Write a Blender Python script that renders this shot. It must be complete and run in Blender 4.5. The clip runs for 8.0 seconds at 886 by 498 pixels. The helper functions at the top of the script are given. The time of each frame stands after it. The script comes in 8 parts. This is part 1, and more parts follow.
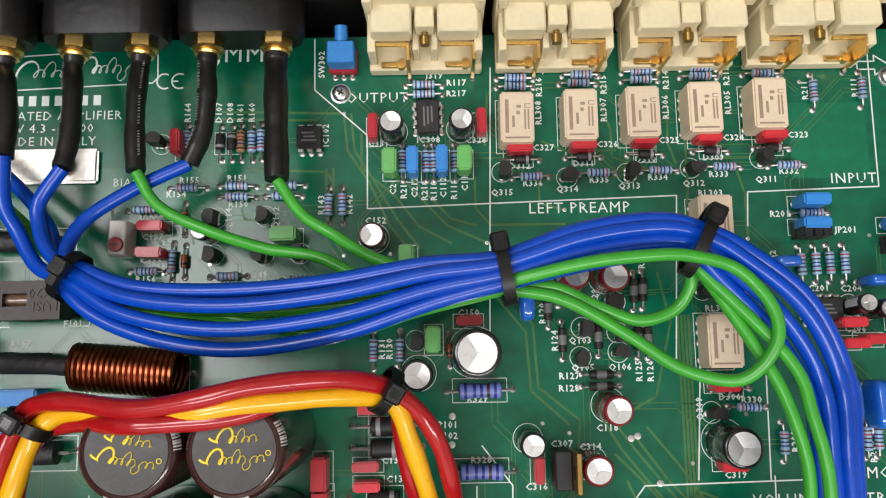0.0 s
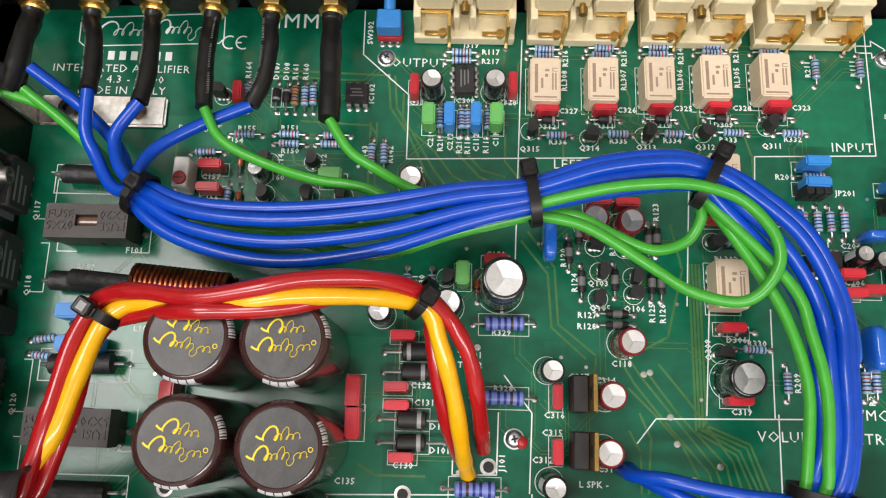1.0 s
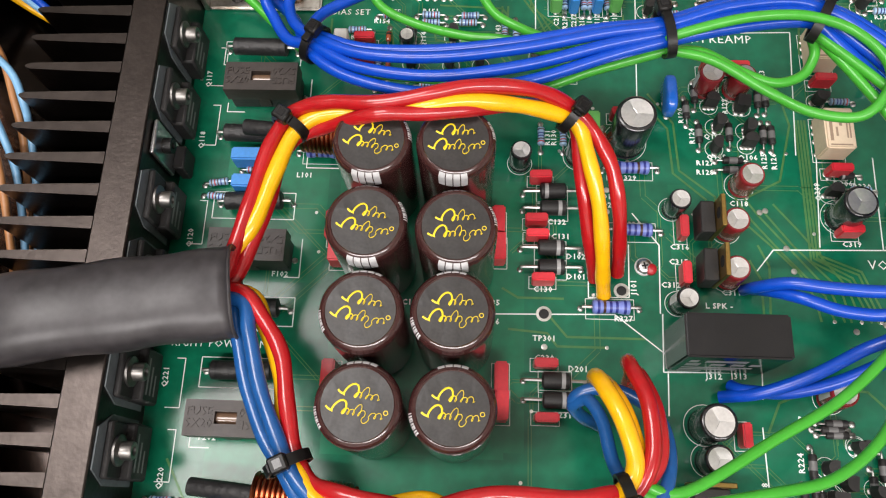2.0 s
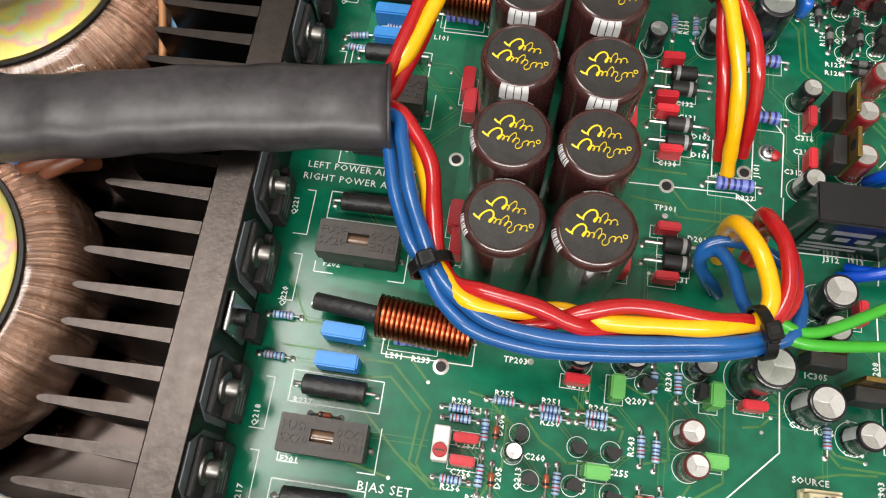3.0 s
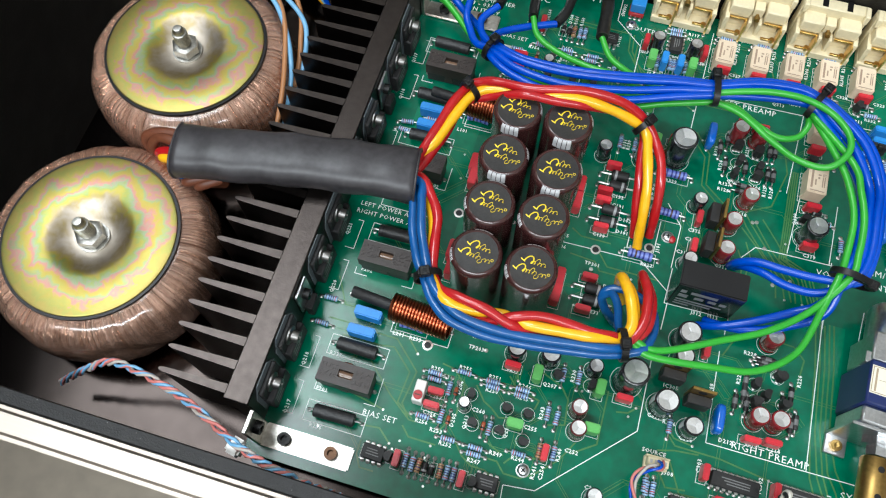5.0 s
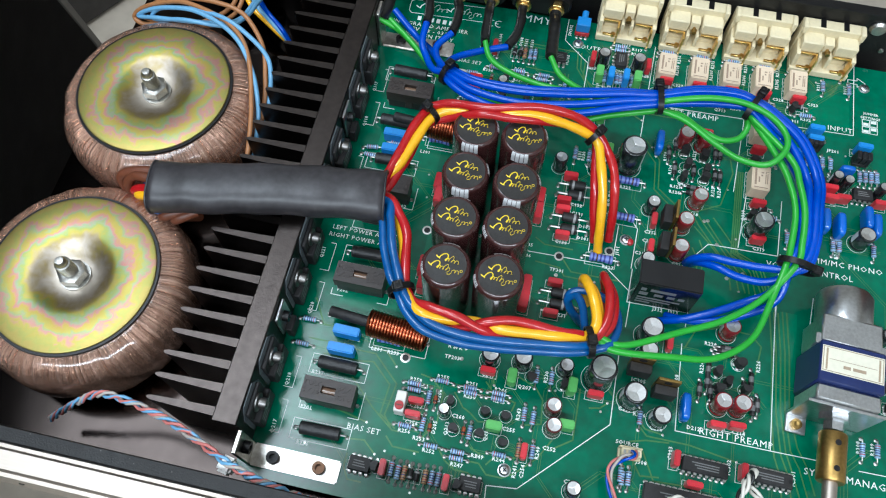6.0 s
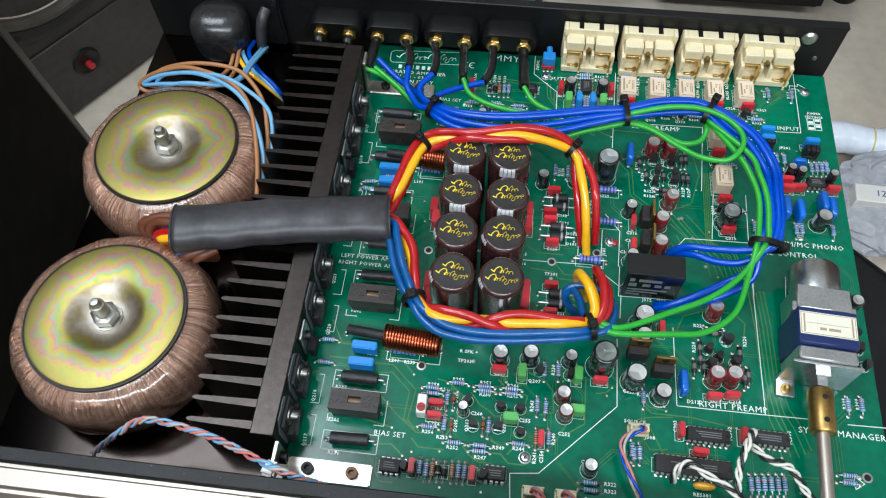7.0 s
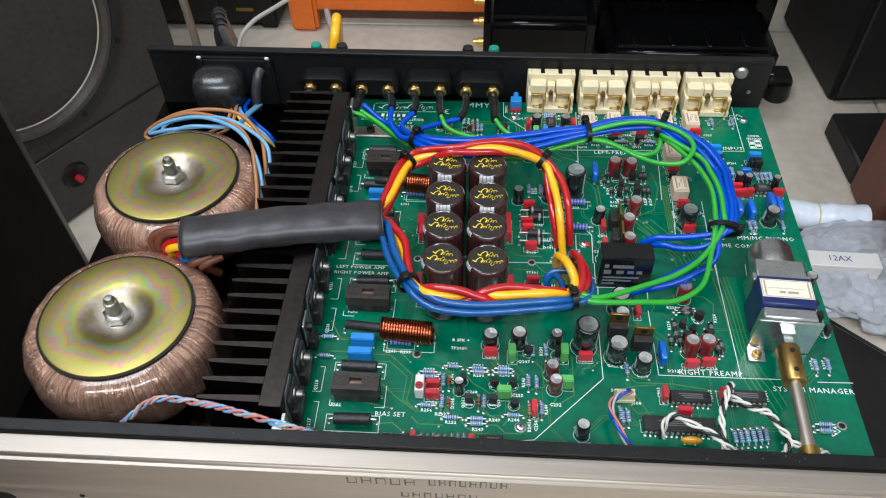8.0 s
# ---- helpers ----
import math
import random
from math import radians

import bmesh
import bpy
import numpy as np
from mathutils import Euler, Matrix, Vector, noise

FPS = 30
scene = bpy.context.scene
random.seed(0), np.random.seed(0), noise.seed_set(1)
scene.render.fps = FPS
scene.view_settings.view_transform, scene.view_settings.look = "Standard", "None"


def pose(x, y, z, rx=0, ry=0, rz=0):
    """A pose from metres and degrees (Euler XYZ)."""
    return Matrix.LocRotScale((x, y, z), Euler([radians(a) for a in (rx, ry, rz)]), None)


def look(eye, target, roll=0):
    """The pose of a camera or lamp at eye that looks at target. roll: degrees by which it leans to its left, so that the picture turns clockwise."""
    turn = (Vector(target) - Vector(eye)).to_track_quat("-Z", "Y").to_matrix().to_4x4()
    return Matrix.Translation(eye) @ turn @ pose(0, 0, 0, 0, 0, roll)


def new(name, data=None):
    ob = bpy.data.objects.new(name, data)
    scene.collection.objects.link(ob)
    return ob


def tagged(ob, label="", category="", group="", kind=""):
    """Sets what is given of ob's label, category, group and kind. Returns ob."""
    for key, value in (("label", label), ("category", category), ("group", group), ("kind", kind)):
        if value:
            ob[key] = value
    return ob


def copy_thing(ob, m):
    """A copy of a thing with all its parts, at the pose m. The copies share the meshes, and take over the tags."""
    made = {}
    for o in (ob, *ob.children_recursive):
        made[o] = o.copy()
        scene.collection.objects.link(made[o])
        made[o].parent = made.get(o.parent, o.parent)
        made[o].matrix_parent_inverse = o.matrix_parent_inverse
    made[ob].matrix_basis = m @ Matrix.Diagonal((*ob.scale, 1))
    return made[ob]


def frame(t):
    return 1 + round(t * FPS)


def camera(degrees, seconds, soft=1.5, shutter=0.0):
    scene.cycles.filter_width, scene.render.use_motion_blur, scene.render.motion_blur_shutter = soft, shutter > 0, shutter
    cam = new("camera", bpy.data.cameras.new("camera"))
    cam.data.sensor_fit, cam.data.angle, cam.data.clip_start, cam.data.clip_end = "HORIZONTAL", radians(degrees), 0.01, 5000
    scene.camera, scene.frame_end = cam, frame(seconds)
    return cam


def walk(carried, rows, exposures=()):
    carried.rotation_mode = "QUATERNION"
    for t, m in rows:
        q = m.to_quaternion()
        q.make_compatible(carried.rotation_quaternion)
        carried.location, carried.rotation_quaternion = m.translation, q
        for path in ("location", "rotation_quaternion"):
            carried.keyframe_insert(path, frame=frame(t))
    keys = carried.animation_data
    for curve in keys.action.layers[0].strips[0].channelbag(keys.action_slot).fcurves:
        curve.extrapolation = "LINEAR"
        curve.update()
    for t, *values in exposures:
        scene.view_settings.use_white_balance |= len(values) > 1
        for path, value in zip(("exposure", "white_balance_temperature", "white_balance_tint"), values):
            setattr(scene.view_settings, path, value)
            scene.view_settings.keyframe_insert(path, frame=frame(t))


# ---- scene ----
cam = camera(59.1, 8.0, soft=1.15)
PATH = [
    (0, (0.018, 0.057, 0.216), (0.024, 0.336, -1.765), 0.3),
    (0.5, (0.019, 0.043, 0.228), (-0.001, 0.41, -1.738), -2.2),
    (1, (0.013, 0.018, 0.229), (-0.016, 0.468, -1.719), -2.3),
    (1.5, (-0.005, -0.024, 0.236), (-0.058, 0.528, -1.686), -4.3),
    (2.8, (-0.046, -0.098, 0.234), (-0.172, 0.559, -1.651), -4.6),
    (3, (-0.051, -0.11, 0.227), (-0.182, 0.548, -1.658), -3.0),
    (3.5, (-0.052, -0.137, 0.225), (-0.215, 0.541, -1.649), -0.9),
    (4, (-0.034, -0.149, 0.235), (-0.234, 0.549, -1.629), -0.4),
    (4.5, (-0.023, -0.149, 0.303), (-0.268, 0.562, -1.55), -1.9),
    (5.8, (-0.027, -0.17, 0.352), (-0.231, 0.629, -1.47), -0.6),
    (6, (-0.02, -0.168, 0.353), (-0.21, 0.652, -1.461), -0.6),
    (6.5, (-0.02, -0.184, 0.355), (-0.192, 0.717, -1.422), -1.6),
    (7, (-0.027, -0.212, 0.368), (-0.178, 0.789, -1.356), -2.1),
    (7.5, (-0.031, -0.246, 0.367), (-0.164, 0.891, -1.273), -2.2),
    (8, (-0.029, -0.299, 0.348), (-0.13, 1.023, -1.149), -1.4),
]
walk(cam, [(t, look(eye, target, roll)) for t, eye, target, roll in PATH], ((0.0, -0.34, 6450, 14), (1.0, -0.15, 6600, 14), (1.6, 0.08, 6650, 16), (2.8, 0.18, 6750, 12), (3.6, 0.14, 6450, 9), (4.6, 0.06, 6100, 7), (6.0, -0.12, 5500, 5), (7.0, -0.1, 5650, 5), (8.0, -0.08, 5750, 8)))

# ---- light ----
world = bpy.data.worlds.new("room_air")
scene.world = world
world.use_nodes = True
world.node_tree.nodes["Background"].inputs[0].default_value = (0.95, 0.97, 1.0, 1)
world.node_tree.nodes["Background"].inputs[1].default_value = 0.2


def overhead_light(x, y, z, sx, sy, watts, colour=(0.99, 0.99, 0.97)):
    data = bpy.data.lights.new("overhead_light", "AREA")
    data.shape, data.size, data.size_y, data.energy, data.color = "RECTANGLE", sx, sy, watts, colour
    new("overhead_light", data).matrix_world = pose(x, y, z)


# two unseen strips, positions assumed, kept out of the board's reflections
overhead_light(-0.55, -1.15, 1.9, 1.25, 0.16, 30)
overhead_light(0.75, -1.25, 1.9, 1.25, 0.16, 30)
overhead_light(-0.86, 0.22, 1.95, 0.8, 0.66, 22)
# broad unseen fill added as soft ambient light, no real fitting
overhead_light(0.0, 0.3, 1.97, 2.6, 2.6, 7)


# ---- materials ----
def mat(name, colour, rough=0.5, metal=0.0, vary=0.12, scale=60.0, bump=0.0, bump_scale=400.0, coat=0.0, other=None, random_tint=0.0, stretch=(1, 1, 1), spec=0.5):
    """A procedural surface: colour wanders at two scales, with fine relief."""
    m = bpy.data.materials.new(name)
    m.use_nodes = True
    t = m.node_tree
    b = t.nodes["Principled BSDF"]
    b.inputs["Metallic"].default_value = metal
    b.inputs["Specular IOR Level"].default_value = spec
    b.inputs["Coat Weight"].default_value = coat
    b.inputs["Coat Roughness"].default_value = 0.12
    co = t.nodes.new("ShaderNodeTexCoord")
    mp = t.nodes.new("ShaderNodeMapping")
    mp.inputs["Scale"].default_value = stretch
    t.links.new(co.outputs["Object"], mp.inputs["Vector"])
    n1, n2 = t.nodes.new("ShaderNodeTexNoise"), t.nodes.new("ShaderNodeTexNoise")
    n1.inputs["Scale"].default_value, n2.inputs["Scale"].default_value = scale, scale * 9
    n1.inputs["Detail"].default_value, n2.inputs["Detail"].default_value = 3, 2
    for n in (n1, n2):
        t.links.new(mp.outputs[0], n.inputs["Vector"])
    add = t.nodes.new("ShaderNodeMath")
    add.operation = "ADD"
    t.links.new(n1.outputs["Fac"], add.inputs[0])
    t.links.new(n2.outputs["Fac"], add.inputs[1])
    ramp = t.nodes.new("ShaderNodeMapRange")
    ramp.inputs["From Min"].default_value, ramp.inputs["From Max"].default_value = 0.7, 1.3
    t.links.new(add.outputs[0], ramp.inputs["Value"])
    mix = t.nodes.new("ShaderNodeMix")
    mix.data_type = "RGBA"
    dark = [c * (1 - vary) for c in colour] if other is None else other
    light = [min(1, c * (1 + vary)) for c in colour]
    mix.inputs["A"].default_value, mix.inputs["B"].default_value = (*dark, 1), (*light, 1)
    t.links.new(ramp.outputs[0], mix.inputs["Factor"])
    out = mix.outputs["Result"]
    if random_tint:
        info, hsv, rng = t.nodes.new("ShaderNodeObjectInfo"), t.nodes.new("ShaderNodeHueSaturation"), t.nodes.new("ShaderNodeMapRange")
        rng.inputs["To Min"].default_value, rng.inputs["To Max"].default_value = 1 - random_tint, 1 + random_tint
        t.links.new(info.outputs["Random"], rng.inputs["Value"])
        t.links.new(rng.outputs[0], hsv.inputs["Value"])
        t.links.new(out, hsv.inputs["Color"])
        out = hsv.outputs["Color"]
    t.links.new(out, b.inputs["Base Color"])
    rr = t.nodes.new("ShaderNodeMapRange")
    rr.inputs["To Min"].default_value, rr.inputs["To Max"].default_value = max(0.03, rough * 0.8), min(1, rough * 1.2)
    t.links.new(n1.outputs["Fac"], rr.inputs["Value"])
    t.links.new(rr.outputs[0], b.inputs["Roughness"])
    if bump:
        n3, bp = t.nodes.new("ShaderNodeTexNoise"), t.nodes.new("ShaderNodeBump")
        n3.inputs["Scale"].default_value = bump_scale
        t.links.new(mp.outputs[0], n3.inputs["Vector"])
        bp.inputs["Strength"].default_value, bp.inputs["Distance"].default_value = bump, 0.0006
        t.links.new(n3.outputs["Fac"], bp.inputs["Height"])
        t.links.new(bp.outputs[0], b.inputs["Normal"])
    return m


MASK = mat("green_solder_mask", (0.001, 0.118, 0.061), 0.2, vary=0.25, scale=22, bump=0.03, bump_scale=900, spec=0.5)
POUR = mat("solder_mask_over_copper", (0.003, 0.15, 0.074), 0.22, vary=0.15, scale=30, spec=0.5)
INK = mat("white_legend_ink", (0.78, 0.84, 0.8), 0.6, vary=0.06, scale=300)
SOLDER = mat("tinned_solder", (0.66, 0.66, 0.63), 0.3, metal=1.0, scale=300, vary=0.2)
TIN = mat("tinned_wire", (0.5, 0.49, 0.47), 0.4, metal=1.0, scale=200)
STEEL = mat("zinc_plated_steel", (0.62, 0.63, 0.64), 0.3, metal=1.0, vary=0.15, scale=90, bump=0.05)
ALU = mat("brushed_aluminium", (0.52, 0.46, 0.4), 0.48, metal=1.0, vary=0.05, scale=30, bump=0.012, bump_scale=120, stretch=(0.15, 6, 6))
FOIL = mat("aluminium_can_top", (0.86, 0.86, 0.86), 0.36, metal=1.0, vary=0.08, scale=120, bump=0.05)
GOLD = mat("gold_plate", (0.78, 0.52, 0.17), 0.3, metal=1.0, vary=0.1, scale=150)
BRASS = mat("brass", (0.42, 0.27, 0.085), 0.38, metal=1.0, vary=0.2, scale=80)
BLACK_STEEL = mat("black_painted_steel", (0.008, 0.0075, 0.0075), 0.42, vary=0.35, scale=25, bump=0.25, bump_scale=1500, spec=0.32)
SINK = mat("black_anodised_aluminium", (0.056, 0.047, 0.043), 0.34, metal=1.0, vary=0.2, scale=30, bump=0.1, bump_scale=700)
BLACK = mat("black_moulded_plastic", (0.013, 0.013, 0.014), 0.42, vary=0.3, scale=80, bump=0.12, bump_scale=900, random_tint=0.25, spec=0.36)
GLOSS = mat("glossy_black_plastic", (0.008, 0.008, 0.009), 0.16, vary=0.3, scale=60)
EPOXY = mat("black_epoxy", (0.02, 0.019, 0.019), 0.5, vary=0.25, scale=150, bump=0.1, bump_scale=1500, random_tint=0.3, spec=0.36)
SHRINK = mat("black_heat_shrink", (0.034, 0.031, 0.034), 0.4, vary=0.35, scale=38, bump=0.1, bump_scale=70)
BLUE_BODY = mat("pale_blue_lacquer", (0.28, 0.44, 0.62), 0.35, vary=0.1, scale=300, coat=0.3, random_tint=0.2)
BEIGE_BODY = mat("tan_lacquer", (0.42, 0.25, 0.13), 0.4, vary=0.12, scale=300, random_tint=0.15)
PURPLE_BODY = mat("violet_blue_lacquer", (0.16, 0.21, 0.55), 0.4, vary=0.1, scale=200)
BAND_DARK = mat("brown_colour_code", (0.055, 0.022, 0.015), 0.4)
BAND_RED = mat("red_colour_code", (0.4, 0.03, 0.04), 0.4)
BAND_NAVY = mat("navy_colour_code", (0.02, 0.03, 0.2), 0.4)
GREY_BAND = mat("silver_grey_mark", (0.3, 0.3, 0.3), 0.4)
TRACK_GAP = mat("bare_laminate_under_mask", (0.058, 0.165, 0.05), 0.3, vary=0.2, scale=50, spec=0.4)
ROD = mat("wrinkled_black_cement", (0.016, 0.0155, 0.016), 0.5, vary=0.3, scale=120, bump=0.9, bump_scale=330)
UMBER = mat("brown_black_plastic", (0.03, 0.022, 0.019), 0.45, vary=0.25, scale=80, bump=0.1, bump_scale=900)
DARK_STEEL = mat("dull_grey_steel", (0.24, 0.23, 0.22), 0.42, metal=1.0, vary=0.2, scale=150, bump=0.05)
FADED = mat("faded_grey_print", (0.2, 0.2, 0.21), 0.4)
MIRROR_BASE = mat("polished_dark_steel", (0.026, 0.021, 0.019), 0.14, metal=1.0, vary=0.15, scale=12)
GREY_FLECK = mat("pale_dust", (0.14, 0.135, 0.13), 0.9)
WORN_ZINC = mat("worn_zinc_plate", (0.68, 0.67, 0.64), 0.34, metal=1.0, vary=0.2, scale=60, bump=0.08, other=(0.5, 0.46, 0.4))
DULL_ZINC = mat("dull_zinc", (0.42, 0.41, 0.38), 0.36, metal=1.0, vary=0.2, scale=150, bump=0.05)
RUST = mat("bronzed_screw", (0.11, 0.06, 0.035), 0.4, metal=0.8, vary=0.3, scale=300)
GLASS_ORANGE = mat("orange_glass_body", (0.3, 0.07, 0.028), 0.12, coat=0.6, scale=200)
RED_BOX = mat("red_film_box", (0.55, 0.022, 0.035), 0.34, vary=0.1, scale=120, coat=0.2, random_tint=0.18)
GREEN_BOX = mat("green_film_box", (0.12, 0.42, 0.1), 0.4, vary=0.08, scale=120, random_tint=0.1)
BLUE_BOX = mat("blue_film_box", (0.03, 0.23, 0.62), 0.4, vary=0.1, scale=120, random_tint=0.12)
BLUE_DROP = mat("blue_dipped_epoxy", (0.012, 0.12, 0.55), 0.16, vary=0.12, scale=120, coat=0.6, random_tint=0.12)
CREAM = mat("cream_plastic", (0.76, 0.66, 0.43), 0.45, vary=0.06, scale=60, bump=0.05)
RELAY = mat("beige_relay_plastic", (0.74, 0.6, 0.44), 0.42, vary=0.06, scale=90, random_tint=0.06)
RELAY_INK = mat("brown_print", (0.34, 0.24, 0.17), 0.5)
SLEEVE_BROWN = mat("brown_can_sleeve", (0.045, 0.016, 0.015), 0.2, vary=0.15, scale=40, coat=0.5)
LABEL_BLACK = mat("charcoal_label", (0.017, 0.015, 0.0145), 0.38, vary=0.5, scale=140, bump=0.22, bump_scale=300, spec=0.6)
YELLOW_INK = mat("yellow_print", (0.9, 0.68, 0.02), 0.5, vary=0.05)
SLEEVE_BLACK = mat("black_can_sleeve", (0.012, 0.012, 0.014), 0.2, vary=0.2, scale=90, coat=0.4)
SLEEVE_MAROON = mat("maroon_can_sleeve", (0.1, 0.022, 0.022), 0.22, vary=0.15, scale=90, coat=0.4)
SLEEVE_RED = mat("dark_red_can_sleeve", (0.2, 0.014, 0.018), 0.2, vary=0.15, scale=90, coat=0.4)
STRIPE = mat("pale_can_stripe", (0.62, 0.62, 0.63), 0.35, vary=0.1)
WIRE_BLUE = mat("blue_insulation", (0.001, 0.06, 0.47), 0.25, vary=0.1, scale=40, bump=0.06, bump_scale=60)
WIRE_STEEL = mat("steel_blue_insulation", (0.01, 0.085, 0.28), 0.24, vary=0.12, scale=40, coat=0.2, bump=0.12, bump_scale=70)
WIRE_GREEN = mat("green_insulation", (0.045, 0.36, 0.03), 0.32, vary=0.1, scale=40, coat=0.1)
WIRE_RED = mat("red_insulation", (0.4, 0.009, 0.012), 0.2, vary=0.12, scale=40, coat=0.3, bump=0.12, bump_scale=70)
WIRE_YELLOW = mat("yellow_insulation", (0.86, 0.44, 0.006), 0.22, vary=0.08, scale=40, coat=0.3, bump=0.12, bump_scale=70)
WIRE_SKY = mat("light_blue_insulation", (0.17, 0.38, 0.6), 0.35, vary=0.08)
WIRE_BROWN = mat("brown_insulation", (0.36, 0.16, 0.06), 0.4, vary=0.1)
WIRE_UMBER = mat("dark_brown_insulation", (0.13, 0.04, 0.018), 0.45, vary=0.15)
WIRE_PINK = mat("salmon_insulation", (0.56, 0.18, 0.16), 0.4, vary=0.08)
WIRE_GREY = mat("grey_insulation", (0.42, 0.38, 0.34), 0.45, vary=0.08)
WIRE_WHITE = mat("white_insulation", (0.72, 0.68, 0.6), 0.4, vary=0.06)
WIRE_BLACK = mat("black_insulation", (0.012, 0.012, 0.012), 0.35)
NYLON = mat("black_nylon", (0.007, 0.0068, 0.0068), 0.36, vary=0.2, scale=120, spec=0.32)
COPPER = mat("enamelled_copper", (0.36, 0.1, 0.045), 0.3, metal=1.0, vary=0.25, scale=120)
DARK_RED = mat("red_trimmer", (0.38, 0.015, 0.02), 0.35)
WHITE_PLASTIC = mat("white_plastic", (0.72, 0.7, 0.66), 0.42, vary=0.05)
NAVY = mat("navy_painted_can", (0.012, 0.022, 0.1), 0.35, vary=0.1)
OCHRE = mat("ochre_dipped_ceramic", (0.62, 0.3, 0.02), 0.3, coat=0.4)
PAPER = mat("cream_paper_label", (0.74, 0.7, 0.56), 0.6, vary=0.06)
TAN_INK = mat("faded_brown_ink", (0.36, 0.27, 0.18), 0.6)
ENGRAVED = mat("engraved_grey_lettering", (0.1, 0.085, 0.07), 0.55)
FLANGE = mat("matt_black_flange", (0.006, 0.0058, 0.0058), 0.36, vary=0.3, scale=60, bump=0.1, bump_scale=500, spec=0.28)
TILE = mat("cream_floor_tile", (0.56, 0.49, 0.4), 0.22, vary=0.1, scale=6, coat=0.2)
GROUT = mat("grey_grout", (0.3, 0.28, 0.25), 0.8)
PLASTER = mat("white_wall_paint", (0.72, 0.71, 0.68), 0.8, vary=0.05, scale=5)
CABINET = mat("black_vinyl_cabinet", (0.013, 0.012, 0.0118), 0.5, vary=0.25, scale=14, bump=0.2, bump_scale=500, spec=0.3)
# a lighter, slightly browner black than CABINET
BAFFLE = mat("grey_black_baffle", (0.032, 0.029, 0.027), 0.46, vary=0.3, scale=14, bump=0.15, bump_scale=500)
CONE = mat("brown_grey_cone", (0.42, 0.35, 0.28), 0.38, vary=0.25, scale=12, bump=0.2, bump_scale=200)
DUST_CAP = mat("blue_grey_dust_cap", (0.03, 0.036, 0.042), 0.4, vary=0.2, scale=20)
PIANO = mat("polished_black_lacquer", (0.0025, 0.0025, 0.0028), 0.1, vary=0.3, scale=20, spec=0.22)
RUBBER = mat("dark_rubber_surround", (0.05, 0.042, 0.036), 0.36, vary=0.3, scale=20)
ORANGE = mat("orange_plastic", (0.75, 0.16, 0.012), 0.35, vary=0.1, scale=10)
REDWOOD = mat("dark_red_wood", (0.11, 0.026, 0.014), 0.38, vary=0.3, scale=6, stretch=(1, 1, 0.1))
BAG = mat("milky_polythene", (0.82, 0.83, 0.88), 0.2, vary=0.12, scale=20, bump=0.7, bump_scale=60)
ROLL = mat("smooth_milky_film", (0.78, 0.82, 0.9), 0.3, vary=0.08, scale=14, bump=0.1, bump_scale=30)
PALE_BAND = mat("pale_yellow_band", (0.6, 0.52, 0.2), 0.5)
film_skin = BAG.node_tree.nodes["Principled BSDF"]
film_skin.inputs["Transmission Weight"].default_value, film_skin.inputs["IOR"].default_value = 0.62, 1.12


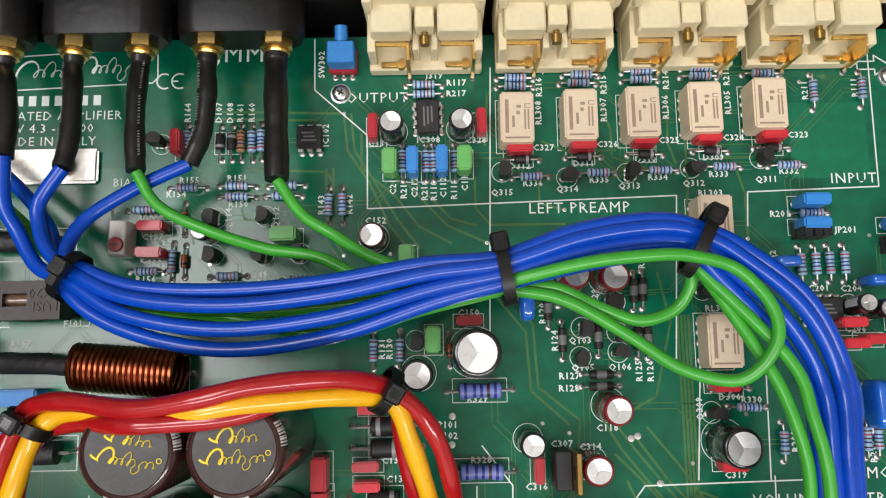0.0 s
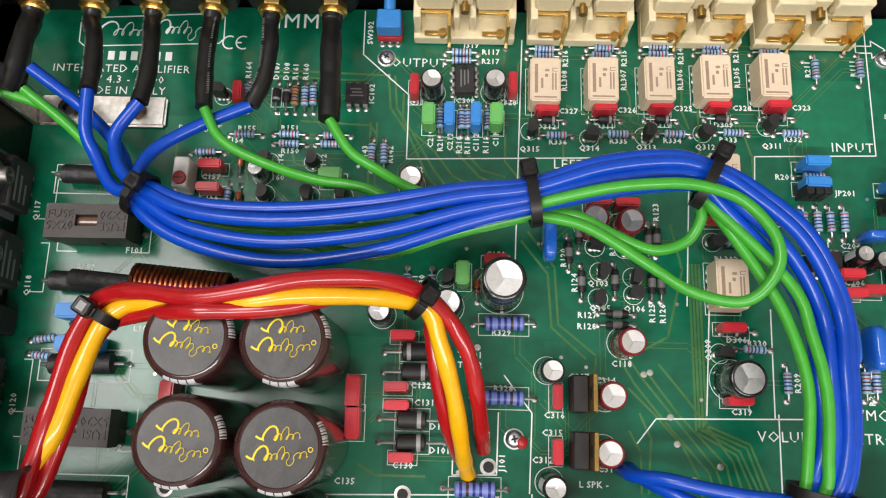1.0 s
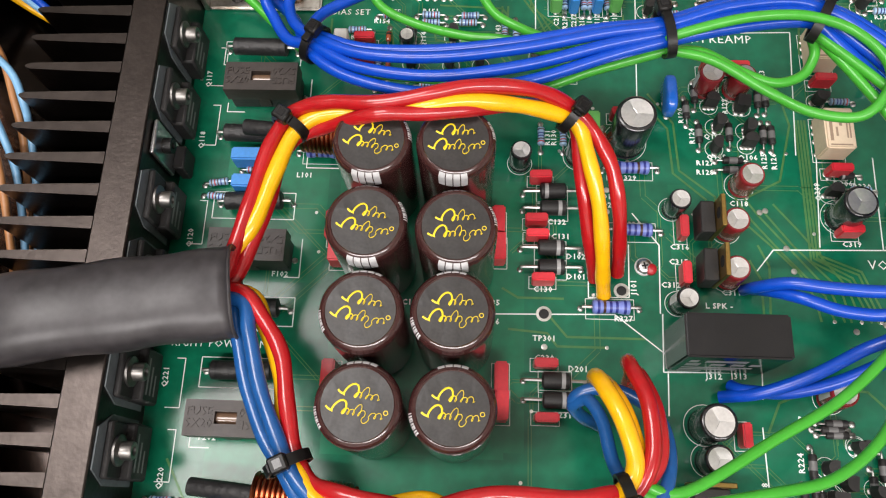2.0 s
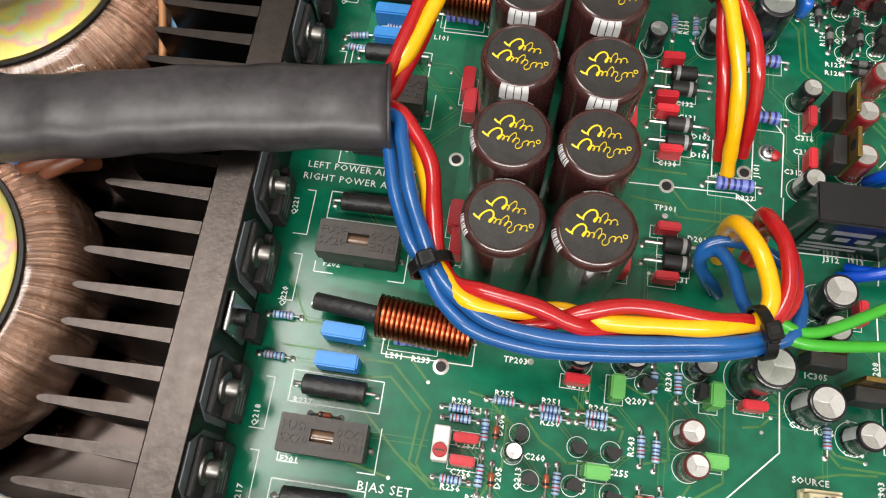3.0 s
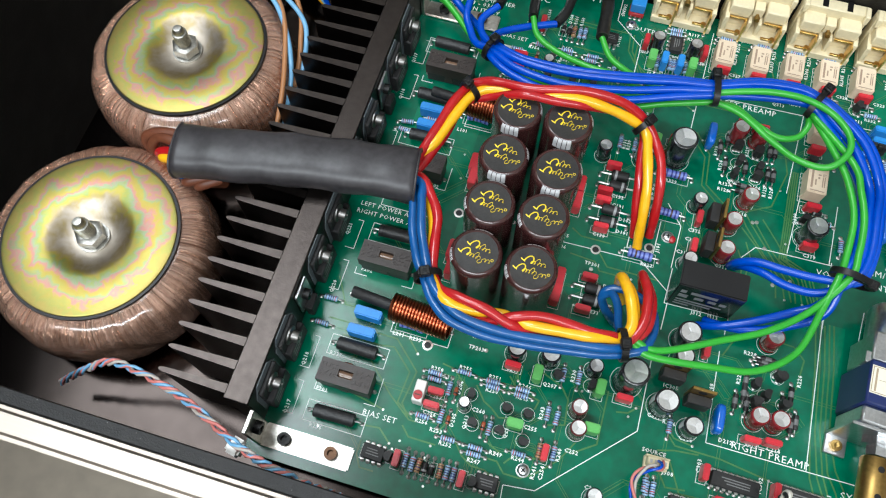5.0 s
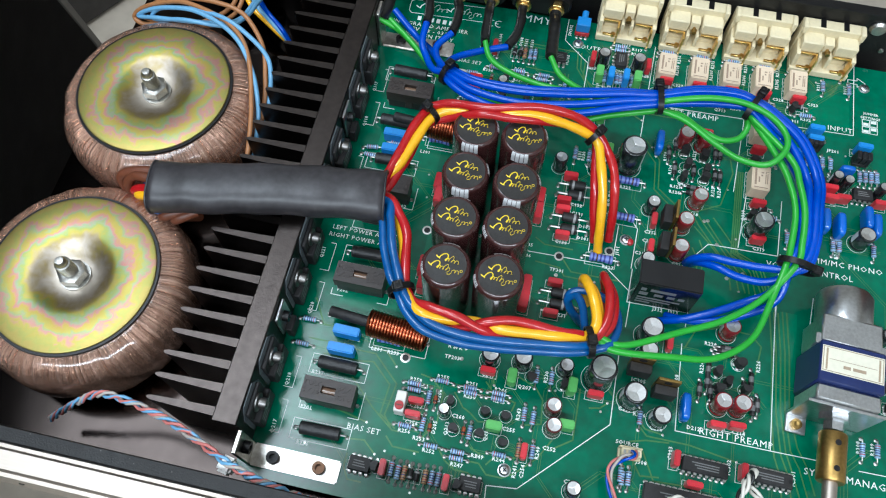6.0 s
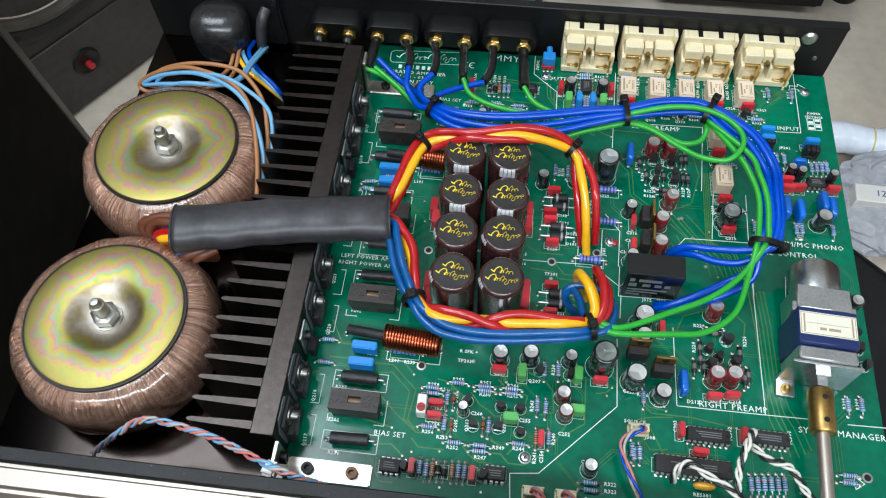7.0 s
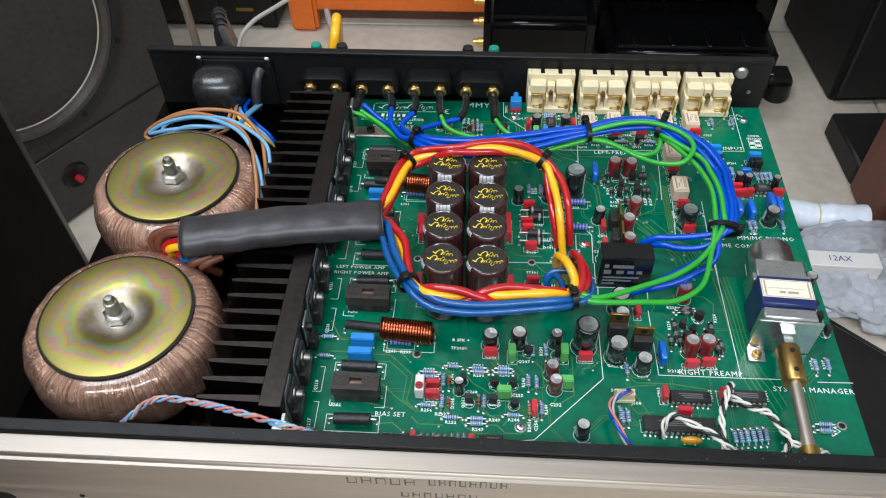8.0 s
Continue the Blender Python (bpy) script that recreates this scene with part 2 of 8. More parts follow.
def passivated():
    """Zinc-chromate steel: the dish's silvery reflection put in as a paler colour, then gold, green and rose bands that
    drift round the rim.
    """
    m = bpy.data.materials.new("yellow_passivated_steel")
    m.use_nodes = True
    t = m.node_tree
    b = t.nodes["Principled BSDF"]
    b.inputs["Metallic"].default_value = 1.0
    co, r, l = t.nodes.new("ShaderNodeTexCoord"), t.nodes.new("ShaderNodeValToRGB"), t.nodes.new("ShaderNodeVectorMath")
    l.operation = "LENGTH"
    t.links.new(co.outputs["Object"], l.inputs[0])
    flat = t.nodes.new("ShaderNodeMapping")
    flat.inputs["Scale"].default_value = (1, 1, 0)
    t.links.new(co.outputs["Object"], flat.inputs["Vector"])
    t.links.new(flat.outputs[0], l.inputs[0])
    far = t.nodes.new("ShaderNodeMapRange")
    far.inputs["From Min"].default_value, far.inputs["From Max"].default_value = 0.0, 0.038
    t.links.new(l.outputs["Value"], far.inputs["Value"])
    total = far.outputs[0]
    for scale, detail, share in ((36, 4, 0.74), (180, 7, 0.34)):
        n, sub, mul, add = t.nodes.new("ShaderNodeTexNoise"), t.nodes.new("ShaderNodeMath"), t.nodes.new("ShaderNodeMath"), t.nodes.new("ShaderNodeMath")
        n.inputs["Scale"].default_value, n.inputs["Detail"].default_value, n.inputs["Distortion"].default_value = scale, detail, 0.6
        sub.operation, mul.operation = "SUBTRACT", "MULTIPLY"
        sub.inputs[1].default_value, mul.inputs[1].default_value = 0.5, share
        t.links.new(co.outputs["Object"], n.inputs["Vector"])
        t.links.new(n.outputs["Fac"], sub.inputs[0])
        t.links.new(sub.outputs[0], mul.inputs[0])
        t.links.new(mul.outputs[0], add.inputs[0])
        t.links.new(total, add.inputs[1])
        total = add.outputs[0]
    t.links.new(total, r.inputs[0])
    e = r.color_ramp.elements
    e[0].position, e[0].color = 0.12, (0.56, 0.5, 0.43, 1)
    e[1].position, e[1].color = 1.0, (0.4, 0.32, 0.1, 1)
    for p, c in ((0.3, (0.45, 0.39, 0.32, 1)), (0.42, (0.36, 0.29, 0.16, 1)), (0.5, (0.4, 0.33, 0.08, 1)), (0.56, (0.29, 0.33, 0.11, 1)), (0.61, (0.27, 0.32, 0.2, 1)), (0.65, (0.44, 0.21, 0.19, 1)), (0.7, (0.41, 0.31, 0.08, 1)), (0.76, (0.37, 0.33, 0.09, 1)), (0.8, (0.28, 0.33, 0.17, 1)), (0.85, (0.44, 0.22, 0.2, 1)), (0.9, (0.4, 0.33, 0.09, 1)), (0.95, (0.34, 0.33, 0.1, 1))):
        x = e.new(p)
        x.color = c
    t.links.new(r.outputs[0], b.inputs["Base Color"])
    fine, rr, bp = t.nodes.new("ShaderNodeTexNoise"), t.nodes.new("ShaderNodeMapRange"), t.nodes.new("ShaderNodeBump")
    fine.inputs["Scale"].default_value, fine.inputs["Detail"].default_value = 420, 4
    t.links.new(co.outputs["Object"], fine.inputs["Vector"])
    rr.inputs["To Min"].default_value, rr.inputs["To Max"].default_value = 0.36, 0.56
    t.links.new(fine.outputs["Fac"], rr.inputs["Value"])
    t.links.new(rr.outputs[0], b.inputs["Roughness"])
    bp.inputs["Strength"].default_value, bp.inputs["Distance"].default_value = 0.12, 0.0004
    t.links.new(fine.outputs["Fac"], bp.inputs["Height"])
    t.links.new(bp.outputs[0], b.inputs["Normal"])
    return m


def wrapped_copper():
    """Copper winding seen through ribbed clear film."""
    m = bpy.data.materials.new("copper_under_clear_film")
    m.use_nodes = True
    t = m.node_tree
    b = t.nodes["Principled BSDF"]
    b.inputs["Metallic"].default_value, b.inputs["Roughness"].default_value = 0.7, 0.2
    b.inputs["Coat Weight"].default_value, b.inputs["Coat Roughness"].default_value = 1.0, 0.13
    co, sep, at = t.nodes.new("ShaderNodeTexCoord"), t.nodes.new("ShaderNodeSeparateXYZ"), t.nodes.new("ShaderNodeMath")
    at.operation = "ARCTAN2"
    t.links.new(co.outputs["Object"], sep.inputs[0])
    t.links.new(sep.outputs[0], at.inputs[0])
    t.links.new(sep.outputs[1], at.inputs[1])
    comb, n, r = t.nodes.new("ShaderNodeCombineXYZ"), t.nodes.new("ShaderNodeTexNoise"), t.nodes.new("ShaderNodeValToRGB")
    t.links.new(at.outputs[0], comb.inputs[0])
    n.inputs["Scale"].default_value, n.inputs["Detail"].default_value, n.inputs["Roughness"].default_value = 21, 7, 0.62
    t.links.new(comb.outputs[0], n.inputs["Vector"])
    t.links.new(n.outputs["Fac"], r.inputs[0])
    e = r.color_ramp.elements
    # copper stripes; the pale end also carries the film's pinkish highlights as colour
    e[0].position, e[0].color = 0.36, (0.44, 0.2, 0.11, 1)
    e[1].position, e[1].color = 0.62, (0.86, 0.55, 0.41, 1)
    t.links.new(r.outputs[0], b.inputs["Base Color"])
    bp = t.nodes.new("ShaderNodeBump")
    bp.inputs["Strength"].default_value, bp.inputs["Distance"].default_value = 1.0, 0.005
    film, add = t.nodes.new("ShaderNodeTexNoise"), t.nodes.new("ShaderNodeMath")
    film.inputs["Scale"].default_value, film.inputs["Detail"].default_value = 130, 3
    t.links.new(co.outputs["Object"], film.inputs["Vector"])
    add.operation = "MULTIPLY_ADD"
    add.inputs[1].default_value = 0.55
    t.links.new(film.outputs["Fac"], add.inputs[0])
    t.links.new(n.outputs["Fac"], add.inputs[2])
    t.links.new(add.outputs[0], bp.inputs["Height"])
    t.links.new(bp.outputs[0], b.inputs["Normal"])
    return m


PASSIVATED, WINDING = passivated(), wrapped_copper()


# ---- building blocks: all lengths below in millimetres ----
MM = 0.001


def part(name, bm, material, parent, label="", smooth=True):
    """Links a bmesh (in mm) as one mesh object under a thing or a part."""
    me = bpy.data.meshes.new(name)
    bmesh.ops.recalc_face_normals(bm, faces=bm.faces)
    bmesh.ops.scale(bm, vec=(MM, MM, MM), verts=bm.verts)
    bm.to_mesh(me)
    bm.free()
    for m in material if isinstance(material, (list, tuple)) else (material,):
        me.materials.append(m)
    if smooth:
        me.shade_smooth()
        me.set_sharp_from_angle(angle=radians(38))
    ob = new(name, me)
    ob.parent = parent
    if label:
        ob["label"] = label
    return ob


def thing(name, label, category, at=None, group="", kind=""):
    ob = tagged(new(name), label, category, group, kind)
    ob.empty_display_size = 0.005
    ob.matrix_basis = at or Matrix()
    return ob


def place(x, y, z=0.0, rz=0.0, rx=0.0, ry=0.0):
    return pose(x * MM, y * MM, z * MM, rx, ry, rz)


def box(bm, x0, y0, z0, x1, y1, z1, bevel=0.0, mi=0, m=None, seg=1):
    vs = bmesh.ops.create_cube(bm, size=1)["verts"]
    for v in vs:
        v.co = Vector((x0 + (v.co.x + 0.5) * (x1 - x0), y0 + (v.co.y + 0.5) * (y1 - y0), z0 + (v.co.z + 0.5) * (z1 - z0)))
    fs = list({f for v in vs for f in v.link_faces})
    if bevel:
        r = bmesh.ops.bevel(bm, geom=list({e for v in vs for e in v.link_edges}), offset=bevel, segments=seg, affect="EDGES")
        fs = list({f for v in r["verts"] for f in v.link_faces} | {f for f in fs if f.is_valid})
    for f in fs:
        f.material_index = mi
    if m is not None:
        bmesh.ops.transform(bm, matrix=m, verts=list({v for f in fs for v in f.verts}))
    return bm


def lathe(bm, profile, seg=24, mis=None, m=None, caps=True):
    """Turns (radius, height) pairs round z; mis gives a material index for each step."""
    rings, made = [], []
    for r, z in profile:
        if r < 1e-6:
            rings.append([bm.verts.new((0, 0, z))])
        else:
            rings.append([bm.verts.new((r * math.cos(2 * math.pi * i / seg), r * math.sin(2 * math.pi * i / seg), z)) for i in range(seg)])
    for k in range(len(rings) - 1):
        a, b = rings[k], rings[k + 1]
        for i in range(seg):
            j = (i + 1) % seg
            if len(a) == 1 and len(b) == 1:
                continue
            if len(a) == 1:
                f = bm.faces.new((a[0], b[i], b[j]))
            elif len(b) == 1:
                f = bm.faces.new((a[i], a[j], b[0]))
            else:
                f = bm.faces.new((a[i], a[j], b[j], b[i]))
            f.material_index = mis[k] if mis else 0
    for ring, k in ((rings[0], 0), (rings[-1], -1)):
        if caps and len(ring) > 2:
            f = bm.faces.new(ring)
            f.material_index = mis[k] if mis else 0
    if m is not None:
        bmesh.ops.transform(bm, matrix=m, verts=[v for r in rings for v in r])
    return bm


def smooth_path(pts, n=6):
    """Catmull-Rom through the points."""
    p = [Vector(q) for q in pts]
    p = [2 * p[0] - p[1], *p, 2 * p[-1] - p[-2]]
    out = []
    for i in range(1, len(p) - 2):
        for k in range(n):
            t = k / n
            a, b, c, d = p[i - 1], p[i], p[i + 1], p[i + 2]
            out.append(0.5 * (2 * b + (c - a) * t + (2 * a - 5 * b + 4 * c - d) * t * t + (3 * b - a - 3 * c + d) * t ** 3))
    return out + [p[-2]]


def tube(bm, pts, r, seg=10, mi=0, flat=1.0):
    """A round (or flattened) tube along points; r may be one number or one for each point."""
    n = len(pts)
    side = None
    rings = []
    for i, q in enumerate(pts):
        d = (Vector(pts[min(i + 1, n - 1)]) - Vector(pts[max(i - 1, 0)])).normalized()
        if side is None:
            side = d.cross(Vector((0, 0, 1)))
            if side.length < 0.1:
                side = d.cross(Vector((0, 1, 0)))
        side = (side - d * side.dot(d)).normalized()
        up = side.cross(d)
        rr = r[i] if isinstance(r, (list, tuple)) else r
        rings.append([bm.verts.new(Vector(q) + side * (rr * math.cos(2 * math.pi * k / seg)) + up * (rr * flat * math.sin(2 * math.pi * k / seg))) for k in range(seg)])
    for a, b in zip(rings, rings[1:]):
        for i in range(seg):
            bm.faces.new((a[i], a[(i + 1) % seg], b[(i + 1) % seg], b[i])).material_index = mi
    for ring in (rings[0], rings[-1]):
        bm.faces.new(ring).material_index = mi
    return bm


def along_x(at=(0, 0, 0)):
    return Matrix.Translation(at) @ Matrix.Rotation(radians(90), 4, "Y")


# ---- chassis ----
chassis = thing("amplifier_chassis", "open black steel amplifier chassis with its cover taken off", "chassis", kind="structure")
part("base_plate", box(bmesh.new(), -270, -147, -15, 164, 161, -12.5, 0.4), MIRROR_BASE, chassis)
rear = box(bmesh.new(), -269, 157, -15, 164, 159.5, 33, 0.4)
box(rear, -269, 156, 31.5, 164, 162, 34, 0.5)
part("rear_panel", rear, BLACK_STEEL, chassis)
front = box(bmesh.new(), -275, -147, -15, 168, -144.5, 50, 0.4)
box(front, -275, -147, 48, 168, -141, 50.4, 0.5)
part("front_subpanel", front, BLACK_STEEL, chassis)
face = box(bmesh.new(), -288, -159, -38, 181, -147.3, 50, 2.5, seg=3)
part("faceplate", face, ALU, chassis, "brushed silver aluminium front plate")

rnd = random.Random(5)
bm = bmesh.new()
for k in range(34):
    x, y, w = rnd.uniform(-270, 120), rnd.uniform(-146, -141.8), rnd.uniform(0.1, 0.4)
    lathe(bm, [(0, 50.35), (w, 50.35), (w * 0.5, 50.5), (0, 50.55)], 5, m=Matrix.Translation((x, y, 0)))
tagged(part("dust_flecks", bm, GREY_FLECK, chassis, smooth=False), kind="stuff")

# ---- circuit board ----
board = thing("circuit_board", "large green printed circuit board with white legend", "circuit board")
bm = box(bmesh.new(), -124, -134, -1.6, 161, 150, 0.0, 0.1, mi=0)
part("substrate", bm, [MASK], board)

# ---- toroidal transformers ----


def toroid(x, y, turn):
    t = thing("toroidal_transformer", "copper toroidal mains transformer wrapped in clear film", "transformer", place(x, y, -12.5, turn), group="toroidal transformers")
    bm = bmesh.new()
    seg, prof = 180, []
    for k in range(25):
        a = math.pi * (k / 24 - 0.5) * 1.04
        prof.append((34 + 17 * max(0.0, math.cos(a)) ** 0.62, 20.5 + 20.0 * math.copysign(abs(math.sin(a)) ** 0.8, math.sin(a))))
    rings = []
    rnd = random.Random(int(x + y * 3))
    knots = [rnd.uniform(-0.5, 0.5) for _ in range(60)]
    wob = [knots[i // 3] * (1 - i % 3 / 3) + knots[(i // 3 + 1) % 60] * (i % 3 / 3) for i in range(seg)]
    for r, z in prof:
        rings.append([bm.verts.new(((r + wob[i]) * math.cos(2 * math.pi * i / seg), (r + wob[i]) * math.sin(2 * math.pi * i / seg), z)) for i in range(seg)])
    for a, b in zip(rings, rings[1:]):
        for i in range(seg):
            bm.faces.new((a[i], a[(i + 1) % seg], b[(i + 1) % seg], b[i]))
    bm.faces.new(rings[0])
    part("winding", bm, WINDING, t)
    part("insulating_pad", lathe(bmesh.new(), [(21, 40.2), (39.3, 40.2), (39.5, 40.9), (39.3, 41.6), (21, 41.6)], 72, caps=False), NYLON, t, "black rubber pad")
    part("clamp_disc", lathe(bmesh.new(), [(0, 37.5), (7, 37.5), (10.5, 37.9), (14.5, 39.9), (17.5, 41.7), (20.5, 42.5), (37, 42.5), (37.9, 42.2), (38.1, 41.7), (22, 41.7), (8, 37.0), (0, 37.0)], 96), PASSIVATED, t, "yellow passivated dished steel disc")
    part("washer", lathe(bmesh.new(), [(0, 37.6), (7.2, 37.6), (7.2, 38.6), (4, 38.8)], 32), DULL_ZINC, t)
    part("nut", lathe(bmesh.new(), [(5.4, 38.6), (6.5, 39.2), (6.5, 43.6), (5.4, 44.2), (3.4, 44.2)], 6), DULL_ZINC, t)
    prof = [(0, 37)]
    for k in range(8):
        prof += [(3.6, 44 + k * 1.1), (3.5, 44.3 + k * 1.1), (2.75, 44.55 + k * 1.1), (2.75, 44.85 + k * 1.1)]
    part("bolt", lathe(bmesh.new(), prof + [(2.7, 53.9), (1.9, 55.2), (0, 55.5)], 24), DULL_ZINC, t)
    return t


toroid(-216, 35, 0)
toroid(-215, -69, 70)

# ---- heat sink ----
sink = thing("heat_sink", "long black anodised finned heat sink", "heat sink", group="")
part("spine", box(bmesh.new(), -131, -119, -12.4, -120, 118.5, 30, 0.5), SINK, sink)
for k in range(24):
    y = 116.8 - 10.08 * k
    bm = bmesh.new()
    prof = [(-130.8, 1.9), (-150, 1.35), (-159, 1.0), (-160.5, 0.5), (-160.8, 0), (-160.5, -0.5), (-159, -1.0), (-150, -1.35), (-130.8, -1.9)]
    lo = [bm.verts.new((a, y + b, -12.4)) for a, b in prof]
    hi = [bm.verts.new((a, y + b, 30)) for a, b in prof]
    for i in range(len(prof)):
        j = (i + 1) % len(prof)
        bm.faces.new((lo[i], lo[j], hi[j], hi[i]))
    bm.faces.new(hi), bm.faces.new(lo)
    part("fin", bm, SINK, sink)

# ---- large reservoir capacitors ----


def squiggle(bm, x0, x1, y, h, heights, lean, r, z):
    """A plain looping stroke, as broad and tall as a line of script; heights are in units of h, one for each loop."""
    shares = [1.9 if k == 0 else 1.0 for k in range(len(heights))]
    unit = (x1 - x0) / sum(shares)
    big = heights[0] * h
    # entry flourish that sweeps in from the side under the first tall loop
    pts = [(x0 - 0.55 * big + 0.9 * big * u, y - h * 0.5 + 0.5 * big * (0.75 - 1.6 * u + 1.25 * u * u) * (1 if u < 0.7 else 0.9), z) for u in (0.0, 0.15, 0.3, 0.45, 0.6)]
    x = x0
    for k, (a, share) in enumerate(zip(heights, shares)):
        w = unit * share
        for i in range(12):
            u = i / 12
            up = a * h * (1 - math.cos(2 * math.pi * u)) / 2
            pts.append((x + u * w - 0.34 * w * math.sin(2 * math.pi * u) + lean * up, y + up - h * 0.5, z))
        x += w
    pts.append((x + 0.5 * unit, y - h * 0.2, z))
    pts = [(a, b, c + 0.0006 * i) for i, (a, b, c) in enumerate(pts)]
    return tube(bm, pts, r, 5, flat=0.35)


def reservoir(x, y, turn, mark):
    c = thing("reservoir_capacitor", "tall dark brown snap-in capacitor with yellow script on its black top", "capacitor", place(x, y, 0, turn), group="reservoir capacitors")
    shell = part("can", lathe(bmesh.new(), [(0, 0.2), (10.5, 0.2), (11.0, 0.8), (11.1, 2), (11.1, 39.2), (11.0, 40.3), (10.6, 41.2), (10.0, 41.8), (9.4, 42.0), (9.1, 41.75)], 48), SLEEVE_BROWN, c)
    disc = part("top_label", lathe(bmesh.new(), [(0, 41.6), (9.1, 41.6), (9.2, 41.76), (0, 41.76)], 48), LABEL_BLACK, c, "charcoal paper disc")
    bm = bmesh.new()
    squiggle(bm, -3.6, 4.6, 2.4, 1.55, (2.1, 0.9, 1.9, 0.8, 1.0), 0.3, 0.27, 41.84)
    squiggle(bm, -5.8, 6.2, -2.0, 1.55, (2.1, 0.95, 0.9, 1.9, 1.0, -0.95, 0.9, 1.0), 0.3, 0.27, 41.84)
    lathe(bm, [(0.45, 41.78), (0.62, 41.78), (0.62, 41.86), (0.45, 41.86)], 14, m=Matrix.Translation((7.4, -0.9, 0)), caps=False)
    part("script_print", bm, YELLOW_INK, disc, "yellow script print")
    # pale polarity patches and a row of tiny print round the rim
    patches = [(mark - 22, 9.5, 35.5), (mark - 11, 9.5, 35.5), (mark, 9.5, 35.5), (mark + 11, 9.5, 35.5)]
    patches += [(mark + 96 + 3.4 * k, 1.5 + 0.7 * (k % 3), 39.0) for k in range(9)]
    for a, wide, low in patches:
        bm = bmesh.new()
        r0, r1 = radians(a), radians(a + wide)
        ring = []
        for rr, z in ((11.16, low), (11.16, 39.3), (11.05, 40.4), (10.62, 41.28), (10.2, 41.72)):
            ring.append([bm.verts.new((rr * math.cos(r0 + (r1 - r0) * i / 3), rr * math.sin(r0 + (r1 - r0) * i / 3), z)) for i in range(4)])
        for p, q in zip(ring, ring[1:]):
            for i in range(3):
                bm.faces.new((p[i], p[i + 1], q[i + 1], q[i]))
        part("polarity_patch" if wide > 5 else "rim_print", bm, STRIPE, shell)
    return c


for x, y, turn, mark in ((-51.0, 38.1, -9, -86), (-51.0, 13.8, -8, -84), (-50.6, -10.4, -7, 92), (-49.8, -34.2, -8, 96)):
    reservoir(x, y, turn, mark)
for x, y, turn, mark in ((-27.6, 38.1, 2, -94), (-26.8, 13.0, 4, -96), (-27.0, -10.0, 0, 94), (-26.2, -34.4, -3, 95)):
    reservoir(x, y, turn, mark)

# ---- harness sleeve ----
harness = thing("cable_sleeve", "wide black heat-shrink sleeve round the supply wires", "cable sleeve")
spine_pts = smooth_path([(-190, -23.5, 38.5), (-165, -19.5, 39.5), (-140, -14.5, 40), (-110, -9.5, 39.5), (-84.5, -5.5, 38.5)], 8)
bm = bmesh.new()
n, seg, rings = len(spine_pts), 28, []
for i, q in enumerate(spine_pts):
    d = (spine_pts[min(i + 1, n - 1)] - spine_pts[max(i - 1, 0)]).normalized()
    s = d.cross(Vector((0, 0, 1))).normalized()
    u = s.cross(d)
    w = 12.2 + 0.35 * math.sin(i * 0.9) + (0.5 if i in (0, n - 1) else 0)
    h = 7.6 + 0.3 * math.cos(i * 1.1)
    rings.append([bm.verts.new(q + s * (w * math.copysign(abs(math.cos(2 * math.pi * k / seg)) ** 0.8, math.cos(2 * math.pi * k / seg))) + u * (h * math.copysign(abs(math.sin(2 * math.pi * k / seg)) ** 0.8, math.sin(2 * math.pi * k / seg)))) for k in range(seg)])
for a, b in zip(rings, rings[1:]):
    for i in range(seg):
        bm.faces.new((a[i], a[(i + 1) % seg], b[(i + 1) % seg], b[i]))
rim_loops = [[v.co.copy() for v in ring] for ring in (rings[0], rings[-1])]
sl = part("sleeve", bm, SHRINK, harness)
for loop in rim_loops:
    part("cut_rim", tube(bmesh.new(), loop + loop[:2], 0.5, 6), SHRINK, harness)
sol = sl.modifiers.new("thickness", "SOLIDIFY")
sol.thickness = 0.0009

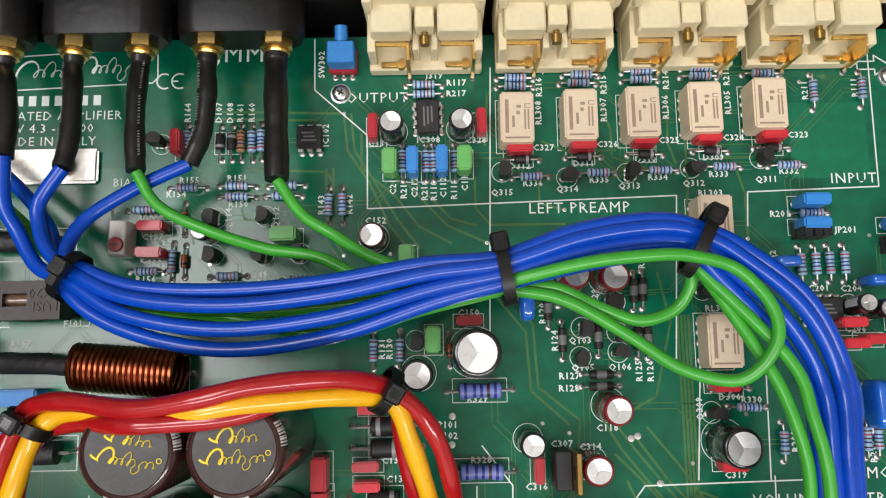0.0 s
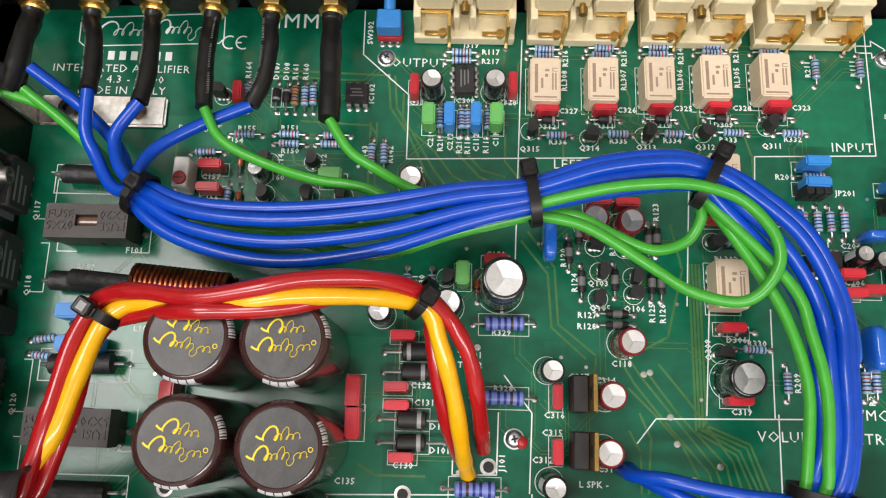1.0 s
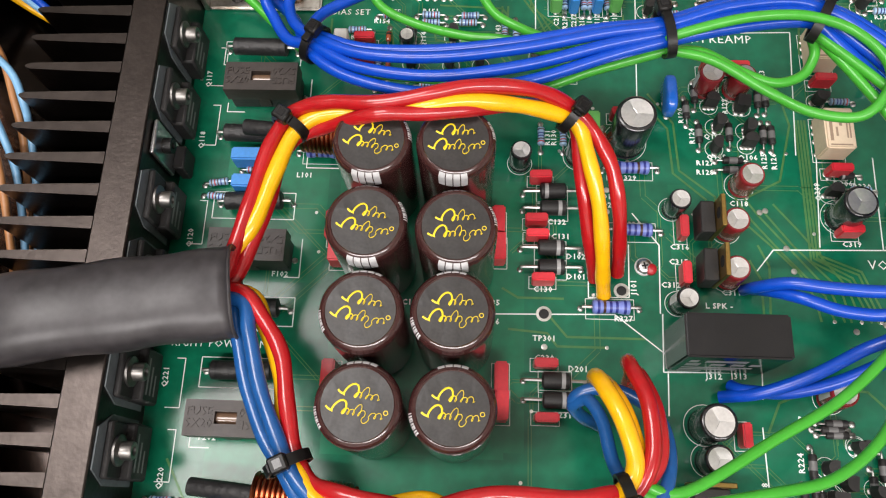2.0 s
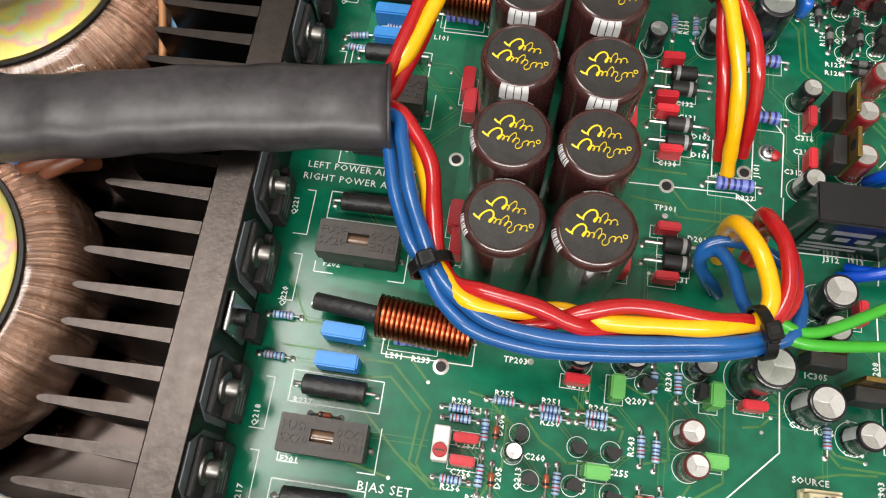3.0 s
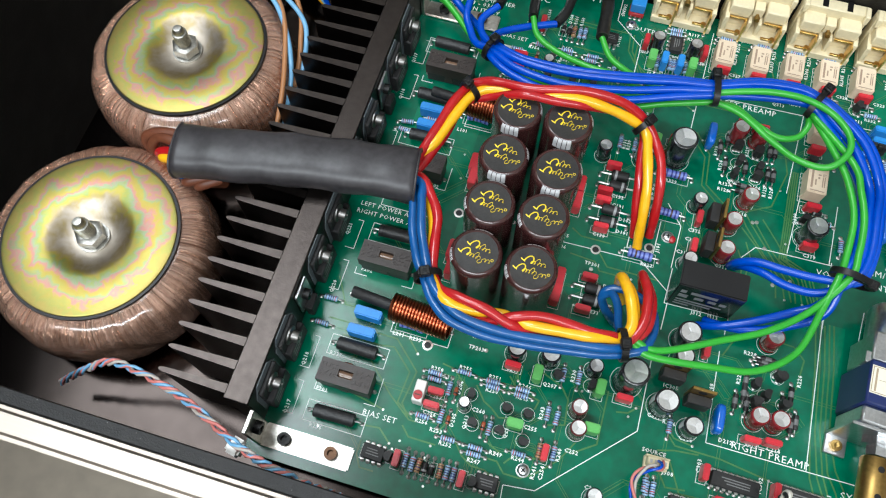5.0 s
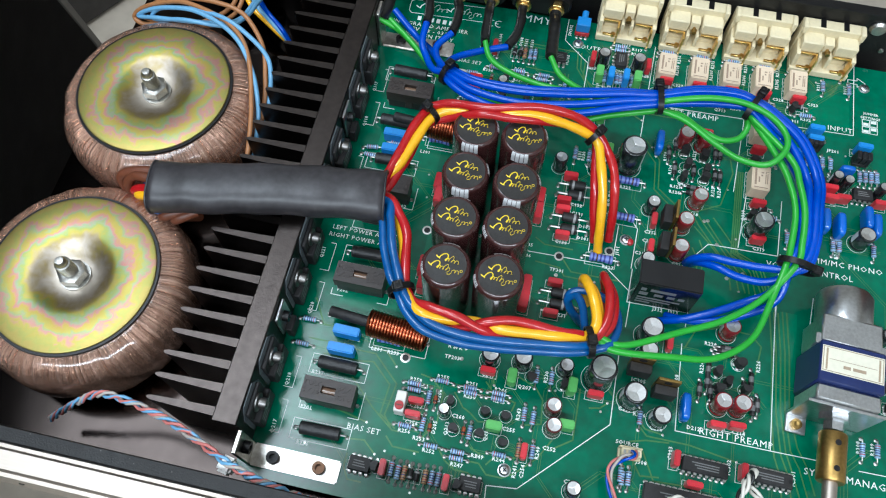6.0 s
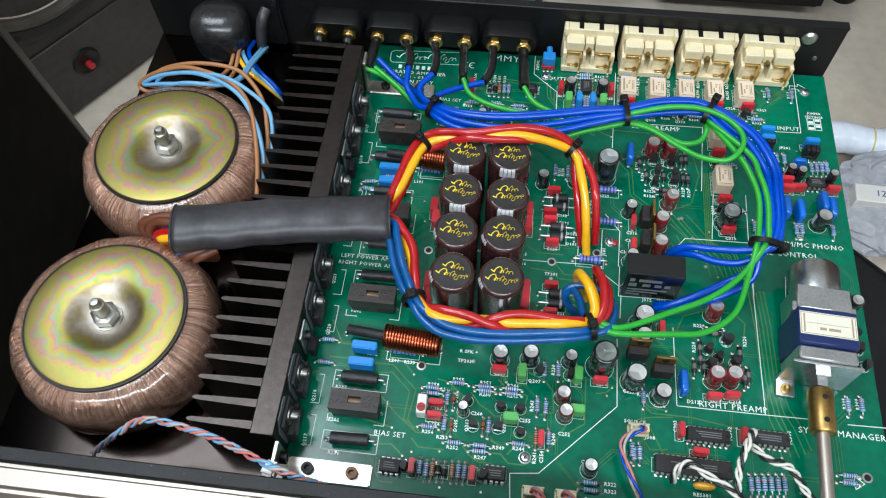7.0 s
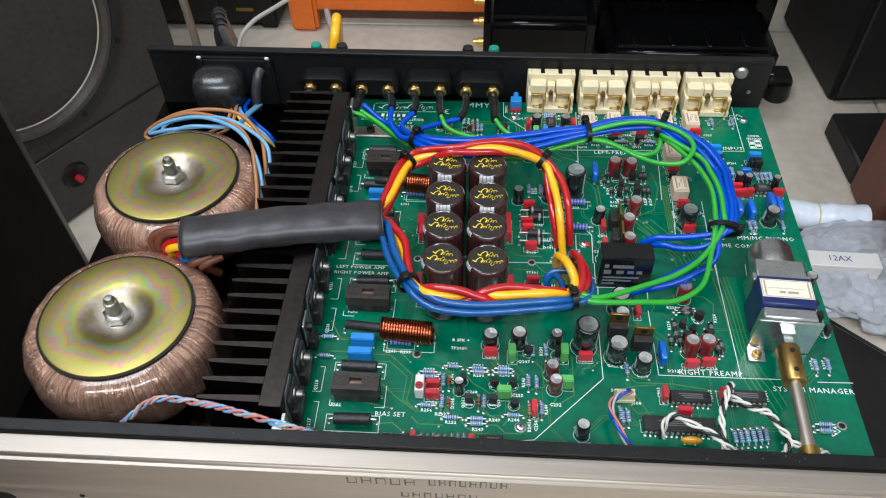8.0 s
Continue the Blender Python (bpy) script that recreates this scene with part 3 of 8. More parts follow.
# ---- wires ----
ROUTES = {
    'left_red_over': [(-100, -4, 37), (-90, -2, 36), (-87, 8, 36), (-84, 20, 37), (-81, 35, 37), (-77, 45, 37), (-72, 48.5, 39), (-63, 49, 42), (-49, 47.4, 45), (-35, 49.2, 47), (-23, 51.8, 47), (-8, 53, 44), (2, 52, 39), (8, 49, 35), (13.5, 43.5, 31), (17.5, 36, 28), (20, 26, 22), (21.5, 18, 12), (22.5, 13, 2)],
    'left_yellow': [(-100, -3, 35), (-92, 2, 33), (-87, 7.5, 34), (-82, 16, 36), (-78, 29, 37), (-74, 41, 37), (-68, 46, 38), (-59, 47, 39.5), (-47, 46.2, 42), (-36, 46.4, 45), (-25, 48, 45.5), (-11, 49, 42), (1, 49, 37), (7, 47, 34), (10, 39, 31), (13.6, 27, 25), (15.8, 16, 16), (17, 10, 8), (18.2, 6, 1.5)],
    'left_red_under': [(-100, -6, 34), (-92, -5, 33), (-87, -1, 33), (-84, 7, 33), (-80, 20, 34), (-77, 36, 34), (-73, 42, 34), (-65, 44, 36.5), (-50, 44, 44.6), (-38, 44.4, 44.8), (-26, 45.6, 44.6), (-13, 50, 40), (-1, 52, 35), (6, 50, 31), (8, 40, 27), (10, 28, 22), (13, 17, 12), (15.5, 11, 2)],
    'right_blue_outer': [(-98, -9, 36), (-87, -8, 36), (-83, -17, 37), (-79, -30, 37), (-73.4, -42, 37.5), (-67, -51, 38), (-61, -59, 38), (-52, -64.6, 38), (-37, -66.6, 38), (-22, -65.6, 38), (-2, -62.8, 38), (11, -60, 37), (19, -57, 36)],
    'right_blue_inner': [(-98, -8, 39), (-83, -8, 39), (-79, -17, 40.5), (-75, -30, 40.5), (-70, -41, 40.5), (-64.6, -51, 40.5), (-58, -57.4, 41), (-49, -62.2, 41), (-36, -64, 41), (-21, -63.4, 41), (-1, -60.6, 41), (11, -58.4, 40), (19, -55, 37.5)],
    'right_red_over': [(-98, -6, 38), (-84, -5, 38), (-76, -13, 39), (-70.4, -22, 39), (-68, -34, 38.5), (-65, -46, 38), (-60, -53, 39.5), (-51, -55.6, 43), (-39, -57.8, 44), (-30, -60.4, 43), (-19, -60.2, 39), (-5, -58.6, 37), (15, -54.6, 37)],
    'right_red_under': [(-98, -5, 35), (-85, -4, 34), (-79, -11, 34), (-73, -20, 34), (-70, -32, 34), (-66, -45, 34.5), (-60, -55, 34), (-52, -60.6, 35), (-39, -61, 38), (-28, -57.4, 43), (-16, -54.2, 44), (2, -54.6, 43), (13, -53, 40)],
    'right_yellow': [(-98, -6, 36), (-82, -5, 35), (-76, -15, 35), (-71, -26, 36), (-69, -37, 36.5), (-65.6, -47, 38), (-59, -56, 41), (-52, -59, 41.5), (-43, -58, 39.5), (-33, -56, 38), (-23, -58.6, 42), (-10, -58, 43), (3, -56.6, 43), (15, -52.6, 39)],
    'yellow_end': [(15, -52.6, 39), (17.6, -49, 39), (18, -44, 40), (15, -35, 41), (11.6, -27.5, 38), (10.6, -24, 32), (12, -22.6, 20), (14.6, -22.4, 9), (16.2, -22.6, 1.5)],
    'yellow_end_b': [(14, -54, 37), (18.6, -50, 36), (19.4, -43, 37), (17, -34, 37), (14.4, -28, 34), (14, -24, 24), (16, -22, 12), (18, -21.4, 1.5)],
    'red_end': [(15, -54.6, 38), (19.6, -51, 38), (22.6, -43, 39.5), (22, -31, 39), (19.4, -22.5, 35), (19.6, -19, 28), (22.6, -20, 16), (24.4, -21.4, 1.5)],
    'red_end_b': [(13, -53, 40), (18.4, -52.4, 36), (24.6, -45, 37), (25, -33, 35), (22.4, -24, 31), (22.6, -20.6, 22), (25, -21, 12), (26.4, -22.4, 1.5)],
    'blue_end': [(19, -57, 36), (25.4, -53, 36), (28.4, -43, 32), (26.6, -33, 28), (19, -27, 25), (11, -26, 24), (6, -28.4, 21), (8.6, -31.4, 13), (14, -33.4, 6), (16.4, -34, 1.5)],
    'blue_end_b': [(19, -55, 37.5), (14.6, -46, 31), (12.6, -35, 27), (9.4, -29, 24), (6, -30, 19), (10, -32.4, 10), (14.6, -33, 1.5)],
    'green_a': [(-118.1, 109.9, 20.0), (-105.2, 105.8, 17.0), (-89.9, 93.1, 15.0), (-78.8, 81.0, 18.0), (-70.4, 75.0, 21.0), (-49.4, 70.6, 22.0), (-25.6, 69.3, 24.0), (-5.7, 70.4, 27.0), (15.3, 72.0, 30.0), (32.9, 74.4, 33.0)],
    'green_a_b': [(-112.8, 111.0, 20.0), (-98.7, 100.3, 18.0), (-85.0, 87.2, 17.0), (-76.1, 80.1, 18.0), (-60.1, 71.9, 20.0), (-35.8, 68.3, 22.0), (-8.8, 63.3, 24.0), (12.2, 68.5, 28.0), (33.1, 73.1, 32.0)],
    'green_loop': [(32.6, 74.2, 35.0), (35.5, 74.9, 38.0), (50.9, 78.0, 41.0), (63.1, 79.2, 42.0), (74.0, 79.3, 41.0), (85.7, 76.1, 39.0), (93.1, 67.2, 39.0), (93.4, 58.6, 38.0), (86.3, 51.2, 35.0), (74.0, 53.7, 32.0), (62.8, 61.4, 30.0), (47.0, 70.3, 32.0), (32.9, 73.1, 33.0)],
    'speaker_a': [(104.2, 3.6, 29.0), (92.5, 3.1, 24.0), (79.1, 4.9, 20.0), (69.1, 6.9, 17.0), (62.3, 7.3, 11.0), (60.8, 8.7, 2.0)],
    'speaker_b': [(104.2, 3.6, 29.0), (95.0, -2.4, 22.0), (82.8, -1.3, 18.0), (72.2, 2.8, 16.0), (65.1, 6.5, 10.0), (63.1, 8.9, 2.0)],
    'speaker_c': [(104.2, 3.6, 29.0), (95.6, -7.5, 22.0), (86.7, -12.1, 17.0), (73.8, -18.9, 14.0), (61.0, -23.5, 9.0), (51.1, -24.1, 2.0)],
    'speaker_d': [(104.2, 3.6, 29.0), (98.9, -10.0, 20.0), (84.6, -18.9, 14.0), (69.4, -23.2, 10.0), (57.5, -22.6, 6.0), (54.4, -20.6, 2.0)],
    'display': [(-209.9, -129.5, 4.0), (-194.5, -123.7, 20.0), (-178.9, -118.4, 31.0), (-157.7, -120.8, 34.0), (-137.5, -126.3, 37.0), (-113.1, -135.8, 44.0), (-98.0, -139.5, 44.0), (-84.0, -141.0, 37.0), (-74.0, -141.0, 25.0)],
    'speaker_bundle': [(-73.1, 78.6, 25.0), (-58.5, 70.6, 27.0), (-34.9, 67.0, 29.0), (-8.9, 69.0, 32.0), (15.0, 74.5, 34.0), (32.5, 77.2, 36.0), (51.1, 82.2, 37.0), (68.5, 84.5, 37.0), (78.2, 83.1, 36.0), (86.5, 77.5, 35.0), (99.6, 65.6, 33.0), (108.4, 49.7, 30.0), (108.2, 33.4, 32.0), (108.1, 16.7, 31.0), (104.4, 4.5, 29.0)],
    'blue_b': [(-92.0, 109.3, 24.0), (-91.6, 97.5, 23.0), (-88.2, 90.3, 22.0), (-82.2, 81.3, 23.0), (-73.1, 78.6, 25.0)],
    'blue_c': [(-77.4, 106.4, 23.0), (-83.2, 98.1, 22.0), (-83.0, 92.3, 22.0), (-79.6, 85.6, 24.0), (-72.2, 78.7, 26.0)],
    'blue_e': [(-47.3, 108.6, 17.0), (-61.2, 101.7, 18.0), (-72.4, 93.5, 20.0), (-75.0, 84.7, 24.0), (-70.9, 78.2, 27.0)],
    'green_d': [(-59.2, 105.6, 22.0), (-54.4, 97.2, 19.0), (-42.7, 91.1, 18.0), (-26.6, 85.5, 20.0), (-12.7, 82.8, 22.0), (4.2, 75.5, 26.0), (33.0, 75.2, 33.0)],
    'green_f': [(-23.3, 102.8, 22.0), (-17.3, 94.2, 20.0), (-9.4, 88.9, 20.0), (0.9, 82.4, 23.0), (15.7, 77.0, 27.0), (33.1, 74.8, 32.0)],
    'green_turn': [(33.1, 73.1, 32.0), (44.2, 73.7, 31.0), (55.6, 68.7, 29.0), (65.6, 65.4, 28.0), (74.2, 68.0, 28.0), (77.7, 73.8, 30.0), (77.7, 79.0, 32.0), (92.0, 56.0, 34.0), (97.5, 44.0, 34.0), (101.0, 30.0, 33.0), (100.5, 14.0, 31.0), (99.0, 4.0, 30.0), (95.2, -11.4, 26.0), (87.5, -32.9, 25.0), (71.6, -46.5, 28.0), (52.7, -51.5, 32.0), (28.6, -55.4, 36.0), (19.4, -52.1, 36.0)],
    'green_down': [(77.6, 77.8, 34.0), (97.0, 56.0, 36.0), (101.5, 43.0, 36.0), (104.5, 29.0, 35.0), (104.5, 14.0, 33.0), (103.0, 4.0, 31.0), (91.1, -12.9, 25.0), (75.0, -27.1, 26.0), (56.4, -37.9, 29.0), (31.3, -51.8, 35.0), (19.3, -50.6, 37.0)],
}


def wire(pts, r, material, name="wire", label="", thing_label="", category="wire"):
    t = thing(name, thing_label, category)
    part("insulation", tube(bmesh.new(), smooth_path(pts, 7), r, 12), material, t)
    return t


def bundle_paths(centre, count, radius, turns, phase=0.0, flat=1.0, sway=0.0):
    """Strands that wind round one centre line."""
    c = smooth_path(centre, 8)
    n, outs, side = len(c), [[] for _ in range(count)], None
    for i, q in enumerate(c):
        d = (c[min(i + 1, n - 1)] - c[max(i - 1, 0)]).normalized()
        if side is None:
            side = d.cross(Vector((0, 0, 1))).normalized()
        side = (side - d * side.dot(d)).normalized()
        up = side.cross(d)
        for k in range(count):
            a = phase + 2 * math.pi * (k / count + (turns * i / n if not isinstance(turns, tuple) else float(np.interp(i / n, *turns)))) + sway * math.sin(9.0 * i / n + 2.1 * k)
            outs[k].append(q + side * (radius * math.cos(a)) + up * (radius * flat * math.sin(a)))
    return outs


def twisted(name, label, centre, colours, r, radius, turns, phase=0.0, flat=1.0, sway=0.0):
    t = thing(name, label, "cable")
    for p, m in zip(bundle_paths(centre, len(colours), radius, turns, phase, flat, sway), colours):
        part("strand", tube(bmesh.new(), p, r, 12), m, t)
    return t


def slack(pts, r, rng):
    """Small bends and swellings that soft wire keeps."""
    c = smooth_path(pts, 7)
    return c, [r * (1 + 0.05 * math.sin(i * 0.7 + rng.uniform(0, 0.6))) for i in range(len(c))]


soft = random.Random(3)
for label, strands in (
        ("loosely twisted red and yellow supply wires over the tall cans", (("left_red_over", WIRE_RED, 2.2), ("left_yellow", WIRE_YELLOW, 2.3), ("left_red_under", WIRE_RED, 2.1))),
        ("red and yellow supply wires lying across one another", (("right_red_over", WIRE_RED, 2.15), ("right_red_under", WIRE_RED, 2.1), ("right_yellow", WIRE_YELLOW, 2.2))),
        ("two steel-blue supply wires running side by side", (("right_blue_outer", WIRE_STEEL, 2.0), ("right_blue_inner", WIRE_STEEL, 2.0)))):
    loom = thing("supply_cable", label, "cable")
    for key, m, r in strands:
        part("strand", tube(bmesh.new(), *slack(ROUTES[key], r, soft), 12), m, loom)
for key, m, r in (("yellow_end", WIRE_YELLOW, 2.3), ("yellow_end_b", WIRE_YELLOW, 2.1), ("red_end", WIRE_RED, 2.1), ("red_end_b", WIRE_RED, 2.0), ("blue_end", WIRE_STEEL, 1.8), ("blue_end_b", WIRE_STEEL, 1.8)):
    wire(ROUTES[key], r, m, "supply_wire", thing_label="supply wire end bent down into the board")

# speaker wires: four blue strands keep their places side by side
centre = [Vector(p) for p in ROUTES["speaker_bundle"]]
OFFS = ((-6.2, 0.4), (-2.9, 2.2), (1.9, 1.0), (6.0, -0.8))
PULL = (0.5, 0.85, 1.15, 1.05, 0.75, 0.5, 0.65, 0.62, 0.5, 0.75, 0.95, 0.8, 0.66, 0.58, 0.5)
for k, (du, dv) in enumerate(OFFS):
    pts = []
    for i, q in enumerate(centre):
        d = (centre[min(i + 1, len(centre) - 1)] - centre[max(i - 1, 0)]).normalized()
        s = Vector((d.y, -d.x, 0)).normalized()
        pts.append(q + s * (du * PULL[i]) + Vector((0, 0, dv * PULL[i])))
    lead = ("blue_e", "blue_c", "blue_b", None)[k]
    pts = ([Vector(p) for p in ROUTES[lead][:-1]] if lead else [Vector((-112, 118, 20)), Vector((-98, 108, 14)), Vector((-83, 93, 18))]) + pts
    pts += [Vector(p) for p in ROUTES[("speaker_a", "speaker_b", "speaker_c", "speaker_d")[k]][1:]]
    wire(pts, 1.85, WIRE_BLUE, "speaker_wire", thing_label="glossy blue speaker wire bundled with others")
for key in ("green_d", "green_f", "green_a", "green_a_b", "green_loop", "green_turn", "green_down"):
    wire(ROUTES[key], 1.5, WIRE_GREEN, "speaker_wire", thing_label="green speaker wire bundled with others")


def cable_tie(p, d, rw, rh, tail=8.0, head=(0, 1)):
    """A nylon tie round a bundle at p that runs along d."""
    d = Vector(d).normalized()
    s = d.cross(Vector((0, 0, 1))).normalized()
    u = s.cross(d)
    t = thing("cable_tie", "black nylon cable tie pulled tight round the wires", "cable tie", group="cable ties")
    bm = bmesh.new()
    seg, loops = 26, []
    for off, grow in ((-1.4, 0), (1.4, 0), (1.4, 0.9), (-1.4, 0.9)):
        loops.append([bm.verts.new(Vector(p) + d * off + s * ((rw + grow) * math.cos(2 * math.pi * k / seg)) + u * ((rh + grow) * math.sin(2 * math.pi * k / seg))) for k in range(seg)])
    for a, b in zip(loops, loops[1:] + loops[:1]):
        for k in range(seg):
            bm.faces.new((a[k], a[(k + 1) % seg], b[(k + 1) % seg], b[k]))
    part("strap", bm, NYLON, t)
    m = Matrix.Identity(4)
    for c, v in enumerate((d, s, u)):
        for r in range(3):
            m[r][c] = v[r]
    hs, hu = head
    m.translation = Vector(p) + s * (rw * hs) + u * (rh * hu)
    lock = part("lock", box(bmesh.new(), -2.1, -2.3, -0.6, 2.1, 2.3, 3.0, 0.5, m=m), NYLON, t)
    part("lock_slot", box(bmesh.new(), -1.1, -1.0, 2.9, 1.1, 1.0, 3.08, m=m), GLOSS, lock)
    part("tail", box(bmesh.new(), -1.2, 2, 0.6, 1.2, 2 + tail, 1.8, 0.2, m=m), NYLON, t)
    return t


R = ROUTES
cable_tie(R["speaker_bundle"][0], (1, -0.6, 0.1), 5.6, 5.0, head=(-0.3, 0.95), tail=3)
cable_tie(R["speaker_bundle"][5], (1, 0.18, 0), 7.6, 4.8, head=(-0.8, 0.6), tail=2)
cable_tie(R["speaker_bundle"][8], (1, -0.5, 0), 8.0, 5.0, head=(-0.8, 0.6), tail=2)
cable_tie(R["speaker_bundle"][14], (-0.2, -1, -0.2), 8.4, 5.8, head=(-0.9, 0.3), tail=6)
cable_tie((-75, 44, 36.5), (0.6, 1, 0), 4.8, 4.8, head=(-0.3, 0.95), tail=1)
cable_tie((5, 50, 35), (1, -0.6, -0.4), 4.8, 4.8, head=(-0.2, 0.95), tail=1)
cable_tie((-66.5, -48.6, 37.5), (0.5, -1, 0), 5.2, 5.2, head=(0.2, 0.95), tail=1)
cable_tie((16.5, -54.6, 38), (1, 0.3, 0), 6.0, 5.2, head=(0.2, 0.95), tail=1)


# ---- small parts on the board ----


def pin(bm, x, y, r=0.33, top=1.0, mi=0):
    """A tinned lead and its pad at the board."""
    lathe(bm, [(0, 0.02), (1.05, 0.02), (0.95, 0.14), (r + 0.12, 0.3), (r, 0.6), (r, top), (0, top)], 8, m=Matrix.Translation((x, y, 0)))
    return bm


def bent_lead(sign, pitch, z, r, reach):
    bm = bmesh.new()
    x = sign * pitch / 2
    tube(bm, [(x, 0, 0), (x, 0, z * 0.75), (x - sign * 0.3, 0, z * 0.95), (x - sign * 0.8, 0, z), (sign * reach, 0, z)], r, 6)
    lathe(bm, [(0, 0.03), (1.0, 0.03), (0.85, 0.16), (0.45, 0.4)], 10, m=Matrix.Translation((x, 0, 0)))
    return bm


def axial(name, label, length, r, pitch, z, mats, pattern, category="resistor", bulge=0.12, lead=0.32, group=""):
    """A lead-through part lying on the board; pattern lists (share of the length, material index)."""
    t = thing(name, label, category, group=group)
    prof, mis, x = [(lead, -length / 2)], [0], -length / 2
    ends = length * 0.2
    prof += [(r * 0.8, -length / 2 + 0.1), (r, -length / 2 + 0.5)]
    mis = [0, 0]
    for share, mi in pattern:
        x += share * length
        rr = r if abs(abs(x)) > length / 2 - ends else r * (1 - bulge)
        prof.append((rr, min(x, length / 2 - 0.5)))
        mis.append(mi)
    prof += [(r, length / 2 - 0.4), (r * 0.8, length / 2 - 0.1), (lead, length / 2)]
    mis += [0, 0, 0]
    part("body", lathe(bmesh.new(), prof, 14, mis, m=along_x((0, 0, z))), mats, t)
    for s in (-1, 1):
        part("lead", bent_lead(s, pitch, z, lead, length / 2 - 0.2), TIN, t)
    return t


BANDS = ((0.12, 0), (0.07, 1), (0.09, 0), (0.07, 2), (0.09, 0), (0.07, 1), (0.09, 0), (0.07, 3), (0.14, 0), (0.07, 1))
BANDS_B = ((0.12, 0), (0.07, 2), (0.09, 0), (0.07, 1), (0.09, 0), (0.07, 3), (0.09, 0), (0.07, 3), (0.14, 0), (0.07, 1))


def can(name, label, r, h, sleeve, vent=3, tilt=0.0, group=""):
    """A radial electrolytic: rolled foot, pale stripe, bare scored top."""
    t = thing(name, label, "capacitor", group=group)
    bm = bmesh.new()
    seg = 28
    lathe(bm, [(0, 0.4), (r * 0.92, 0.4), (r, 0.9), (r, 1.6), (r * 0.94, 2.0), (r * 0.94, 2.5), (r, 3.0), (r, h - 0.9), (r * 0.97, h - 0.3), (r * 0.9, h), (r * 0.8, h + 0.02), (r * 0.78, h - 0.3)], seg)
    skin = part("sleeve", bm, sleeve, t)
    bm = bmesh.new()
    rim = r * 0.8
    for k in range(vent):
        a0, a1 = 2 * math.pi * k / vent, 2 * math.pi * (k + 1) / vent
        d = Vector((math.cos((a0 + a1) / 2), math.sin((a0 + a1) / 2), 0))
        fan = [Vector((0, 0, 0))] + [Vector((rim * math.cos(a0 + (a1 - a0) * i / 8), rim * math.sin(a0 + (a1 - a0) * i / 8), 0)) for i in range(9)]
        vs = [bm.verts.new(v + Vector((0, 0, h - 0.1 + 0.085 * v.dot(d)))) for v in fan]
        for i in range(1, 9):
            bm.faces.new((vs[0], vs[i], vs[i + 1]))
    top = part("top", bm, FOIL, t, "scored bare aluminium top")
    bm = bmesh.new()
    for k in range(vent):
        a = 2 * math.pi * k / vent
        q = Vector((math.cos(a), math.sin(a), 0))
        tube(bm, [Vector((0, 0, h - 0.09)), q * rim * 0.82 + Vector((0, 0, h - 0.06))], 0.08, 5)
    part("vent_score", bm, STEEL, top)
    bm = bmesh.new()
    cols = []
    for z in (3.2, h - 1.0):
        cols.append([bm.verts.new(((r + 0.05) * math.cos(radians(-35 + a)), (r + 0.05) * math.sin(radians(-35 + a)), z)) for a in range(0, 51, 10)])
    for i in range(5):
        bm.faces.new((cols[0][i], cols[0][i + 1], cols[1][i + 1], cols[1][i]))
    part("polarity_stripe", bm, STRIPE, skin)
    bm = bmesh.new()
    for s in (-1, 1):
        pin(bm, s * r * 0.45, 0, 0.3, 0.6)
    part("leads", bm, TIN, t)
    return t


def film_box(name, label, l, w, h, material):
    t = thing(name, label, "capacitor")
    part("case", box(bmesh.new(), -l / 2, -w / 2, 0.6, l / 2, w / 2, h, min(0.5, w * 0.16), seg=2), material, t)
    for s in (-1, 1):
        part("lead", pin(bmesh.new(), s * l * 0.36, 0, 0.3, 0.8), TIN, t)
    return t


def dip(name, label, pins, across=7.62, long=None):
    t = thing(name, label, "integrated circuit")
    n = pins // 2
    l = long or n * 2.54 - 0.6
    w = across - 1.3
    bm = bmesh.new()
    box(bm, -l / 2, -w / 2, 0.9, l / 2, w / 2, 4.2, 0.35)
    pack = part("package", bm, EPOXY, t)
    part("notch", lathe(bmesh.new(), [(0, 4.18), (0.9, 4.18), (0.9, 4.24), (0, 4.24)], 14, m=Matrix.Translation((-l / 2 + 1.1, 0, 0))), BLACK, pack)
    bm = bmesh.new()
    for k in range(3):
        box(bm, -l * 0.3, -1.3 + k * 1.1, 4.2, l * (0.3 - 0.06 * k), -0.85 + k * 1.1, 4.23)
    part("marking", bm, GREY_MARK, pack, "faint grey print")
    for i in range(n):
        for s in (-1, 1):
            bm = bmesh.new()
            x = -(n - 1) * 1.27 + i * 2.54
            box(bm, x - 0.7, s * (w / 2) - 0.1, 2.3, x + 0.7, s * (w / 2) + 0.1, 2.55)
            box(bm, x - 0.7, s * (across / 2) - 0.14, 1.0, x + 0.7, s * (across / 2) + 0.14, 2.5)
            box(bm, x - 0.7, min(s * w / 2, s * across / 2), 2.3, x + 0.7, max(s * w / 2, s * across / 2), 2.52)
            box(bm, x - 0.3, s * (across / 2) - 0.14, 0, x + 0.3, s * (across / 2) + 0.14, 1.1)
            lathe(bm, [(0, 0.02), (0.95, 0.02), (0.6, 0.25), (0, 0.4)], 8, m=Matrix.Translation((x, s * across / 2, 0)))
            part("pin", bm, TIN, t)
    return t


GREY_MARK = mat("grey_print", (0.16, 0.16, 0.16), 0.5)


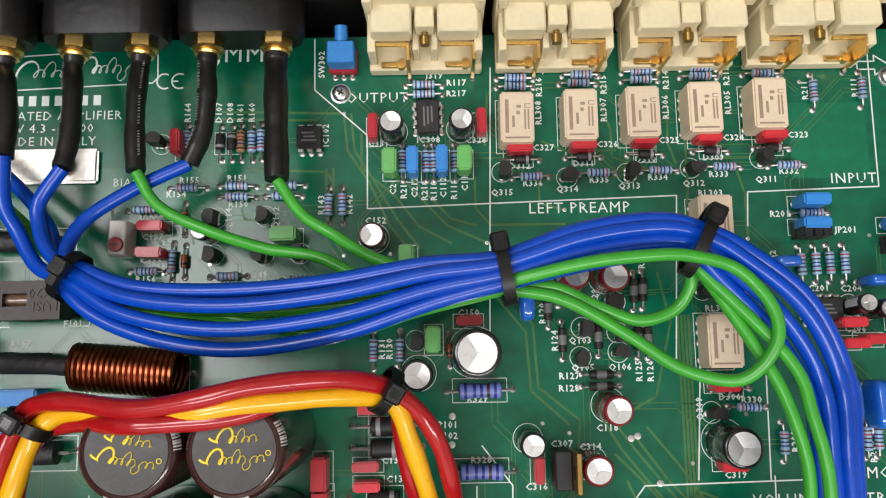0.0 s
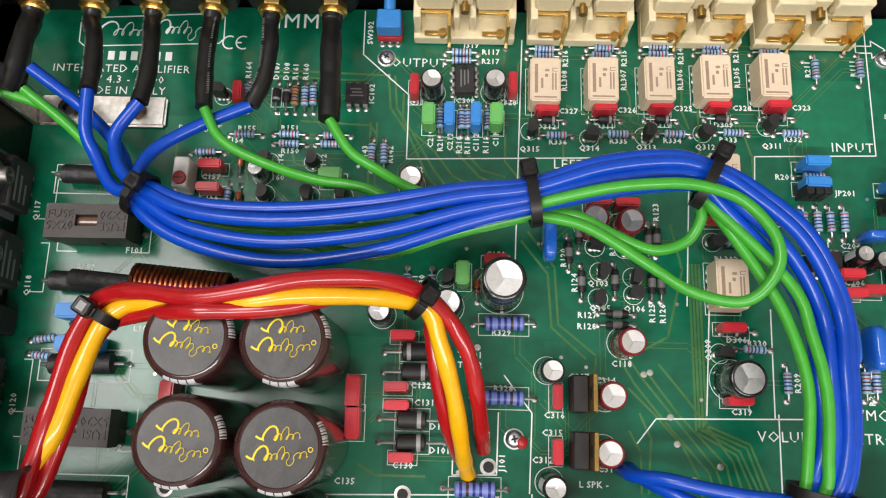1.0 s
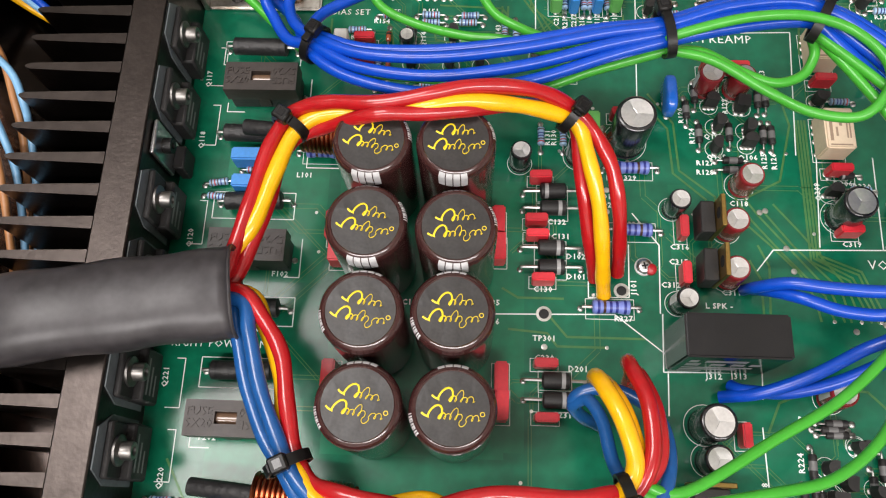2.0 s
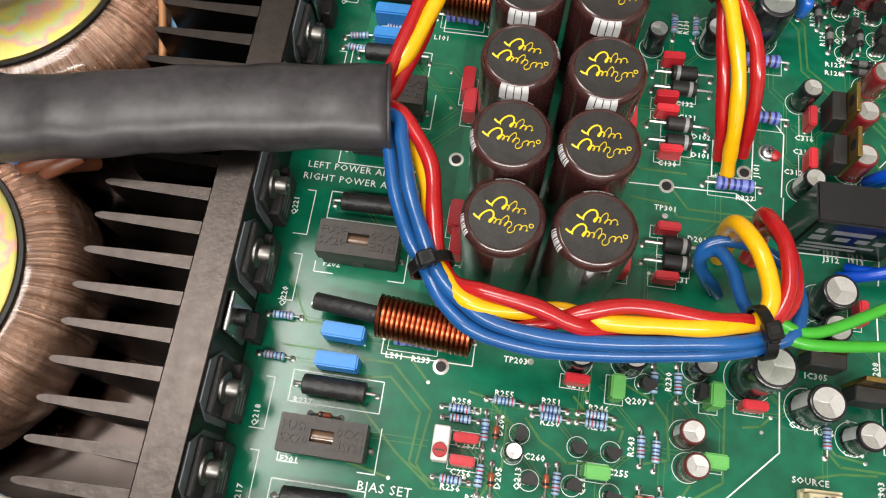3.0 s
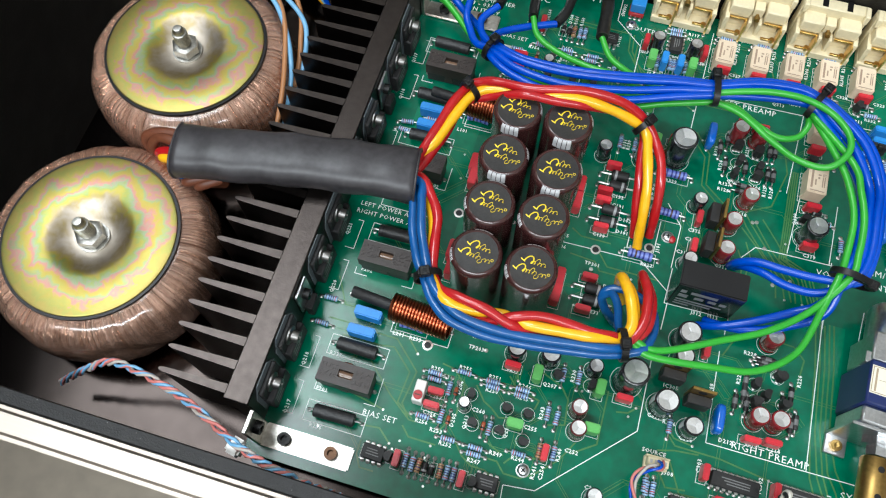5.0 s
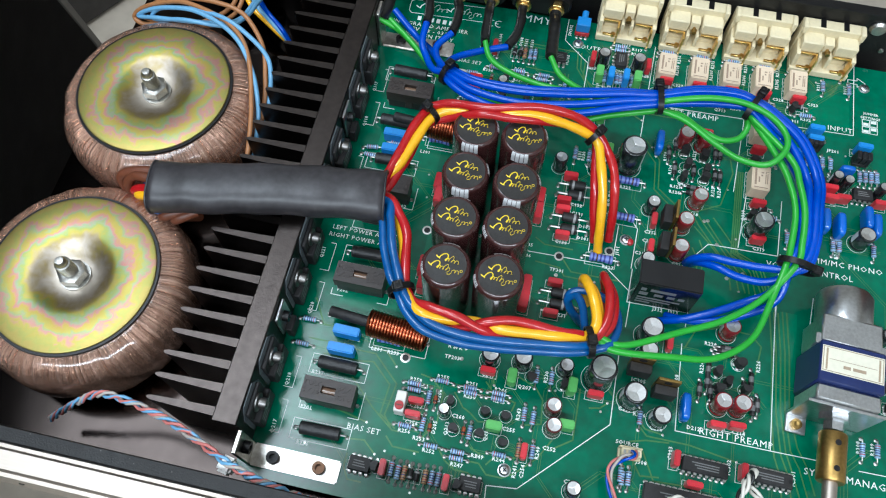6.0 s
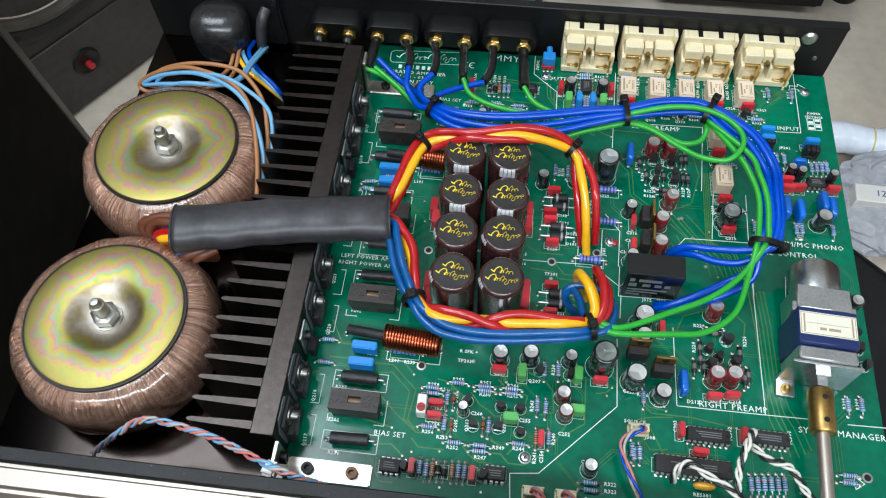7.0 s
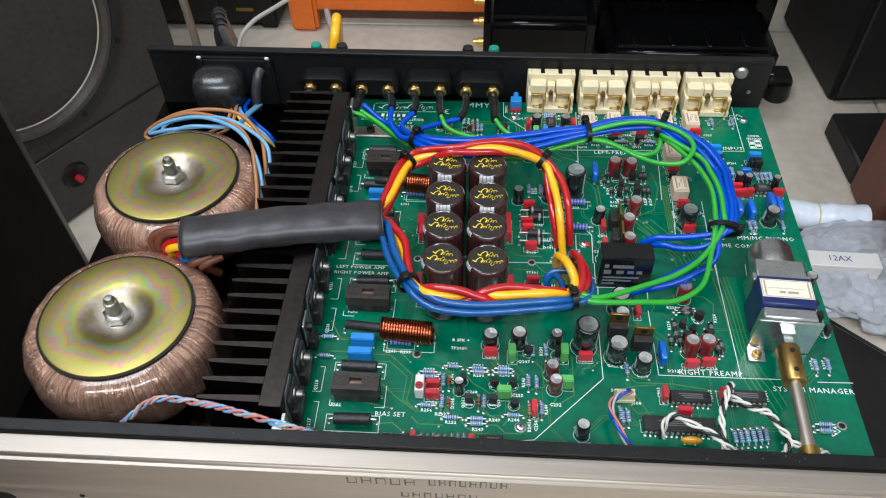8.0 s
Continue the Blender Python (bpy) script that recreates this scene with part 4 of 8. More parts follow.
def to92(name="transistor", label="small black plastic transistor standing on three leads"):
    t = thing(name, label, "transistor")
    bm = bmesh.new()
    ring = [(2.25 * math.cos(radians(a)), 2.25 * math.sin(radians(a))) for a in range(-35, 216, 18)]
    lo = [bm.verts.new((x, y, 2.2)) for x, y in ring]
    hi = [bm.verts.new((x * 0.96, y * 0.96, 7.0)) for x, y in ring]
    for i in range(len(ring)):
        j = (i + 1) % len(ring)
        bm.faces.new((lo[i], lo[j], hi[j], hi[i]))
    bm.faces.new(hi), bm.faces.new(lo)
    part("body", bm, EPOXY, t)
    for k in (-1.27, 0, 1.27):
        part("lead", pin(bmesh.new(), k, 0, 0.25, 2.3), TIN, t)
    return t


def relay():
    t = thing("signal_relay", "beige plastic signal relay with brown printing", "relay", group="signal relays")
    shell = part("case", box(bmesh.new(), -4.6, -7.1, 0.5, 4.6, 7.1, 9.8, 0.5, seg=2), RELAY, t)
    bm = bmesh.new()
    box(bm, -3.3, -4.6, 9.8, -2.3, 4.8, 9.83)
    box(bm, -1.4, -3.0, 9.8, -0.7, 0.2, 9.83)
    box(bm, -0.2, 2.4, 9.8, 1.1, 3.2, 9.83)
    box(bm, -0.2, 0.6, 9.8, 0.7, 1.6, 9.83)
    for k in range(2):
        box(bm, 1.9 + k * 0.9, -3.6, 9.8, 2.4 + k * 0.9, 2.0, 9.83)
    box(bm, 2.0, 2.4, 9.8, 3.6, 2.6, 9.83), box(bm, 2.0, 3.4, 9.8, 3.6, 3.6, 9.83), box(bm, 2.0, 2.6, 9.8, 2.3, 3.4, 9.83)
    box(bm, -3.4, -6.2, 9.8, 3.4, -5.7, 9.83)
    part("printing", bm, RELAY_INK, shell, "brown bars of print")
    bm = bmesh.new()
    for x in (-3.8, 3.8):
        for y in (-5.1, -0.5, 2.5, 5.1):
            pin(bm, x, y, 0.3, 0.6)
    part("pins", bm, TIN, t)
    return t


def dipped(l, h, w, label):
    t = thing("film_capacitor", label, "capacitor")
    bm = bmesh.new()
    r = bmesh.ops.create_uvsphere(bm, u_segments=20, v_segments=12, radius=1)
    for v in r["verts"]:
        x, y, z = v.co
        sq = lambda c: math.copysign(abs(c) ** 0.5, c)
        v.co = Vector((sq(x) * l / 2, sq(y) * w / 2, h / 2 + 0.8 + sq(z) * h / 2))
    part("body", bm, BLUE_DROP, t)
    for s in (-1, 1):
        part("lead", pin(bmesh.new(), s * l * 0.36, 0, 0.3, 2.0), TIN, t)
    return t


def trimmer():
    t = thing("trimmer_potentiometer", "white and red trimmer with a slotted wheel", "trimmer")
    part("body", box(bmesh.new(), -2.3, -4.8, 0.4, 2.3, 4.8, 8.6, 0.4), WHITE_PLASTIC, t)
    wheel = part("wheel", lathe(bmesh.new(), [(0, 8.6), (2.0, 8.6), (2.0, 9.4), (1.8, 9.6), (0, 9.6)], 20, m=Matrix.Translation((0, -2.0, 0))), DARK_RED, t, "dark red wheel")
    part("slot", box(bmesh.new(), -1.4, -2.3, 9.55, 1.4, -1.8, 9.7), BAND_DARK, wheel)
    return t


def jumper():
    t = thing("jumper_block", "black jumper caps on a pin header", "jumper")
    part("base", box(bmesh.new(), -4, -2.4, 0.2, 4, 2.4, 2.6, 0.2), BLACK, t)
    for x in (-2.54, 0.2, 2.7):
        part("cap", box(bmesh.new(), x - 1.2, -2.4, 2.7, x + 1.2, 2.4, 8.2, 0.3), BLACK, t)
    for x in (-2.54, 0, 2.54):
        part("post", box(bmesh.new(), x - 0.3, -1.6, 2, x + 0.3, -1.0, 7.8), GOLD, t)
    return t


def screw(name="board_screw", label="cross-head zinc screw through the board", r=2.5, h=1.8):
    t = thing(name, label, "screw")
    head = part("head", lathe(bmesh.new(), [(r + 0.45, 0.05), (r + 0.45, 0.35), (r, 0.4), (r, 0.9), (r * 0.85, h * 0.8), (r * 0.5, h), (0, h)], 24), STEEL, t)
    bm = bmesh.new()
    box(bm, -r * 0.42, -0.26, h - 0.5, r * 0.42, 0.26, h + 0.06)
    box(bm, -0.26, -r * 0.42, h - 0.5, 0.26, r * 0.42, h + 0.08)
    part("cross_recess", bm, BLACK, head)
    return t


def fuse_holder():
    t = thing("fuse_holder", "black plastic fuse holder with a glass fuse in its window", "fuse holder", group="fuse holders")
    bm = bmesh.new()
    box(bm, -11.5, -4.6, 0.2, 11.5, 4.6, 6.5, 0.4)
    part("base", bm, BLACK, t)
    for side in (-1, 1):
        part("snap_recess", box(bmesh.new(), -5.2, side * 4.62 - 0.05, 1.2, 5.2, side * 4.62 + 0.05, 6.0), NYLON, t)
        part("snap_tongue", box(bmesh.new(), -2.0, side * 4.9 - 0.35, 2.2, 2.0, side * 4.9 + 0.35, 6.8, 0.2), UMBER, t)
    bm = bmesh.new()
    box(bm, -11.9, -5.2, 6.6, -3.2, 5.0, 13.2), box(bm, 3.2, -5.2, 6.6, 11.9, 5.0, 13.2)
    box(bm, -3.2, -5.2, 6.6, 3.2, -1.7, 13.2), box(bm, -3.2, 1.7, 6.6, 3.2, 5.0, 13.2)
    bmesh.ops.remove_doubles(bm, verts=bm.verts, dist=0.001)
    lid = part("cover", bm, UMBER, t)
    for side in (-1, 1):
        for k, word in enumerate(("5X20", "FUSE")):
            data = bpy.data.curves.new("raised_text", "FONT")
            data.body, data.size, data.align_x, data.align_y, data.extrude, data.resolution_u = word, 3.6 * MM, "CENTER", "CENTER", 0.22 * MM, 1
            raised = bpy.data.objects.new("raised_text", data)
            scene.collection.objects.link(raised)
            bpy.context.view_layer.update()
            me = bpy.data.meshes.new_from_object(raised.evaluated_get(bpy.context.evaluated_depsgraph_get()))
            bpy.data.objects.remove(raised)
            me.materials.clear()
            me.materials.append(UMBER)
            letters = new("raised_text", me)
            letters.parent, letters.matrix_basis = lid, place(side * 7.6, -side * (-1.7 + 3.4 * k), 13.25, 0 if side < 0 else 180)
    part("fuse", lathe(bmesh.new(), [(0, -8), (2.2, -8), (2.2, 8), (0, 8)], 14, m=along_x((0, 0, 9.6))), mat("fuse_glass", (0.16, 0.095, 0.06), 0.14, coat=0.5, scale=200), t, "glass fuse with copper glint")
    for s in (-1, 1):
        part("clip", pin(bmesh.new(), s * 12.3, -1, 0.6, 1.2), TIN, t)
    return t


def standing_to220(plate=True):
    """A power regulator standing on its legs, with its metal tab behind."""
    t = thing("voltage_regulator", "black power regulator standing upright with a metal tab", "regulator")
    part("body", box(bmesh.new(), -5, -2.2, 4, 5, 2.2, 13, 0.4), EPOXY, t)
    bm = box(bmesh.new(), -5, 2.2, 4, 5, 3.6, 19, 0.2)
    tab = part("tab", bm, BRASS if plate else SINK, t, "bronze metal tab")
    part("tab_hole", lathe(bmesh.new(), [(0, -0.06), (1.8, -0.06), (1.8, 1.5), (0, 1.5)], 16, m=Matrix.Translation((0, 2.2, 16)) @ Matrix.Rotation(radians(-90), 4, "X")), BLACK, tab)
    for k in (-2.54, 0, 2.54):
        part("leg", box(bmesh.new(), k - 0.5, -0.3, 0, k + 0.5, 0.3, 4.2), TIN, t)
    return t


def coil():
    t = thing("output_inductor", "copper wire coil wound on a black rod resistor", "inductor", group="output inductors")
    part("core", lathe(bmesh.new(), [(0, -9), (2.3, -9), (2.6, -8.6), (2.6, 36), (0, 36)], 18, m=along_x((0, 0, 7.5))), ROD, t)
    bm = bmesh.new()
    pts = []
    for i in range(19 * 14):
        a = i * 2 * math.pi / 14
        pts.append((10.5 + i * 1.46 / 14, 5.8 * math.cos(a), 7.5 + 5.8 * math.sin(a)))
    tube(bm, pts, 0.71, 7)
    part("winding", bm, COPPER, t, "enamelled copper wire")
    for x in (-10.5, 39):
        part("lead", pin(bmesh.new(), x, 0, 0.5, 3), TIN, t)
    return t


def ceramic():
    t = thing("ceramic_resonator", "small ochre dipped resonator", "resonator")
    bm = bmesh.new()
    r = bmesh.ops.create_uvsphere(bm, u_segments=18, v_segments=10, radius=1)
    bmesh.ops.scale(bm, vec=(5.2, 1.9, 2.6), verts=r["verts"])
    bmesh.ops.translate(bm, vec=(0, 0, 3.2), verts=r["verts"])
    part("body", bm, OCHRE, t)
    for s in (-2.5, 0, 2.5):
        part("lead", pin(bmesh.new(), s, 0, 0.25, 1), TIN, t)
    return t


def make(kind):
    if kind == "res":
        return axial("resistor", "small pale blue banded resistor", 6.3, 1.25, 10.4, 1.6, [BLUE_BODY, BAND_DARK, BAND_RED, BAND_NAVY], BANDS)
    if kind == "res2":
        return axial("resistor", "small pale blue resistor with dark bands", 6.3, 1.25, 10.4, 1.6, [BLUE_BODY, BAND_DARK, BAND_RED, BAND_NAVY], BANDS_B)
    if kind == "resb":
        return axial("resistor", "small tan resistor with bands", 6.3, 1.25, 10.4, 1.6, [BEIGE_BODY, BAND_DARK, BAND_RED, BAND_NAVY], BANDS)
    if kind == "resk":
        return axial("resistor", "small black resistor with faint print", 6.6, 1.2, 10.4, 1.6, [EPOXY, GREY_MARK], ((0.3, 0), (0.4, 1), (0.3, 0)), bulge=0.02)
    if kind == "pow":
        return axial("power_resistor", "large violet-blue banded power resistor", 11.5, 2.2, 18, 2.9, [PURPLE_BODY, BAND_NAVY, BAND_DARK, BAND_NAVY], BANDS, bulge=0.14, lead=0.45)
    if kind == "rod":
        return axial("power_resistor", "thick black wirewound resistor lying on the board", 18.6, 2.95, 24, 4.0, [ROD, BLACK], ((0.1, 0), (0.04, 1), (0.72, 0), (0.04, 1), (0.1, 0)), bulge=0.03, lead=0.5)
    if kind == "dio":
        return axial("diode", "small black diode with a silver band", 4.6, 1.3, 10, 1.7, [EPOXY, GREY_BAND], ((0.7, 0), (0.18, 1), (0.12, 0)), "diode", bulge=0)
    if kind == "diob":
        return axial("rectifier_diode", "thick black rectifier diode with a silver band", 8.4, 2.5, 19, 3.4, [EPOXY, GREY_BAND], ((0.68, 0), (0.14, 1), (0.18, 0)), "diode", bulge=0, lead=0.5)
    if kind == "gl":
        return axial("glass_diode", "tiny orange glass diode with a black band", 3.8, 0.95, 9, 1.4, [GLASS_ORANGE, BLACK], ((0.62, 0), (0.2, 1), (0.18, 0)), "diode", bulge=0)
    if kind == "dip8":
        return dip("integrated_circuit", "black eight-pin chip soldered to the board", 8)
    if kind == "dip6":
        return dip("integrated_circuit", "black six-pin chip soldered to the board", 6)
    if kind == "dip14":
        return dip("integrated_circuit", "black sixteen-pin chip soldered to the board", 16)
    if kind == "dip28":
        return dip("integrated_circuit", "long black forty-eight-way logic chip in the board", 28, across=9.5)
    if kind == "to92":
        return to92()
    if kind == "red":
        return film_box("film_capacitor", "small glossy red box capacitor", 7.0, 2.7, 7.0, RED_BOX)
    if kind == "redL":
        return film_box("film_capacitor", "upright red box capacitor beside the tall cans", 9.0, 4.0, 9.0, RED_BOX)
    if kind == "grn":
        return film_box("film_capacitor", "upright green box film capacitor", 7.0, 4.0, 9.0, GREEN_BOX)
    if kind == "blu":
        return film_box("film_capacitor", "upright light blue box capacitor", 7.6, 3.2, 9.0, BLUE_BOX)
    if kind == "bluL":
        return film_box("film_capacitor", "long light blue box capacitor", 12.5, 4.4, 8.2, BLUE_BOX)
    if kind == "drop":
        return dipped(7.5, 9, 3.2, "small shiny blue dipped capacitor")
    if kind == "tall":
        return dipped(13.0, 9.5, 4.2, "long shiny blue dipped capacitor")
    if kind == "e5":
        return can("electrolytic_capacitor", "small black electrolytic capacitor", 2.6, 11, SLEEVE_BLACK, 4)
    if kind == "e6":
        return can("electrolytic_capacitor", "black electrolytic capacitor with a bare top", 3.4, 11.5, SLEEVE_BLACK, 3)
    if kind == "e6r":
        return can("electrolytic_capacitor", "dark brown electrolytic capacitor with a bare top", 3.6, 11, SLEEVE_MAROON, 3)
    if kind == "e8":
        return can("electrolytic_capacitor", "round black electrolytic capacitor with a bare top", 4.2, 12, SLEEVE_BLACK, 3)
    if kind == "e8r":
        return can("electrolytic_capacitor", "dark red electrolytic capacitor with a bare top", 4.0, 12, SLEEVE_RED, 3)
    if kind == "e10":
        return can("electrolytic_capacitor", "wide black electrolytic capacitor with a bare top", 5.2, 15, SLEEVE_BLACK, 3)
    if kind == "e13":
        return can("electrolytic_capacitor", "tall wide black electrolytic capacitor with a bare top", 6.2, 21, SLEEVE_BLACK, 3)
    if kind == "relay":
        return relay()
    if kind == "trim":
        return trimmer()
    if kind == "jump":
        return jumper()
    if kind == "scr":
        return screw()
    if kind == "fuse":
        return fuse_holder()
    if kind == "to220":
        return standing_to220()
    if kind == "yel":
        return ceramic()


MASTERS, NODES, KINDS = {}, [], []
SWAY = random.Random(7)


def at(kind, area, spots):
    """Stands one part of that kind on each spot of an area; kinds that end in _v are turned a quarter."""
    turn = 90 if kind.endswith("_v") else 0
    kind = kind[:-2] if kind.endswith("_v") else kind
    for i, (x, y) in enumerate(spots):
        k = "res2" if kind == "res" and SWAY.random() < 0.45 else kind
        flip = 180 if SWAY.random() < 0.4 and kind not in ("relay", "trim", "fuse", "jump") else 0
        spin = {"to92": SWAY.choice((0, 90, 180, 270)), "scr": SWAY.uniform(0, 90), "relay": 0}.get(kind, turn + flip)
        wob = 1.6 if kind not in ("fuse", "relay") else 0.4
        lean = SWAY.uniform(-4, 4) if kind in ("to92", "e5", "e6", "e6r", "e8r", "red", "grn") else 0
        m = place(x, y, 0, spin + SWAY.uniform(-wob, wob), lean * 0.7, lean * 0.5)
        if k in MASTERS:
            copy_thing(MASTERS[k], m)
        else:
            MASTERS[k] = make(k)
            MASTERS[k].matrix_basis = m
        NODES.append((x, y))
        KINDS.append((kind, x, y, turn))


at('blu', 'input_right', [(119.9, 92.0), (144.7, 92.1)])
at('blu', 'relays', [(120.3, 98.5)])
at('bluL', 'middle', [(-94.9, 48.7), (-93.8, 39.3)])
at('bluL', 'right_amp', [(-91.1, -62.1), (-91.4, -70.8)])
at('blu_v', 'rear_left', [(10.6, 111.1), (18.7, 111.3)])
at('dio', 'relays', [(41.4, 112.3), (58.9, 112.8), (76.4, 113.2), (95.0, 113.9), (112.5, 114.6), (96.5, 47.6)])
at('dio_v', 'rear_left', [(-43.8, 118.7), (-40.6, 118.7)])
at('dio_v', 'right_amp', [(-47.3, -118.4), (-44.4, -118.4)])
at('diob', 'middle', [(2.1, 20.5), (2.1, 14.2), (2.8, 39.6), (2.8, 33.8), (3.2, -20.9), (3.3, -26.6)])
at('dip14', 'right_preamp', [(77.7, -88.0), (105.2, -86.3)])
at('dip28', 'right_preamp', [(70.0, -103.9)])
at('dip6', 'rear_left', [(-18.3, 119.2)])
at('dip8', 'input_right', [(145.3, 65.5)])
at('dip8', 'relays', [(122.2, 68.8)])
at('dip8', 'right_amp', [(-69.9, -119.0), (-21.0, -117.2)])
at('dip8_v', 'rear_left', [(15.0, 124.6)])
at('drop', 'input_right', [(136.0, 76.2)])
at('drop', 'relays', [(111.2, 81.6)])
at('e10', 'relays', [(93.4, 33.5)])
at('e13', 'left_preamp', [(26.7, 58.4)])
at('e13', 'right_amp', [(26.5, -58.3)])
at('e5', 'input_right', [(135.6, 68.4), (152.9, 67.4)])
at('e5', 'relays', [(130.6, 69.5)])
at('e5', 'right_amp', [(-38.6, -88.9)])
at('e6', 'left_preamp', [(40.7, 35.0)])
at('e6', 'middle', [(41.1, 3.9), (-7.7, 50.0)])
at('e6', 'rear_left', [(5.1, 120.9), (24.2, 121.4)])
at('e6', 'right_amp', [(11.3, -57.5), (22.4, -110.6)])
at('e6', 'right_preamp', [(153.5, -11.8)])
at('e6r', 'rear_left', [(-0.5, 90.3)])
at('e6r', 'right_amp', [(8.7, -76.8), (10.1, -85.7)])
at('e8', 'input_right', [(143.7, 38.0)])
at('e8', 'left_preamp', [(11.4, 52.9)])
at('e8', 'right_amp', [(-23.2, -59.8), (-8.3, -58.2), (55.6, -71.2), (47.0, -42.5)])
at('e10', 'right_amp', [(42.6, -64.6), (46.6, -32.6)])
at('red_v', 'right_preamp', [(57.0, -35.0)])
at('pow', 'right_amp', [(-71.0, -61.0), (-72.0, 52.0)])
at('to92', 'rear_left', [(-45.2, 86.4), (-31.4, 86.2), (-21.2, 86.4)])
at('e5', 'rear_left', [(-46.4, 92.4)])
at('gl_v', 'rear_left', [(-53.4, 97.0)])
at('grn_v', 'rear_left', [(9.0, 84.4)])
at('e8r', 'left_preamp', [(62.8, 43.5), (53.5, 78.6), (63.4, 78.4), (57.2, 28.4)])
at('e8r', 'middle', [(56.3, 12.7), (83.4, -23.6)])
at('e8r', 'right_preamp', [(81.8, -59.5), (90.1, -58.6)])
at('fuse', 'middle', [(-92.9, 74.0), (-91.1, 16.2)])
at('fuse', 'right_amp', [(-91.0, -35.8), (-90.3, -92.8)])
at('gl', 'rear_left', [(-38.0, 75.2)])
at('gl', 'right_amp', [(-92.7, -85.9)])
at('gl_v', 'left_preamp', [(19.9, 59.4)])
at('gl_v', 'rear_left', [(-53.0, 85.0)])
at('gl_v', 'right_amp', [(-43.8, -83.6), (-43.6, -96.5), (-28.5, -94.7)])
at('grn', 'rear_left', [(-24.5, 91.3)])
at('grn', 'right_amp', [(-16.0, -90.4), (15.4, -83.2)])
at('grn_v', 'left_preamp', [(15.7, 62.3)])
at('grn_v', 'rear_left', [(4.6, 111.2), (25.0, 111.5)])
at('grn_v', 'right_amp', [(15.3, -65.4), (-11.5, -66.6)])
at('jump', 'input_right', [(144.4, 86.3)])
at('jump', 'relays', [(120.0, 90.7)])
at('pow', 'left_preamp', [(28.0, 48.4), (28.0, 27.2)])
at('pow', 'middle', [(20.2, 2.0)])
at('red', 'input_right', [(128.8, 59.6), (135.0, 60.3), (153.4, 61.1)])
at('red', 'left_preamp', [(25.3, 67.2)])
at('red', 'middle', [(-0.4, 9.9), (-2.3, 24.4), (-2.4, 29.2), (-1.0, 43.9), (0.0, -15.9), (93.3, 48.6), (91.9, 80.9), (64.2, 84.9), (55.8, 85.6)])
at('red', 'rear_left', [(-61.2, 94.4), (-61.3, 87.1)])
at('red', 'relays', [(40.4, 114.7), (58.2, 115.2), (75.5, 116.3), (92.9, 117.0), (111.3, 117.2), (128.6, 65.0), (94.2, 27.9)])
at('red', 'right_amp', [(-52.1, -86.5), (-52.0, -93.2), (-23.0, -66.0), (26.6, -66.4), (0.2, -31.8)])
at('red', 'right_preamp', [(81.1, -68.3), (90.0, -67.3), (73.4, -96.7)])
at('redL_v', 'middle', [(-14.5, 27.8), (-14.2, 19.3), (-13.1, -21.0), (-12.9, -28.9)])
at('redL_v', 'right_amp', [(-66.5, 25.1), (-65.0, 17.5), (-64.0, -21.7), (-62.3, -30.3)])
at('red_v', 'left_preamp', [(43.1, 27.9)])
at('red_v', 'middle', [(43.0, 12.8)])
at('red_v', 'rear_left', [(-0.6, 121.3), (29.7, 122.4), (-54.8, 118.0)])
at('red_v', 'right_amp', [(-59.6, -118.5), (-31.3, -118.8), (-0.6, -98.4)])
at('red_v', 'right_preamp', [(64.7, -87.2), (93.8, -86.6)])
at('relay', 'relays', [(39.5, 122.3), (57.0, 122.9), (74.1, 123.4), (91.2, 124.4), (109.1, 125.3), (92.1, 92.6), (92.5, 60.6)])
at('res', 'middle', [(97.4, 74.2), (-94.2, 45.6)])
at('res', 'rear_left', [(13.9, 134.7), (13.9, 131.9), (-52.8, 105.7), (-38.9, 106.0), (-38.8, 102.9), (-25.2, 105.9), (-25.9, 103.0), (-64.4, 99.6), (-63.3, 82.3), (-40.9, 80.6), (-38.8, 78.0), (-51.9, 76.7), (-21.0, 79.3)])
at('res', 'relays', [(40.1, 136.3), (40.0, 133.8), (59.0, 137.0), (58.1, 134.5), (76.2, 137.8), (76.0, 135.2), (93.2, 138.5), (93.0, 136.0), (111.7, 139.2), (110.9, 136.5), (43.8, 107.4), (62.7, 108.2), (80.2, 108.6), (98.2, 109.4), (116.3, 109.6), (121.7, 95.8), (100.5, 42.8)])
at('res', 'right_amp', [(-110.8, -70.9), (-110.8, -58.6), (-54.9, -78.4), (-54.3, -81.2), (-42.5, -74.5), (-29.5, -74.9), (-28.9, -77.2), (-16.1, -74.7), (-16.2, -77.3), (-54.7, -98.1), (-41.4, -104.4), (-29.2, -104.5), (-29.2, -107.3), (-11.0, -101.7)])
at('res', 'right_preamp', [(141.5, -99.4), (141.0, -102.8), (23.2, -116.2), (23.3, -119.6)])
at('res_v', 'input_right', [(144.6, 77.1), (147.5, 77.4), (150.4, 77.7), (153.2, 78.0), (131.6, 34.0), (134.6, 34.3), (151.2, 35.0)])
at('res_v', 'left_preamp', [(-0.8, 59.7), (6.5, 59.6)])
at('res_v', 'middle', [(109.3, 33.4)])
at('res_v', 'rear_left', [(7.6, 112.3), (14.3, 112.2), (16.4, 112.2), (22.4, 112.1), (-53.2, 119.0), (-34.9, 118.7), (-32.3, 119.0), (-13.1, 100.2), (-9.3, 100.2), (-56.4, 85.0)])
at('res_v', 'relays', [(125.1, 131.1), (139.0, 131.7), (117.7, 81.3), (121.8, 81.5), (125.6, 81.6), (129.8, 81.6), (133.4, 40.2)])
